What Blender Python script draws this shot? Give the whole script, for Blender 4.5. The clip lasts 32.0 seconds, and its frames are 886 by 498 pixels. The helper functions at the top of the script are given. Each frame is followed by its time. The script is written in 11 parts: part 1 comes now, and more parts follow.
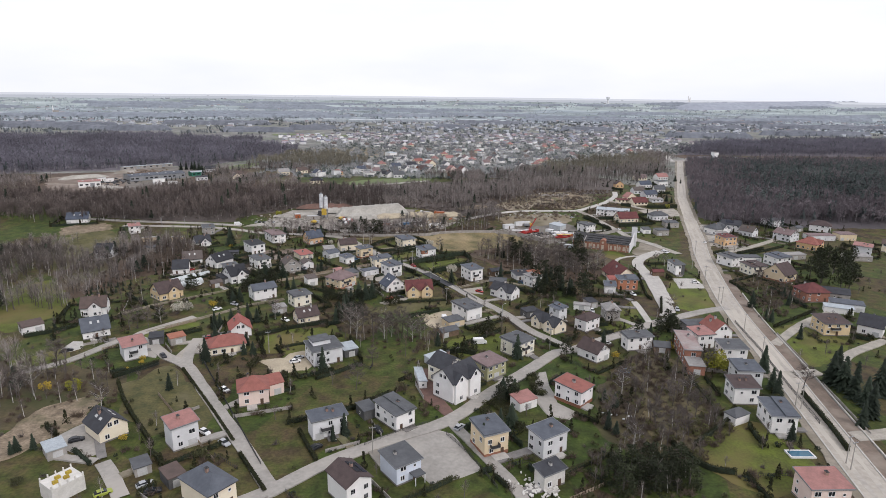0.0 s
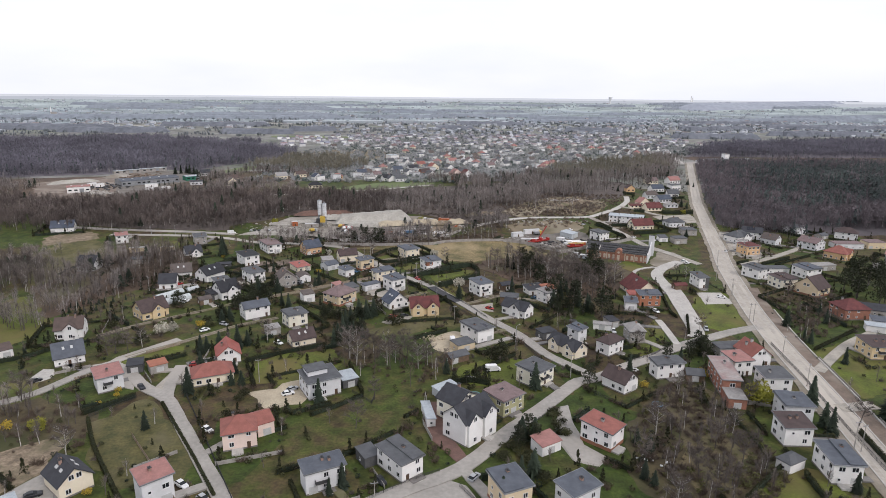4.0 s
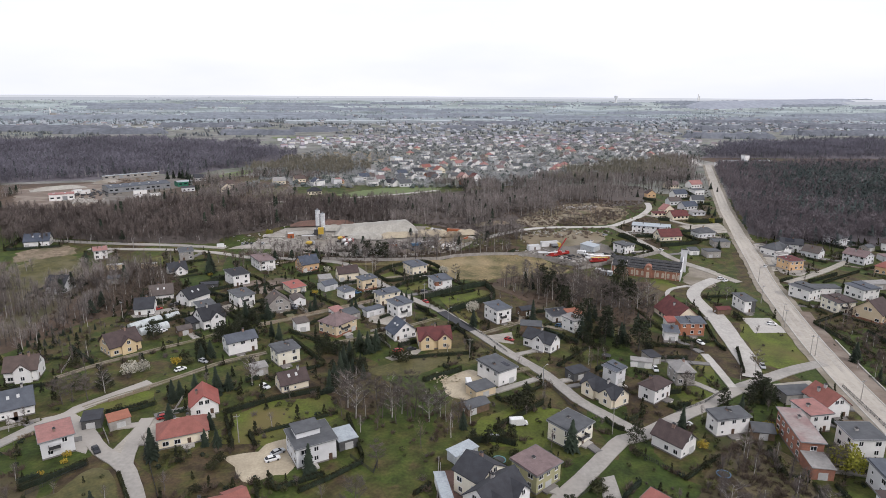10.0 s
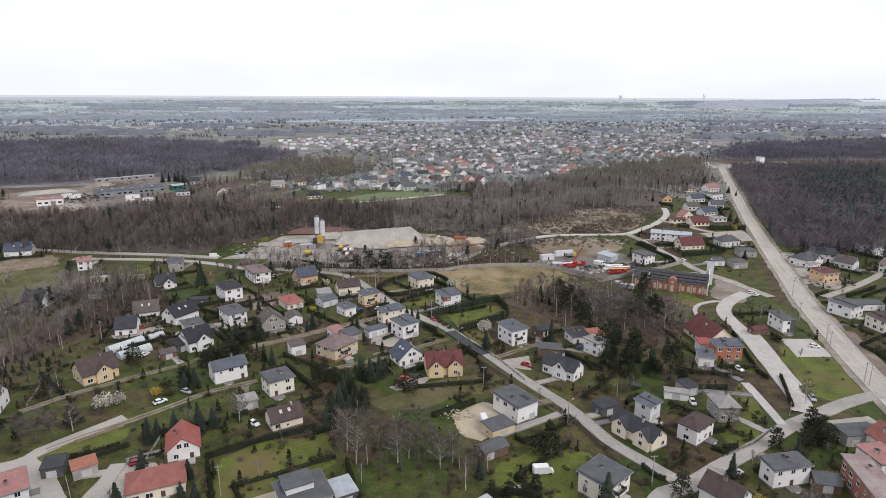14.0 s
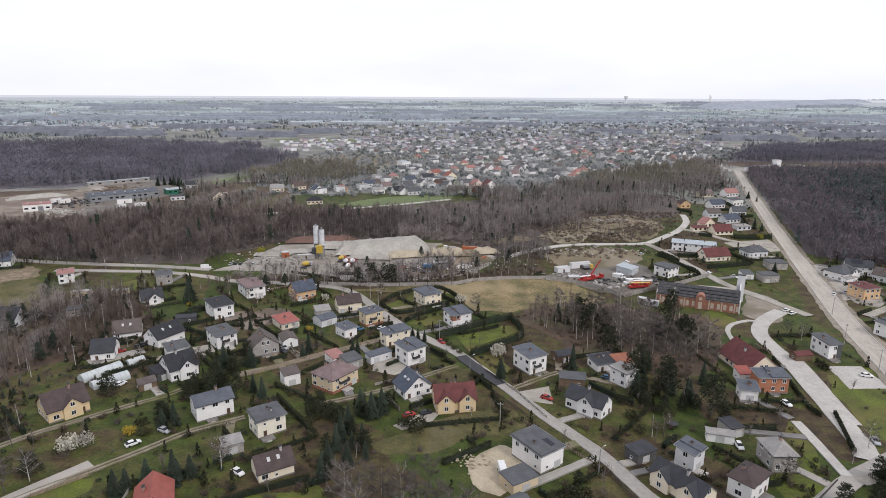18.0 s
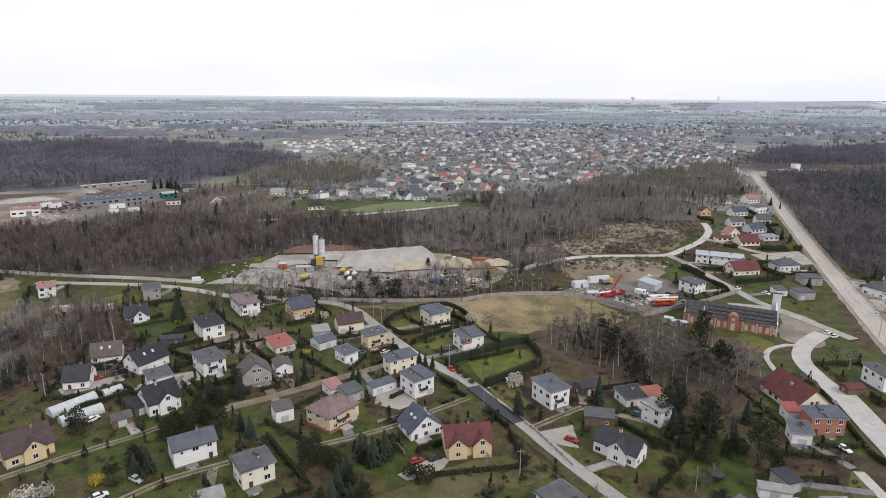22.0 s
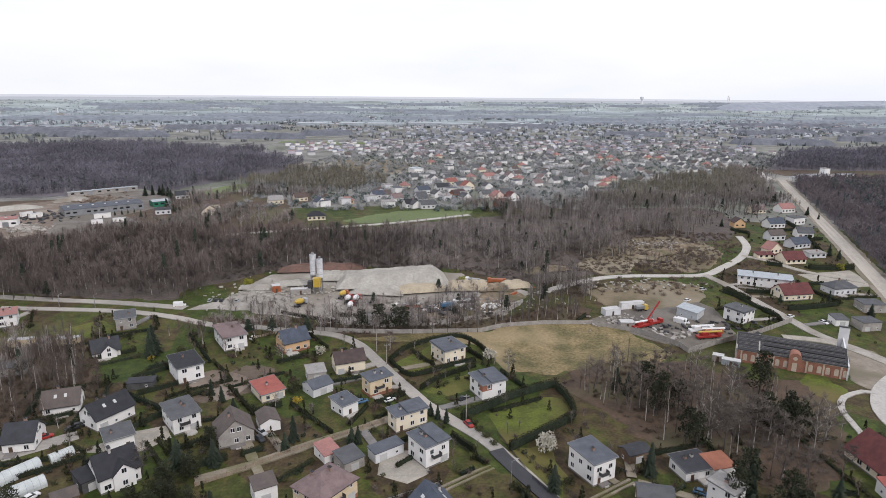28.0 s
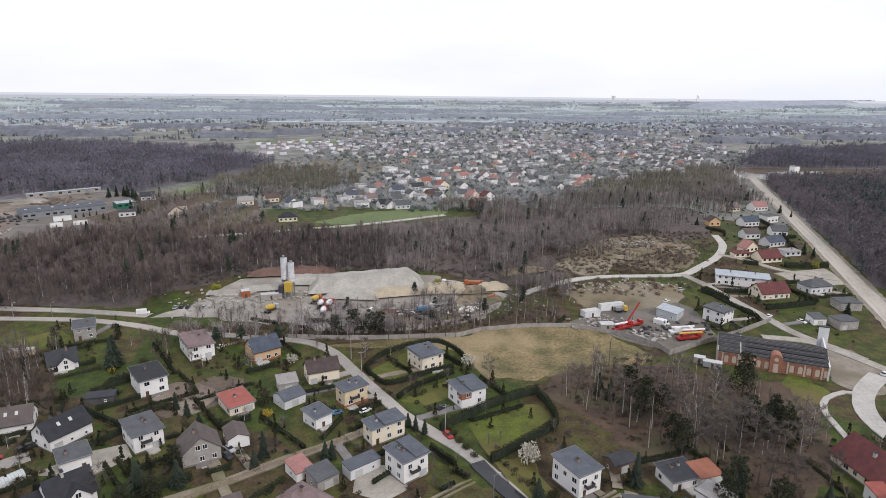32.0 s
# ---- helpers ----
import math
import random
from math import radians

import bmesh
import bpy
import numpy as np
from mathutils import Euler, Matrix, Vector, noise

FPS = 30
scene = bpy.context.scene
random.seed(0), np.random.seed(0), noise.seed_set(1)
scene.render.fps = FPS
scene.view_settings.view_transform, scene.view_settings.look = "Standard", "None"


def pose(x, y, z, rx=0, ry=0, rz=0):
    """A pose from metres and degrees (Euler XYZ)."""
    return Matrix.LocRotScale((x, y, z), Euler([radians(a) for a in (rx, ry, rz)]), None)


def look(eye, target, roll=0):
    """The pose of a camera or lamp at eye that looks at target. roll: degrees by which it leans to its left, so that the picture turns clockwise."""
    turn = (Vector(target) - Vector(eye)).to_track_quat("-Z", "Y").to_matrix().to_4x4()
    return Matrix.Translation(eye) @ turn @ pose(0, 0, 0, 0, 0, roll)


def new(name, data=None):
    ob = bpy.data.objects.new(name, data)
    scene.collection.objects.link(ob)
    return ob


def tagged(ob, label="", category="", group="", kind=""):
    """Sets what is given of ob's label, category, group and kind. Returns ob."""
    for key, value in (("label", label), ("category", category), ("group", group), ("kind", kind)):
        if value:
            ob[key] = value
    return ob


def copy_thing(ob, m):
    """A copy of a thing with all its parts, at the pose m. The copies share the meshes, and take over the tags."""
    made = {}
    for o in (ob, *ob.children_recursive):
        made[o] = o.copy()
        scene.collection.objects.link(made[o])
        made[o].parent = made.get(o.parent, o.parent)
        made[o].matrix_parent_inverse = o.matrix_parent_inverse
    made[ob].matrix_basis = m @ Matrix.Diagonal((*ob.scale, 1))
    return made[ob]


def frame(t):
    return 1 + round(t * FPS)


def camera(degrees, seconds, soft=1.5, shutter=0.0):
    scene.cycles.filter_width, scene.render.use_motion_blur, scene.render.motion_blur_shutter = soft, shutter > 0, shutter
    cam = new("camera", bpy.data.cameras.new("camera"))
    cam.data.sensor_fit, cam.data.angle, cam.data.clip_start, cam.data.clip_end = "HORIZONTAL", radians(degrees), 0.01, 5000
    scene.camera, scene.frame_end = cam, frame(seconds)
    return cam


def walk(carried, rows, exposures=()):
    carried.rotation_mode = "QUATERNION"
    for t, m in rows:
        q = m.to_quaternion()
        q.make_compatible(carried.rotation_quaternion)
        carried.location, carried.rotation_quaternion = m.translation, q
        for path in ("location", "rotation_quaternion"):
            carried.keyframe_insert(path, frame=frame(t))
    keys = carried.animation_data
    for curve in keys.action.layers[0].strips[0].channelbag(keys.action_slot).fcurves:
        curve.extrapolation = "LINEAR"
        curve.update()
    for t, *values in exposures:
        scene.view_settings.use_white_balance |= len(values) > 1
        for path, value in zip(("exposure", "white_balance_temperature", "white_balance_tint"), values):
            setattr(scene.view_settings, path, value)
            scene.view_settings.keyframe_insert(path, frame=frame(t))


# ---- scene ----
cam = camera(72.0, 32.0, soft=0.68)
PATH = [
    (0, (2.887, -12.784, 97.58), (3.052, -10.853, 97.087), 0.7),
    (3, (2.228, 5.327, 97.736), (2.391, 7.259, 97.244), 0.6),
    (6, (1.659, 24.164, 97.458), (1.818, 26.096, 96.968), 0.5),
    (9, (1.506, 42.904, 97.977), (1.658, 44.836, 97.483), 0.4),
    (11, (1.185, 55.376, 98.108), (1.334, 57.309, 97.614), 0.3),
    (13, (0.663, 67.802, 97.84), (0.808, 69.735, 97.346), 0.3),
    (17, (-0.001, 92.816, 97.647), (0.132, 94.75, 97.155), 0.3),
    (19, (-0.383, 105.262, 97.634), (-0.254, 107.196, 97.141), 0.4),
    (21, (-0.684, 117.222, 97.984), (-0.563, 119.156, 97.491), 0.5),
    (23, (-1.045, 129.344, 98.109), (-0.932, 131.28, 97.618), 0.5),
    (25, (-1.815, 142.499, 98.411), (-1.708, 144.434, 97.92), 0.5),
    (28, (-2.022, 160.603, 98.925), (-1.923, 162.539, 98.432), 0.5),
    (30, (-1.999, 166.203, 98.719), (-1.854, 168.136, 98.224), 0.5),
    (32, (-2.201, 168.488, 98.482), (-2.019, 170.417, 97.986), 0.6),
]
walk(cam, [(t, look(eye, target, roll)) for t, eye, target, roll in PATH], exposures=[(0.0, 0.0, 6400, 15), (32.0, 0.0, 6400, 15)])

# world: bright overcast sky
SUN_EL, SUN_AZ = 42, 145
world = bpy.data.worlds.new("overcast_sky")
scene.world = world
world.use_nodes = True
wn, wl = world.node_tree.nodes, world.node_tree.links
wn.clear()
sky = wn.new("ShaderNodeTexSky")
sky.sky_type, sky.sun_disc = "NISHITA", False
sky.sun_elevation, sky.sun_rotation = radians(SUN_EL), radians(SUN_AZ)
sky.air_density, sky.dust_density = 1.0, 3.0
dim = wn.new("ShaderNodeVectorMath")
dim.operation = "SCALE"
dim.inputs["Scale"].default_value = 0.10
wl.new(sky.outputs[0], dim.inputs[0])
wtc = wn.new("ShaderNodeTexCoord")
wmap = wn.new("ShaderNodeMapping")
wmap.inputs["Scale"].default_value = (1.2, 1.2, 5.0)
wl.new(wtc.outputs["Generated"], wmap.inputs[0])
wno = wn.new("ShaderNodeTexNoise")
wno.inputs["Scale"].default_value, wno.inputs["Detail"].default_value = 1.6, 5
wl.new(wmap.outputs[0], wno.inputs["Vector"])
wra = wn.new("ShaderNodeValToRGB")
wra.color_ramp.elements[0].position, wra.color_ramp.elements[0].color = 0.30, (0.95, 1.0, 1.07, 1)
wra.color_ramp.elements[1].position, wra.color_ramp.elements[1].color = 0.52, (1.08, 1.11, 1.17, 1)
wl.new(wno.outputs["Fac"], wra.inputs[0])
wmix = wn.new("ShaderNodeMixRGB")
wmix.inputs[0].default_value = 0.9
wl.new(dim.outputs[0], wmix.inputs[1])
wl.new(wra.outputs[0], wmix.inputs[2])
wbg = wn.new("ShaderNodeBackground")
wbg.inputs["Strength"].default_value = 1.0
wl.new(wmix.outputs[0], wbg.inputs["Color"])
wout = wn.new("ShaderNodeOutputWorld")
wl.new(wbg.outputs[0], wout.inputs[0])
sun = new("sun", bpy.data.lights.new("sun", "SUN"))
sun.data.energy, sun.data.angle, sun.data.color = 1.5, radians(10), (1.0, 0.97, 0.93)
sun.matrix_world = look((90, -110, 130), (0, 0, 0))
sun.location = (90, -110, 130)


# materials
def mat(name, color, color2=None, rough=0.85, scale=0.5, fine=6.0, bump=0.15, vary=0.0, metal=0.0, mix=0.5, wear=None, dist=0.05, grain_amp=0.28):
    """Two-scale noise between two colours, fine grain, bump and a shift from object to object."""
    m = bpy.data.materials.new(name)
    m.use_nodes = True
    n, l = m.node_tree.nodes, m.node_tree.links
    b = n["Principled BSDF"]
    b.inputs["Roughness"].default_value, b.inputs["Metallic"].default_value = rough, metal
    b.inputs["Specular IOR Level"].default_value = 0.3
    c2 = color2 or tuple(c * 0.72 for c in color)
    geo = n.new("ShaderNodeNewGeometry")
    big = n.new("ShaderNodeTexNoise")
    big.inputs["Scale"].default_value, big.inputs["Detail"].default_value = scale, 4
    l.new(geo.outputs["Position"], big.inputs["Vector"])
    ramp = n.new("ShaderNodeValToRGB")
    ramp.color_ramp.elements[0].position, ramp.color_ramp.elements[1].position = mix - 0.16, mix + 0.16
    ramp.color_ramp.elements[0].color, ramp.color_ramp.elements[1].color = (*c2, 1), (*color, 1)
    l.new(big.outputs["Fac"], ramp.inputs[0])
    grain = n.new("ShaderNodeTexNoise")
    grain.inputs["Scale"].default_value, grain.inputs["Detail"].default_value = fine, 3
    l.new(geo.outputs["Position"], grain.inputs["Vector"])
    gr = n.new("ShaderNodeMapRange")
    gr.inputs["To Min"].default_value, gr.inputs["To Max"].default_value = 1 - grain_amp, 1 + grain_amp
    l.new(grain.outputs["Fac"], gr.inputs["Value"])
    mul = n.new("ShaderNodeMixRGB")
    mul.blend_type, mul.inputs[0].default_value = "MULTIPLY", 1.0
    l.new(ramp.outputs[0], mul.inputs[1])
    l.new(gr.outputs[0], mul.inputs[2])
    last = mul.outputs[0]
    if wear:
        w = n.new("ShaderNodeTexNoise")
        w.inputs["Scale"].default_value, w.inputs["Detail"].default_value = scale * 0.23, 6
        l.new(geo.outputs["Position"], w.inputs["Vector"])
        wr = n.new("ShaderNodeValToRGB")
        wr.color_ramp.elements[0].position, wr.color_ramp.elements[1].position = 0.48, 0.66
        l.new(w.outputs["Fac"], wr.inputs[0])
        wm = n.new("ShaderNodeMixRGB")
        wm.inputs[2].default_value = (*wear, 1)
        l.new(wr.outputs[0], wm.inputs[0])
        l.new(last, wm.inputs[1])
        last = wm.outputs[0]
    if vary:
        info = n.new("ShaderNodeObjectInfo")
        mr = n.new("ShaderNodeMapRange")
        mr.inputs["To Min"].default_value, mr.inputs["To Max"].default_value = 1 - vary, 1 + vary
        l.new(info.outputs["Random"], mr.inputs["Value"])
        vm = n.new("ShaderNodeMixRGB")
        vm.blend_type, vm.inputs[0].default_value = "MULTIPLY", 1.0
        l.new(last, vm.inputs[1])
        l.new(mr.outputs[0], vm.inputs[2])
        last = vm.outputs[0]
    l.new(last, b.inputs["Base Color"])
    if bump:
        bp = n.new("ShaderNodeBump")
        bp.inputs["Strength"].default_value, bp.inputs["Distance"].default_value = bump, dist
        l.new(grain.outputs["Fac"], bp.inputs["Height"])
        l.new(bp.outputs[0], b.inputs["Normal"])
    return m


def island_mat(name, ramp_colors, rough=0.9):
    """A colour picked piece by piece from a few, for meshes that join many pieces."""
    m = bpy.data.materials.new(name)
    m.use_nodes = True
    n, l = m.node_tree.nodes, m.node_tree.links
    b = n["Principled BSDF"]
    b.inputs["Roughness"].default_value = rough
    b.inputs["Specular IOR Level"].default_value = 0.2
    geo = n.new("ShaderNodeNewGeometry")
    ramp = n.new("ShaderNodeValToRGB")
    ramp.color_ramp.interpolation = "CONSTANT"
    els = ramp.color_ramp.elements
    while len(els) < len(ramp_colors):
        els.new(0.5)
    for i, c in enumerate(ramp_colors):
        els[i].position, els[i].color = i / len(ramp_colors), (*c, 1)
    l.new(geo.outputs["Random Per Island"], ramp.inputs[0])
    l.new(ramp.outputs[0], b.inputs["Base Color"])
    return m


WALLS = {
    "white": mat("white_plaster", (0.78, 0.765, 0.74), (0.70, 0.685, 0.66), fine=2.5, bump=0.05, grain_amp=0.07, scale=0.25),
    "creamw": mat("pale_cream_plaster", (0.78, 0.74, 0.62), (0.70, 0.66, 0.54), fine=2.5, bump=0.05, grain_amp=0.07, scale=0.25),
    "cream": mat("cream_plaster", (0.77, 0.69, 0.54), (0.70, 0.62, 0.48), fine=2.5, bump=0.05, grain_amp=0.07, scale=0.25),
    "greyw": mat("light_grey_plaster", (0.66, 0.66, 0.66), (0.57, 0.57, 0.57), fine=2.5, bump=0.05, grain_amp=0.07, scale=0.25),
    "pink": mat("pale_pink_plaster", (0.74, 0.60, 0.53), (0.67, 0.53, 0.46), fine=2.5, bump=0.05, grain_amp=0.07, scale=0.25),
    "beige": mat("beige_plaster", (0.66, 0.54, 0.37), (0.59, 0.48, 0.32), fine=2.5, bump=0.05, grain_amp=0.07, scale=0.25),
    "yellow": mat("yellow_plaster", (0.64, 0.50, 0.30), (0.58, 0.45, 0.27), fine=2.5, bump=0.05, grain_amp=0.07, scale=0.25),
    "orange": mat("orange_brick_face", (0.42, 0.18, 0.105), (0.36, 0.15, 0.085), fine=4, bump=0.1),
    "orangew": mat("orange_plaster", (0.60, 0.40, 0.23), (0.54, 0.35, 0.20), fine=2.5, bump=0.05, grain_amp=0.07, scale=0.25),
    "peach": mat("peach_plaster", (0.65, 0.44, 0.25), (0.58, 0.38, 0.21), fine=2.5, bump=0.05, grain_amp=0.07, scale=0.25),
    "olive": mat("olive_plaster", (0.40, 0.38, 0.22), (0.34, 0.33, 0.19), fine=2.5, bump=0.05, grain_amp=0.07, scale=0.25),
    "whitered": mat("white_plaster_b", (0.84, 0.81, 0.79), (0.74, 0.71, 0.69), fine=2.5, bump=0.05, grain_amp=0.07, scale=0.25),
    "paleblue": mat("pale_blue_plaster", (0.62, 0.66, 0.73), (0.55, 0.59, 0.66), fine=2.5, bump=0.05, grain_amp=0.07, scale=0.25),
    "concrete": mat("grey_concrete", (0.36, 0.34, 0.31), (0.27, 0.25, 0.23), fine=3, bump=0.15, grain_amp=0.15),
    "block": mat("white_block", (0.62, 0.60, 0.56), (0.52, 0.50, 0.46), fine=3, bump=0.15, grain_amp=0.15),
    "brick": mat("red_brick", (0.33, 0.15, 0.10), (0.25, 0.12, 0.085), fine=3, bump=0.2),
    "darkw": mat("dark_cladding", (0.10, 0.10, 0.10), (0.07, 0.07, 0.07), fine=3, bump=0.05),
    "woodw": mat("weathered_wood", (0.17, 0.115, 0.075), (0.12, 0.085, 0.06), fine=4, bump=0.2),
    "palemetalw": mat("pale_metal_cladding", (0.46, 0.49, 0.50), (0.40, 0.42, 0.43), rough=0.5, fine=3, bump=0.03),
}
ROOFS = {
    "grey": mat("grey_felt", (0.098, 0.102, 0.108), (0.074, 0.077, 0.082), scale=0.4, fine=1.5, bump=0.1, grain_amp=0.16),
    "bluegrey": mat("blue_grey_felt", (0.100, 0.110, 0.128), (0.076, 0.084, 0.099), scale=0.4, fine=1.5, bump=0.1, grain_amp=0.16),
    "slate": mat("slate_blue_tiles", (0.075, 0.088, 0.115), (0.055, 0.065, 0.085), scale=0.5, fine=3, bump=0.3, grain_amp=0.16),
    "dark": mat("anthracite_tiles", (0.048, 0.050, 0.057), (0.036, 0.037, 0.042), scale=0.5, fine=3, bump=0.3, grain_amp=0.16),
    "black": mat("black_tiles", (0.034, 0.035, 0.040), (0.025, 0.026, 0.030), scale=0.5, fine=3, bump=0.3, grain_amp=0.16),
    "brown": mat("brown_tiles", (0.105, 0.076, 0.066), (0.080, 0.060, 0.053), scale=0.5, fine=3, bump=0.3, grain_amp=0.16),
    "darkbrown": mat("dark_brown_tiles", (0.080, 0.058, 0.055), (0.060, 0.044, 0.042), scale=0.5, fine=3, bump=0.3, grain_amp=0.16),
    "greybrown": mat("grey_brown_tiles", (0.115, 0.095, 0.085), (0.088, 0.074, 0.068), scale=0.5, fine=3, bump=0.3, grain_amp=0.16),
    "maroon": mat("maroon_tiles", (0.135, 0.045, 0.042), (0.095, 0.034, 0.033), scale=0.5, fine=3, bump=0.3, grain_amp=0.16),
    "red": mat("red_tiles", (0.27, 0.105, 0.085), (0.215, 0.085, 0.068), scale=0.5, fine=3, bump=0.3, grain_amp=0.16),
    "brightred": mat("bright_red_metal", (0.30, 0.082, 0.062), (0.24, 0.066, 0.05), rough=0.5, scale=0.5, fine=3, bump=0.1, grain_amp=0.16),
    "terra": mat("terracotta_tiles", (0.32, 0.132, 0.085), (0.26, 0.108, 0.07), scale=0.5, fine=3, bump=0.3, grain_amp=0.16),
    "palered": mat("faded_red_metal", (0.32, 0.155, 0.135), (0.25, 0.125, 0.11), rough=0.6, scale=0.5, fine=2, bump=0.1, grain_amp=0.16),
    "weathered": mat("weathered_red_sheet", (0.235, 0.150, 0.140), (0.30, 0.275, 0.255), rough=0.6, scale=0.18, fine=1.2, bump=0.1, grain_amp=0.3),
    "mauve": mat("mauve_brown_felt", (0.20, 0.145, 0.14), (0.15, 0.11, 0.108), scale=0.5, fine=2, bump=0.1, grain_amp=0.16),
    "lightgrey": mat("pale_grey_sheet", (0.29, 0.28, 0.265), (0.23, 0.22, 0.21), scale=0.5, fine=2, bump=0.1, grain_amp=0.16),
    "palemetal": mat("pale_metal_sheet", (0.36, 0.40, 0.42), (0.30, 0.33, 0.35), rough=0.45, scale=0.5, fine=2, bump=0.05),
}
M_PLINTH = mat("plinth_stone", (0.20, 0.185, 0.17), (0.15, 0.14, 0.13), fine=4)
M_BRICKPLINTH = mat("brick_plinth", (0.30, 0.13, 0.08), (0.24, 0.11, 0.07), fine=4)
M_FRAME = mat("white_frame", (0.66, 0.66, 0.65), (0.6, 0.6, 0.59), rough=0.5, bump=0)
M_TRIM = mat("pale_trim", (0.50, 0.50, 0.49), (0.42, 0.42, 0.41), rough=0.6, bump=0)
M_FASCIA = mat("grey_roof_edge", (0.22, 0.225, 0.23), (0.18, 0.183, 0.188), rough=0.6, bump=0, vary=0.35)
M_GLASS = mat("dark_glass", (0.022, 0.026, 0.03), (0.016, 0.018, 0.02), rough=0.08, bump=0)
M_CHIM = mat("chimney_brick", (0.30, 0.20, 0.16), (0.23, 0.16, 0.13), fine=6)
M_CHIM2 = mat("chimney_plaster", (0.42, 0.40, 0.38), (0.34, 0.32, 0.30), fine=6)
M_METAL = mat("galvanised_steel", (0.34, 0.35, 0.36), (0.28, 0.29, 0.30), rough=0.45, metal=0.6, bump=0.02)
M_DARKM = mat("dark_metal", (0.05, 0.05, 0.052), (0.04, 0.04, 0.042), rough=0.5, bump=0.02)
M_SOLAR = mat("solar_glass", (0.014, 0.017, 0.028), (0.011, 0.013, 0.02), rough=0.15, bump=0)
M_DOOR = mat("brown_door", (0.10, 0.06, 0.04), (0.08, 0.05, 0.033), rough=0.6)
M_WOOD = mat("brown_timber", (0.22, 0.125, 0.07), (0.17, 0.10, 0.055), fine=5, bump=0.2)
M_ASPH = mat("dusty_asphalt", (0.325, 0.305, 0.275), (0.26, 0.245, 0.22), scale=0.12, fine=0.9, bump=0.1, wear=(0.38, 0.35, 0.31))
M_MAIN = mat("dusty_main_asphalt", (0.40, 0.365, 0.315), (0.32, 0.292, 0.25), scale=0.1, fine=0.8, bump=0.1, wear=(0.45, 0.41, 0.35))
M_WORN = mat("worn_dusty_asphalt", (0.335, 0.31, 0.275), (0.40, 0.365, 0.315), scale=0.18, fine=0.9, bump=0.1, wear=(0.42, 0.385, 0.33))
M_SHOULDER = mat("sandy_shoulder", (0.28, 0.245, 0.198), (0.20, 0.175, 0.14), scale=0.25, fine=1.3, bump=0.3, wear=(0.16, 0.14, 0.10))
M_CONC = mat("concrete_paving", (0.44, 0.42, 0.385), (0.37, 0.35, 0.32), scale=0.15, fine=1.2, bump=0.1)
M_BLACKTOP = mat("fresh_blacktop", (0.055, 0.056, 0.06), (0.045, 0.046, 0.05), scale=0.3, fine=3)
M_LINE = mat("road_paint", (0.60, 0.59, 0.56), (0.48, 0.47, 0.44), fine=3, bump=0)
M_TRACK = mat("dirt_track", (0.25, 0.215, 0.165), (0.18, 0.155, 0.115), scale=0.4, fine=2, wear=(0.13, 0.125, 0.06))
M_GRAVEL = mat("grey_gravel", (0.38, 0.358, 0.322), (0.25, 0.23, 0.20), scale=0.12, fine=1.0, bump=0.5, wear=(0.20, 0.175, 0.14))
M_DEPOT = mat("dark_gravel", (0.175, 0.158, 0.138), (0.108, 0.097, 0.084), scale=0.12, fine=1.0, bump=0.5, wear=(0.155, 0.138, 0.11))
M_YARD = mat("pale_yard", (0.36, 0.33, 0.28), (0.27, 0.25, 0.215), scale=0.25, fine=1.5, bump=0.2)
M_SAND = mat("pale_sand", (0.42, 0.36, 0.26), (0.34, 0.29, 0.21), scale=0.2, fine=1.5, bump=0.4)
M_STONE = mat("crushed_stone", (0.38, 0.362, 0.32), (0.29, 0.275, 0.24), scale=0.12, fine=0.8, bump=0.6, dist=0.3)
M_REDSOIL = mat("red_soil", (0.165, 0.095, 0.075), (0.12, 0.078, 0.062), scale=0.2, fine=0.8, bump=0.5)
M_MEADOW = mat("dry_meadow", (0.225, 0.172, 0.088), (0.092, 0.084, 0.036), scale=0.09, fine=0.9, bump=0.5, wear=(0.31, 0.245, 0.145), grain_amp=0.85)
M_SOIL = mat("dug_soil", (0.13, 0.10, 0.075), (0.095, 0.075, 0.055), scale=0.4, fine=2, bump=0.5)
M_DIRT = mat("bare_sandy_soil", (0.255, 0.20, 0.14), (0.135, 0.105, 0.072), scale=0.35, fine=1.4, bump=0.5, wear=(0.105, 0.098, 0.05), grain_amp=0.5)
M_ROUGH = mat("rough_grass", (0.090, 0.072, 0.035), (0.058, 0.045, 0.026), scale=0.16, fine=0.9, bump=0.5, wear=(0.050, 0.056, 0.020), grain_amp=0.6)
M_TUSSOCK = mat("tan_tussock_grass", (0.138, 0.108, 0.056), (0.070, 0.066, 0.030), scale=0.25, fine=1.4, bump=0.5, wear=(0.092, 0.074, 0.046), grain_amp=0.7)
M_LITTER = mat("leaf_litter", (0.100, 0.067, 0.044), (0.060, 0.042, 0.030), scale=0.14, fine=1.0, bump=0.5, wear=(0.088, 0.082, 0.042), grain_amp=0.5)
M_WASTE = mat("rough_wasteland", (0.200, 0.160, 0.106), (0.112, 0.096, 0.056), scale=0.08, fine=0.7, bump=0.5, wear=(0.27, 0.235, 0.175))
M_LAWN = mat("green_lawn", (0.098, 0.122, 0.017), (0.060, 0.070, 0.014), scale=0.16, fine=1.3, bump=0.4, wear=(0.128, 0.104, 0.036), grain_amp=0.6)
M_DRY = mat("dry_grass", (0.102, 0.090, 0.034), (0.055, 0.056, 0.020), scale=0.25, fine=1.2, bump=0.5, wear=(0.135, 0.115, 0.062), grain_amp=0.6)
M_FIELD = mat("green_field", (0.13, 0.165, 0.065), (0.105, 0.135, 0.055), scale=0.03, fine=0.5, bump=0.3)
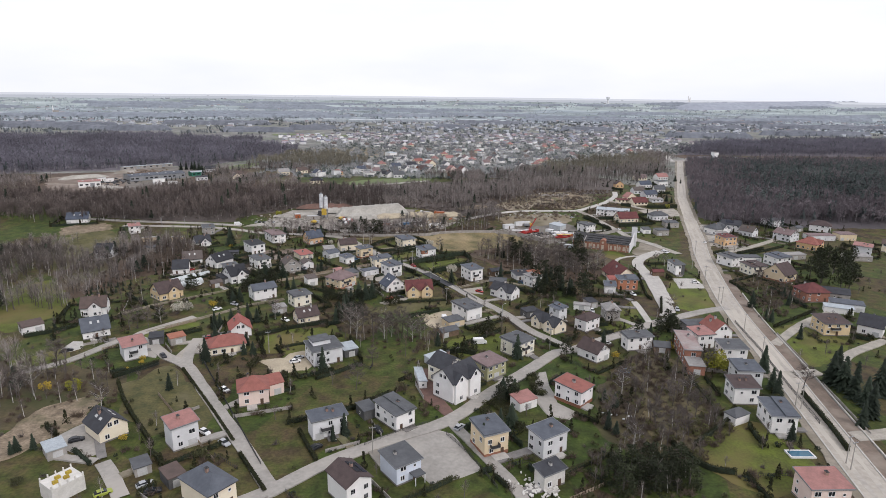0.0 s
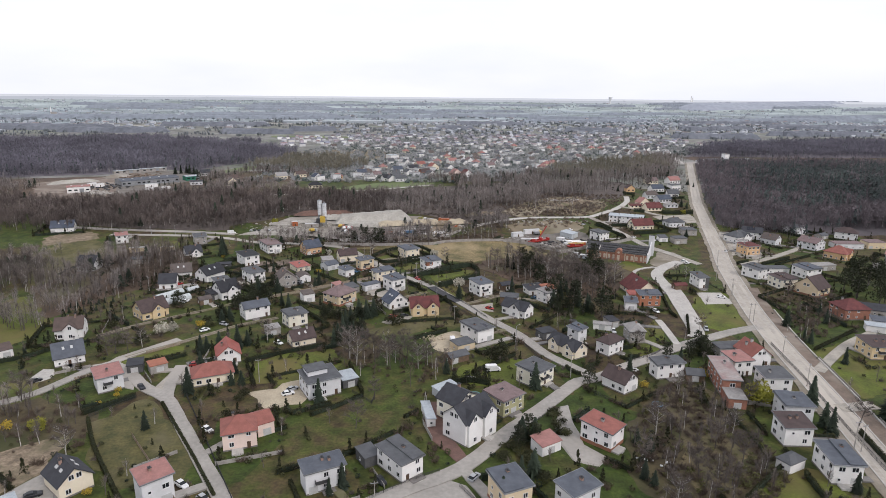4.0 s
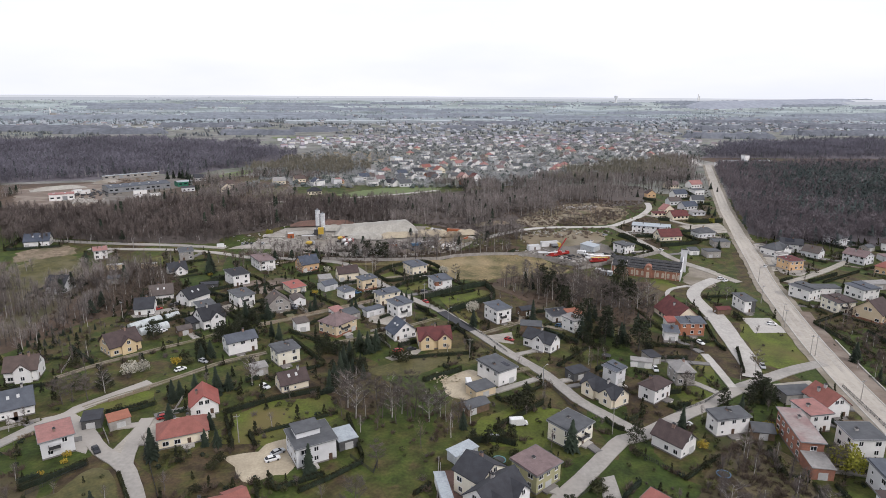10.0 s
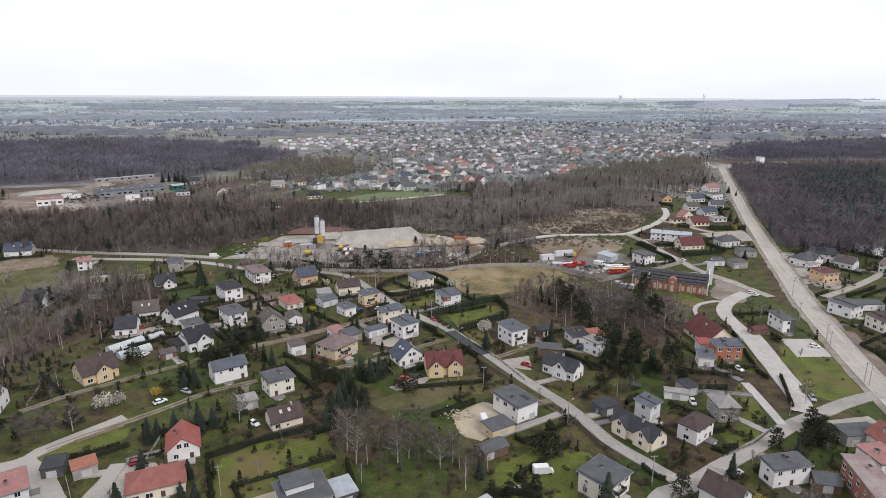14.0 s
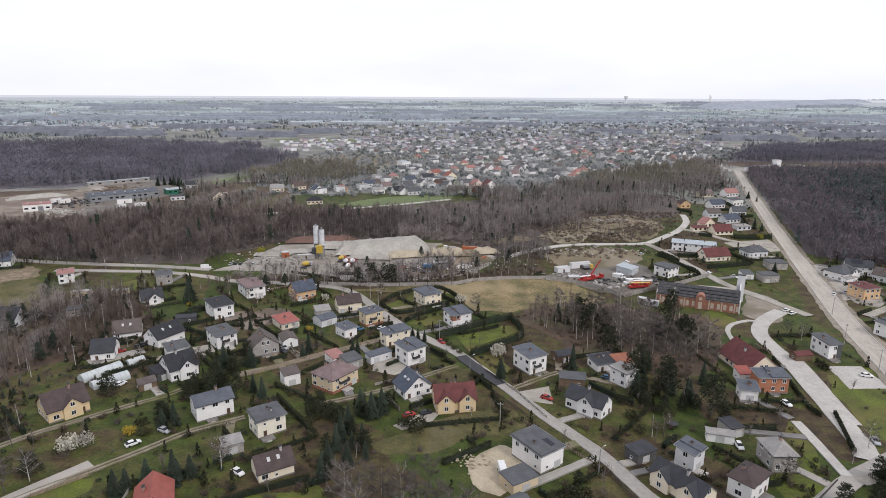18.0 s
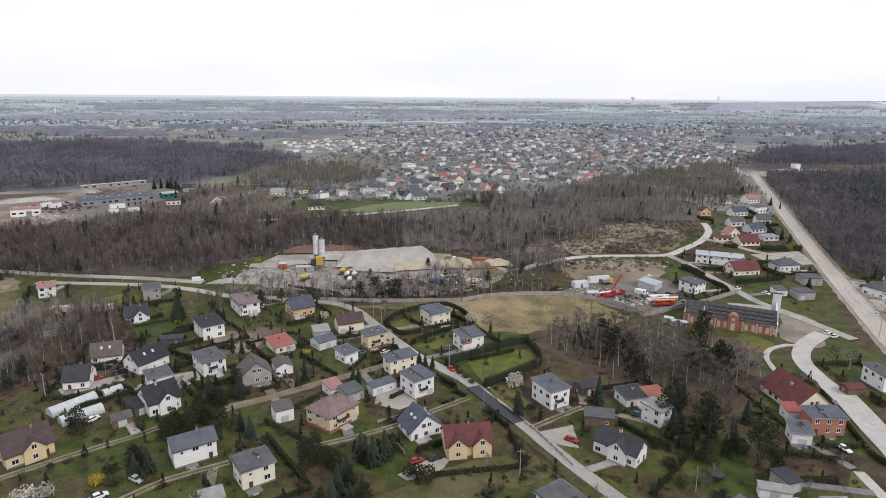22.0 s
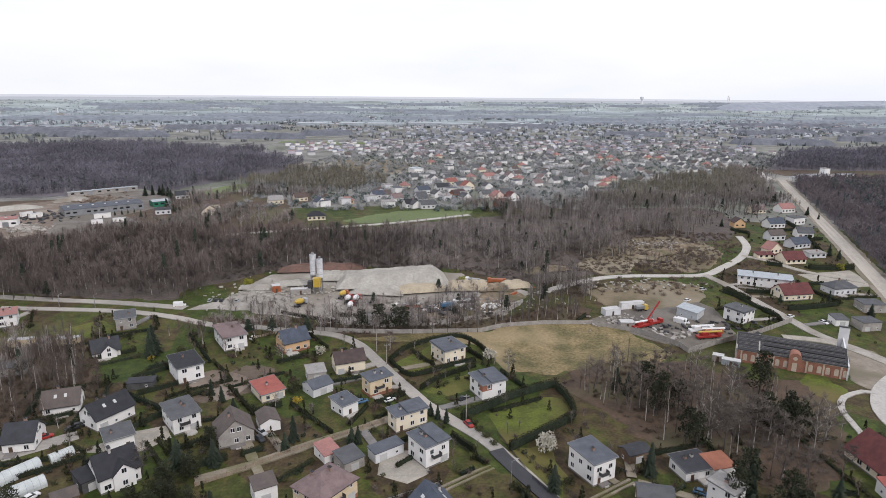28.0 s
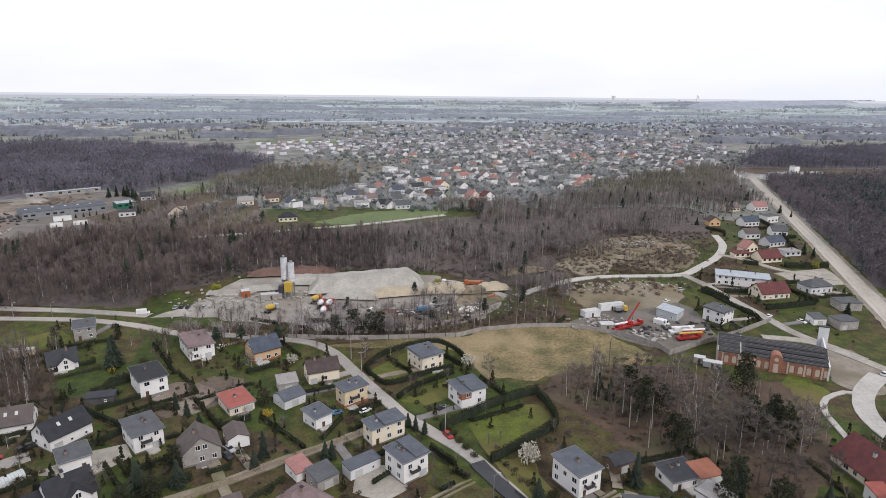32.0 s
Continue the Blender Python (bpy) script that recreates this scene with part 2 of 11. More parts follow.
M_BRUSH = mat("brown_brush", (0.125, 0.094, 0.070), (0.080, 0.060, 0.046), scale=0.3, fine=1.0, bump=0, vary=0.2)
M_REDPAVE = mat("red_brown_paving", (0.165, 0.098, 0.080), (0.125, 0.076, 0.063), scale=0.3, fine=2, bump=0.2)
M_PAVERS = mat("grey_pavers", (0.20, 0.19, 0.18), (0.15, 0.143, 0.135), scale=0.4, fine=3, bump=0.2)
M_DIRTWALK = mat("trodden_brown_earth", (0.185, 0.142, 0.112), (0.135, 0.105, 0.083), scale=0.3, fine=1.5, bump=0.4, wear=(0.25, 0.21, 0.17))
M_PINE = mat("pine_needles", (0.030, 0.036, 0.017), (0.017, 0.021, 0.010), scale=0.5, fine=2, bump=0.2, vary=0.3)
M_BARK = mat("bark", (0.115, 0.10, 0.09), (0.075, 0.065, 0.058), fine=3, bump=0.3, vary=0.2)
M_BIRCH = mat("birch_bark", (0.48, 0.455, 0.42), (0.26, 0.245, 0.23), fine=3, scale=2.0, bump=0.2)
M_TWIG = mat("bare_twigs", (0.138, 0.116, 0.102), (0.092, 0.077, 0.068), scale=0.1, fine=1.0, bump=0, vary=0.25)
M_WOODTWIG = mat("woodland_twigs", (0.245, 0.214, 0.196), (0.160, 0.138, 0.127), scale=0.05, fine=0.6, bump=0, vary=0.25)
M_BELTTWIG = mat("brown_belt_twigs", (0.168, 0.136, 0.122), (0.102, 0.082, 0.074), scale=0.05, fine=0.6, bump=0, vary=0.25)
# a slight violet-blue haze tint is mixed into the eastern twig brown
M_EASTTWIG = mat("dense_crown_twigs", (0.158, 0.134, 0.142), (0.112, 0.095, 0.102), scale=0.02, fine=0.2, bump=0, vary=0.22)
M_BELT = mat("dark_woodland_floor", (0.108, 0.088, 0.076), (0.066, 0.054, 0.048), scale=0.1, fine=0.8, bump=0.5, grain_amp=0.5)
# forest floors lifted and blued to the tone of the hazed crowns
M_HAZEFLOOR = mat("hazed_forest_floor", (0.135, 0.122, 0.134), (0.100, 0.090, 0.100), scale=0.02, fine=0.2, bump=0)
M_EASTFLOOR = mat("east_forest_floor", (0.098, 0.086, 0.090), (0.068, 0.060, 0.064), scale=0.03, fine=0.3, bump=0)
M_COPSETWIG = mat("brown_copse_twigs", (0.165, 0.128, 0.100), (0.105, 0.080, 0.063), scale=0.1, fine=1.0, bump=0, vary=0.2)
M_TWIGG = mat("budding_twigs", (0.215, 0.198, 0.150), (0.158, 0.144, 0.110), scale=0.1, fine=1.0, bump=0, vary=0.2)
M_NEEDLE = mat("dark_needles", (0.030, 0.042, 0.026), (0.018, 0.027, 0.017), scale=0.5, fine=2, bump=0.2, vary=0.3)
M_THUJA = mat("thuja_green", (0.036, 0.038, 0.014), (0.022, 0.024, 0.010), scale=0.8, fine=3, bump=0.3, vary=0.3)
M_BUSH = mat("shrub_green", (0.068, 0.070, 0.028), (0.044, 0.046, 0.021), scale=0.8, fine=3, bump=0.2, vary=0.3)
M_SCRUBLEAF = mat("young_olive_leaves", (0.125, 0.122, 0.045), (0.085, 0.084, 0.036), scale=0.6, fine=3, bump=0.2, vary=0.3)
M_YELLOWB = mat("yellow_blossom", (0.42, 0.31, 0.04), (0.28, 0.20, 0.03), scale=0.8, fine=3, bump=0.2, vary=0.2)
M_WHITEB = mat("white_blossom", (0.46, 0.44, 0.37), (0.34, 0.32, 0.26), scale=0.8, fine=3, bump=0.2, vary=0.2)
M_WILLOW = mat("fresh_leaves", (0.27, 0.26, 0.035), (0.19, 0.19, 0.03), scale=0.8, fine=3, bump=0.2)


# mesh helpers
def box(bm, x0, x1, y0, y1, z0, z1, m=None, mi=0):
    vs = [bm.verts.new(p) for p in ((x0, y0, z0), (x1, y0, z0), (x1, y1, z0), (x0, y1, z0), (x0, y0, z1), (x1, y0, z1), (x1, y1, z1), (x0, y1, z1))]
    if m is not None:
        for v in vs:
            v.co = m @ v.co
    for f in ((3, 2, 1, 0), (4, 5, 6, 7), (0, 1, 5, 4), (1, 2, 6, 5), (2, 3, 7, 6), (3, 0, 4, 7)):
        bm.faces.new([vs[i] for i in f]).material_index = mi
    return vs


def prism(bm, pts, z0, z1):
    """An upright prism over a counter-clockwise outline."""
    lo, hi = [bm.verts.new((x, y, z0)) for x, y in pts], [bm.verts.new((x, y, z1)) for x, y in pts]
    bm.faces.new(lo[::-1]), bm.faces.new(hi)
    for i in range(len(pts)):
        j = (i + 1) % len(pts)
        bm.faces.new((lo[i], lo[j], hi[j], hi[i]))


def tube(bm, x, y, z0, z1, r0, r1, n=10, cap=True):
    a = [bm.verts.new((x + r0 * math.cos(6.28319 * i / n), y + r0 * math.sin(6.28319 * i / n), z0)) for i in range(n)]
    b = [bm.verts.new((x + r1 * math.cos(6.28319 * i / n), y + r1 * math.sin(6.28319 * i / n), z1)) for i in range(n)]
    for i in range(n):
        bm.faces.new((a[i], a[(i + 1) % n], b[(i + 1) % n], b[i]))
    if cap:
        bm.faces.new(a[::-1]), bm.faces.new(b)


def rod(bm, p, q, r=0.06, n=5):
    p, q = Vector(p), Vector(q)
    m = Matrix.Translation(p) @ (q - p).to_track_quat("Z", "Y").to_matrix().to_4x4()
    L = (q - p).length
    a = [bm.verts.new(m @ Vector((r * math.cos(6.28319 * i / n), r * math.sin(6.28319 * i / n), 0))) for i in range(n)]
    b = [bm.verts.new(m @ Vector((r * math.cos(6.28319 * i / n), r * math.sin(6.28319 * i / n), L))) for i in range(n)]
    for i in range(n):
        bm.faces.new((a[i], a[(i + 1) % n], b[(i + 1) % n], b[i]))
    bm.faces.new(a[::-1]), bm.faces.new(b)


def to_mesh(name, bm, *mats):
    me = bpy.data.meshes.new(name)
    bm.to_mesh(me)
    bm.free()
    for m in mats:
        me.materials.append(m)
    return me


def part(name, bm, material, parent, label="", m=None):
    """Links a bmesh, or a mesh that exists already, as one mesh object under a thing or a part."""
    me = bm if isinstance(bm, bpy.types.Mesh) else to_mesh(name, bm, material)
    ob = new(name, me)
    ob.parent = parent
    if m is not None:
        ob.matrix_basis = m
    return tagged(ob, label)


def thing(name, x, y, z=0.0, rz=0.0, label="", category="", group="", kind=""):
    ob = new(name)
    ob.matrix_basis = pose(x, y, z, 0, 0, rz)
    return tagged(ob, label, category, group, kind)


def from_arrays(name, verts, faces, *mats):
    me = bpy.data.meshes.new(name)
    me.from_pydata(verts, [], faces)
    for m in mats:
        me.materials.append(m)
    return me


# ground: one sheet to the horizon, flat in the middle and rising gently far out
def rise(r):
    t = max(0.0, (r - 2900) / 2000)
    return 74 * min(1.0, t) ** 1.3


def plot_ground(name, sx, sy, tones, **kw):
    """Plots of lawn, rough grass and bare soil, each with its own tone."""
    m = mat(name, (1.12, 1.1, 1.08), (0.55, 0.56, 0.52), **kw)
    n, l = m.node_tree.nodes, m.node_tree.links
    geo = [q for q in n if q.bl_idname == "ShaderNodeNewGeometry"][0]
    mp = n.new("ShaderNodeMapping")
    mp.inputs["Rotation"].default_value, mp.inputs["Scale"].default_value = (0, 0, radians(32)), (sx, sy, 1)
    l.new(geo.outputs["Position"], mp.inputs[0])
    vo = n.new("ShaderNodeTexVoronoi")
    vo.distance, vo.voronoi_dimensions = "CHEBYCHEV", "2D"
    vo.inputs["Scale"].default_value, vo.inputs["Randomness"].default_value = 1.0, 0.8
    l.new(mp.outputs[0], vo.inputs["Vector"])
    sep = n.new("ShaderNodeSeparateColor")
    l.new(vo.outputs["Color"], sep.inputs[0])
    jit = n.new("ShaderNodeTexNoise")
    jit.inputs["Scale"].default_value, jit.inputs["Detail"].default_value = 0.16, 5
    l.new(geo.outputs["Position"], jit.inputs["Vector"])
    add = n.new("ShaderNodeMath")
    add.operation = "MULTIPLY_ADD"
    add.inputs[1].default_value = 0.62
    l.new(sep.outputs[0], add.inputs[0])
    mad = n.new("ShaderNodeMath")
    mad.operation = "MULTIPLY_ADD"
    mad.inputs[1].default_value, mad.inputs[2].default_value = 1.1, -0.36
    l.new(jit.outputs["Fac"], mad.inputs[0])
    l.new(mad.outputs[0], add.inputs[2])
    ramp = n.new("ShaderNodeValToRGB")
    els = ramp.color_ramp.elements
    while len(els) < len(tones):
        els.new(0.5)
    for e, (q, c) in zip(els, tones):
        e.position, e.color = q, (*c, 1)
    l.new(add.outputs[0], ramp.inputs[0])
    b = n["Principled BSDF"]
    old = b.inputs["Base Color"].links[0].from_socket
    mul = n.new("ShaderNodeMixRGB")
    mul.blend_type, mul.inputs[0].default_value = "MULTIPLY", 1.0
    l.new(old, mul.inputs[1])
    l.new(ramp.outputs[0], mul.inputs[2])
    l.new(mul.outputs[0], b.inputs["Base Color"])
    return m


def make_ground():
    rings = [0, 60, 120, 180, 240, 300, 360, 420, 480, 560, 640, 740, 860, 1000, 1200, 1450, 1750, 2100, 2500, 2900, 3200, 3500, 3800, 4100, 4350, 4600, 4750, 4850]
    n = 96
    verts, faces = [(0, 150, 0)], []
    for r in rings[1:]:
        for i in range(n):
            a = 2 * math.pi * i / n
            x, y = r * math.cos(a), 150 + r * math.sin(a)
            z = rise(r) + (noise.noise((x * 0.0011, y * 0.0011, 3)) * 7 * min(1, max(0, (r - 2500) / 1500)))
            verts.append((x, y, z))
    for i in range(n):
        faces.append((0, 1 + i, 1 + (i + 1) % n))
    for k in range(len(rings) - 2):
        for i in range(n):
            a, b = 1 + k * n, 1 + (k + 1) * n
            j = (i + 1) % n
            faces.append((a + i, b + i, b + j, a + j))
    near = plot_ground("garden_ground", 0.050, 0.032, ((0.0, (0.030, 0.052, 0.008)), (0.30, (0.048, 0.069, 0.011)), (0.50, (0.064, 0.072, 0.016)), (0.64, (0.078, 0.066, 0.024)), (0.80, (0.068, 0.047, 0.025)), (1.0, (0.037, 0.026, 0.017))), scale=0.22, fine=1.1, bump=0.6, dist=0.15, grain_amp=0.75)
    # distance haze is painted into the next three: paler and bluer outwards
    far = plot_ground("hazed_land", 0.024, 0.016, ((0.0, (0.150, 0.178, 0.128)), (0.3, (0.188, 0.197, 0.168)), (0.5, (0.206, 0.205, 0.190)), (0.75, (0.182, 0.179, 0.172)), (1.0, (0.245, 0.244, 0.235))), scale=0.03, fine=0.15, bump=0, grain_amp=0.5)
    plain = plot_ground("hazed_plain", 0.0060, 0.0022, ((0.0, (0.270, 0.323, 0.325)), (0.35, (0.293, 0.339, 0.360)), (0.55, (0.254, 0.299, 0.334)), (0.75, (0.314, 0.349, 0.355)), (1.0, (0.228, 0.269, 0.306))), scale=0.006, fine=0.03, bump=0, grain_amp=0.35)
    outer = plot_ground("hazed_outer_plain", 0.0040, 0.0012, ((0.0, (0.315, 0.373, 0.370)), (0.35, (0.344, 0.397, 0.402)), (0.55, (0.304, 0.355, 0.368)), (0.75, (0.358, 0.404, 0.395)), (1.0, (0.282, 0.332, 0.345))), scale=0.004, fine=0.02, bump=0, grain_amp=0.3)
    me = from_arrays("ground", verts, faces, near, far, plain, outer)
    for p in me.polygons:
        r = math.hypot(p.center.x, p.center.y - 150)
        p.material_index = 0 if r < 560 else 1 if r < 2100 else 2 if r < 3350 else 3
    ob = new("ground", me)
    return tagged(ob, "rough early-spring grass with brown patches", "ground", kind="structure")


make_ground()

# the land rises north of the gardens to a plateau; plans are drawn flat and laid on it at the end
RISE_FROM, RISE_TO, PLATEAU = 385.0, 500.0, 10.5
# camera position late in the flight; laid things keep their look from here
SIGHT = Vector((-1.8, 142.5, 98.4))


def laid(x, y):
    """Plan point moved along the camera's sight line onto the land, shrunk to match."""
    if y <= RISE_FROM:
        return x, y, 0.0, 1.0
    m = PLATEAU / (RISE_TO - RISE_FROM)
    k = (SIGHT.z - m * (SIGHT.y - RISE_FROM)) / (SIGHT.z + m * (y - SIGHT.y))
    k = max(k, 1 - PLATEAU / SIGHT.z)
    nx, ny = SIGHT.x + (x - SIGHT.x) * k, SIGHT.y + (y - SIGHT.y) * k
    return nx, ny, SIGHT.z * (1 - k), k


def lay_mesh(me):
    """Bends a mesh of the flat plan over the two creases of the land."""
    top = SIGHT.y + (RISE_TO - SIGHT.y) / (1 - PLATEAU / SIGHT.z)
    n = len(me.vertices)
    if not n:
        return
    co = np.empty(n * 3)
    me.vertices.foreach_get("co", co)
    lo, hi = co[1::3].min(), co[1::3].max()
    if hi <= RISE_FROM:
        return
    if n < 6000 and (lo < RISE_FROM or lo < top < hi):
        bm = bmesh.new()
        bm.from_mesh(me)
        for y in (RISE_FROM, top):
            if lo < y < hi:
                bmesh.ops.bisect_plane(bm, geom=bm.verts[:] + bm.edges[:] + bm.faces[:], dist=0.001, plane_co=(0, y, 0), plane_no=(0, 1, 0))
        bm.to_mesh(me)
        bm.free()
        co = np.empty(len(me.vertices) * 3)
        me.vertices.foreach_get("co", co)
    m = PLATEAU / (RISE_TO - RISE_FROM)
    v = co.reshape(-1, 3)
    k = np.clip((SIGHT.z - m * (SIGHT.y - RISE_FROM)) / np.maximum(SIGHT.z + m * (v[:, 1] - SIGHT.y), 1.0), 1 - PLATEAU / SIGHT.z, 1.0)
    k[v[:, 1] <= RISE_FROM] = 1.0
    v[:, 0] = SIGHT.x + (v[:, 0] - SIGHT.x) * k
    v[:, 1] = SIGHT.y + (v[:, 1] - SIGHT.y) * k
    v[:, 2] = SIGHT.z * (1 - k) + v[:, 2] * k
    me.vertices.foreach_set("co", v.ravel())
    me.update()


def lay_run(ob, t):
    """A fence or hedge follows the slope piece by piece."""
    nx, ny, nz, k = laid(t.x, t.y)
    ob.matrix_basis = Matrix.Translation((nx, ny, nz))
    for q in ob.children:
        if q.matrix_basis.is_identity:
            for v in q.data.vertices:
                x, y, z, k = laid(v.co.x + t.x, v.co.y + t.y)
                v.co = (x - nx, y - ny, z - nz + v.co.z * k)
        else:
            m = q.matrix_basis.copy()
            c = m.translation.copy()
            m.translation = (0, 0, 0)
            x, y, z, k = laid(c.x + t.x, c.y + t.y)
            q.matrix_basis = Matrix.Translation((x - nx, y - ny, z - nz + c.z * k)) @ Matrix.Scale(k, 4) @ m


def lay_all():
    """Sets everything that stands beyond the gardens on the rising land."""
    done = set()
    for ob in list(scene.objects):
        if ob.parent or ob.type not in ("MESH", "EMPTY"):
            continue
        t = ob.matrix_basis.translation.copy()
        if ob.type == "EMPTY" and ob.name.split(".")[0] in ("fence", "hedge"):
            lay_run(ob, t)
            continue
        if t.length > 0.01:
            x, y, z, k = laid(t.x, t.y)
            if k < 1:
                m = ob.matrix_basis.copy()
                m.translation = (0, 0, 0)
                sunk = 0.35 if 0 < z < PLATEAU - 0.01 and ob.type == "EMPTY" else 0.0
                ob.matrix_basis = Matrix.Translation((x, y, z + t.z * k - sunk)) @ Matrix.Scale(k, 4) @ m
            continue
        for q in [ob] + list(ob.children_recursive):
            if q.type == "MESH" and q.data.name not in done:
                done.add(q.data.name)
                lay_mesh(q.data)


LIFT = [0.02]
TAKEN, ROADS, PAVED, HOUSES, PLACED = [], [], [], [], []


def strip_points(pts, step=4.0):
    """A smooth line through the points."""
    P = [Vector((x, y)) for x, y in pts]
    out = []
    for i in range(len(P) - 1):
        p0, p1, p2, p3 = P[max(0, i - 1)], P[i], P[i + 1], P[min(len(P) - 1, i + 2)]
        k = max(1, int((p2 - p1).length / step))
        for j in range(k):
            t = j / k
            out.append(0.5 * ((2 * p1) + (p2 - p0) * t + (2 * p0 - 5 * p1 + 4 * p2 - p3) * t * t + (3 * p1 - p0 - 3 * p2 + p3) * t ** 3))
    out.append(P[-1])
    return out


def ribbon(bm, line, off, width, z0, z1, ragged=0.0):
    """A strip of that width beside a line, with a thickness."""
    L = []
    for i, p in enumerate(line):
        d = (line[min(i + 1, len(line) - 1)] - line[max(i - 1, 0)]).normalized()
        nrm = Vector((-d.y, d.x))
        j0, j1 = (random.uniform(-ragged, ragged) for _ in range(2))
        a, b = p + nrm * (off + width / 2 + j0), p + nrm * (off - width / 2 + j1)
        L.append([bm.verts.new((a.x, a.y, z0)), bm.verts.new((a.x, a.y, z1)), bm.verts.new((b.x, b.y, z1)), bm.verts.new((b.x, b.y, z0))])
    for u, v in zip(L, L[1:]):
        for i in range(3):
            bm.faces.new((u[i], u[i + 1], v[i + 1], v[i]))


def road(name, label, width, material, pts, ragged=0.12, category="road"):
    LIFT[0] += 0.004
    bm = bmesh.new()
    line = strip_points(pts)
    TAKEN.extend((p.x, p.y, width / 2 + 0.5) for p in line)
    ROADS.extend((p.x, p.y, width / 2) for p in line)
    if width <= 3.0 and material == M_TRACK:
        for off in (-0.8, 0.8):
            ribbon(bm, line, off, 0.75, -0.05, LIFT[0], 0.14)
    else:
        ribbon(bm, line, 0, width, -0.05, LIFT[0], ragged)
    ob = new(name, to_mesh(name, bm, material))
    return tagged(ob, label, category, kind="structure")


def road_strip(name, label, off, width, material, pts, proud, ragged):
    """A strip that follows a road at a distance from its middle."""
    LIFT[0] += 0.004
    bm = bmesh.new()
    ribbon(bm, strip_points(pts), off, width, -0.05, LIFT[0] + proud, ragged)
    return tagged(new(name, to_mesh(name, bm, material)), label, "road edge", kind="structure")


def area(name, label, material, pts, category="ground", ragged=4.5):
    """A patch of other ground with an uneven edge."""
    LIFT[0] += 0.004
    if material in (M_ASPH, M_CONC, M_YARD, M_DEPOT, M_REDPAVE):
        line = []
        for a, b in zip(pts, list(pts[1:]) + [pts[0]]):
            n = max(1, int(math.dist(a, b) / 2.5))
            line += [Vector(a).lerp(Vector(b), i / n) for i in range(n)]
    else:
        line = strip_points(list(pts) + [pts[0]], 2.5)[:-1]
    c = sum(line, Vector((0, 0))) / len(line)
    if material in (M_ASPH, M_CONC, M_YARD, M_SAND, M_GRAVEL, M_DEPOT, M_MEADOW, M_REDPAVE):
        PAVED.append([tuple(p) for p in line])
    bm = bmesh.new()
    out = []
    for p in line:
        k = 1 + (ragged if material not in (M_ASPH, M_CONC, M_YARD, M_DEPOT, M_REDPAVE) else 0.7) * (noise.noise((p.x * 0.11, p.y * 0.11, LIFT[0] * 50)) + 0.4 * noise.noise((p.x * 0.5, p.y * 0.5, 3))) / max(8, (p - c).length)
        out.append(bm.verts.new((c.x + (p.x - c.x) * k, c.y + (p.y - c.y) * k, LIFT[0])))
    f = bm.faces.new(out)
    bmesh.ops.triangulate(bm, faces=[f])
    foot = [bm.verts.new((v.co.x + 0.7 * (v.co.x - c.x) / max(1, math.hypot(v.co.x - c.x, v.co.y - c.y)), v.co.y + 0.7 * (v.co.y - c.y) / max(1, math.hypot(v.co.x - c.x, v.co.y - c.y)), -0.02)) for v in out]
    for i in range(len(out)):
        j = (i + 1) % len(out)
        bm.faces.new((out[i], out[j], foot[j], foot[i]))
    bm.normal_update()
    bmesh.ops.reverse_faces(bm, faces=[f for f in bm.faces if f.normal.z < 0])
    ob = new(name, to_mesh(name, bm, material))
    return tagged(ob, label, category, kind="structure")


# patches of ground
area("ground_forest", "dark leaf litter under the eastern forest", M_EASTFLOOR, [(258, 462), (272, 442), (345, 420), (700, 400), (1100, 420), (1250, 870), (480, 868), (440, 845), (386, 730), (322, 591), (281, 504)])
area("ground_forest_n", "leaf litter in the crowns' hazed tone beyond the crossing", M_HAZEFLOOR, [(490, 985), (690, 965), (1170, 960), (1380, 1180), (1000, 1290), (670, 1215)])
area("ground_litter_belt", "dark leaf litter under the belt of trees", M_BELT, [(-244.6, 473.8), (-211.7, 466.5), (-124.2, 451.1), (-119, 467.1), (-97.6, 483.5), (-77.4, 504.1), (-32.3, 510.5), (21, 504.6), (59.1, 474.9), (83.4, 485), (130.1, 507.4), (142.5, 564.6), (227.1, 580.7), (263.8, 692.6), (133.1, 687.6), (49.3, 654.9), (-15.4, 626.3), (-133.2, 585.3), (-282.8, 578.8), (-332.5, 571.3)])
area("ground_litter_left", "brown leaf litter under bare trees", M_LITTER, [(-171.3, 402.6), (-149.8, 404.3), (-131.8, 395.6), (-114.1, 356.3), (-127.9, 348.1), (-141, 338.5), (-182.3, 381.1)])
area("ground_litter_w", "brown leaf litter under bare trees", M_LITTER, [(-195.5, 347.5), (-173.3, 386.2), (-122.4, 372.5), (-108.8, 325.7), (-132.6, 315.6), (-146.3, 286.7), (-156.3, 281.5)])
area("ground_litter_s1", "rough olive-brown grass under bare shrubs", M_ROUGH, [(72.9, 172.7), (99.8, 204.5), (110.8, 193.3), (106.1, 166.6), (104.1, 145.2), (79.4, 126.7), (70.2, 135.3), (64.5, 147.7)])
area("ground_litter_s3", "rough olive-brown grass under bare shrubs", M_ROUGH, [(-141.8, 207.6), (-120, 203.9), (-96.6, 195.6), (-87.5, 178.2), (-97.6, 176.9), (-113.2, 158.8)])
area("ground_litter_plant", "brown leaf litter under bare trees", M_LITTER, [(-97.3, 426.8), (-24.7, 414.4), (42.1, 424.6), (71.8, 437.9), (78.5, 422.2), (39.5, 407.9), (-23.9, 404.5), (-84.6, 418)])
area("ground_lawn_pool", "plot of short green lawn", M_LAWN, [(96.4, 144.1), (112.9, 148), (117.3, 135.2), (116.5, 124.3), (102.9, 115.9), (92, 120.8), (88, 132.8)])
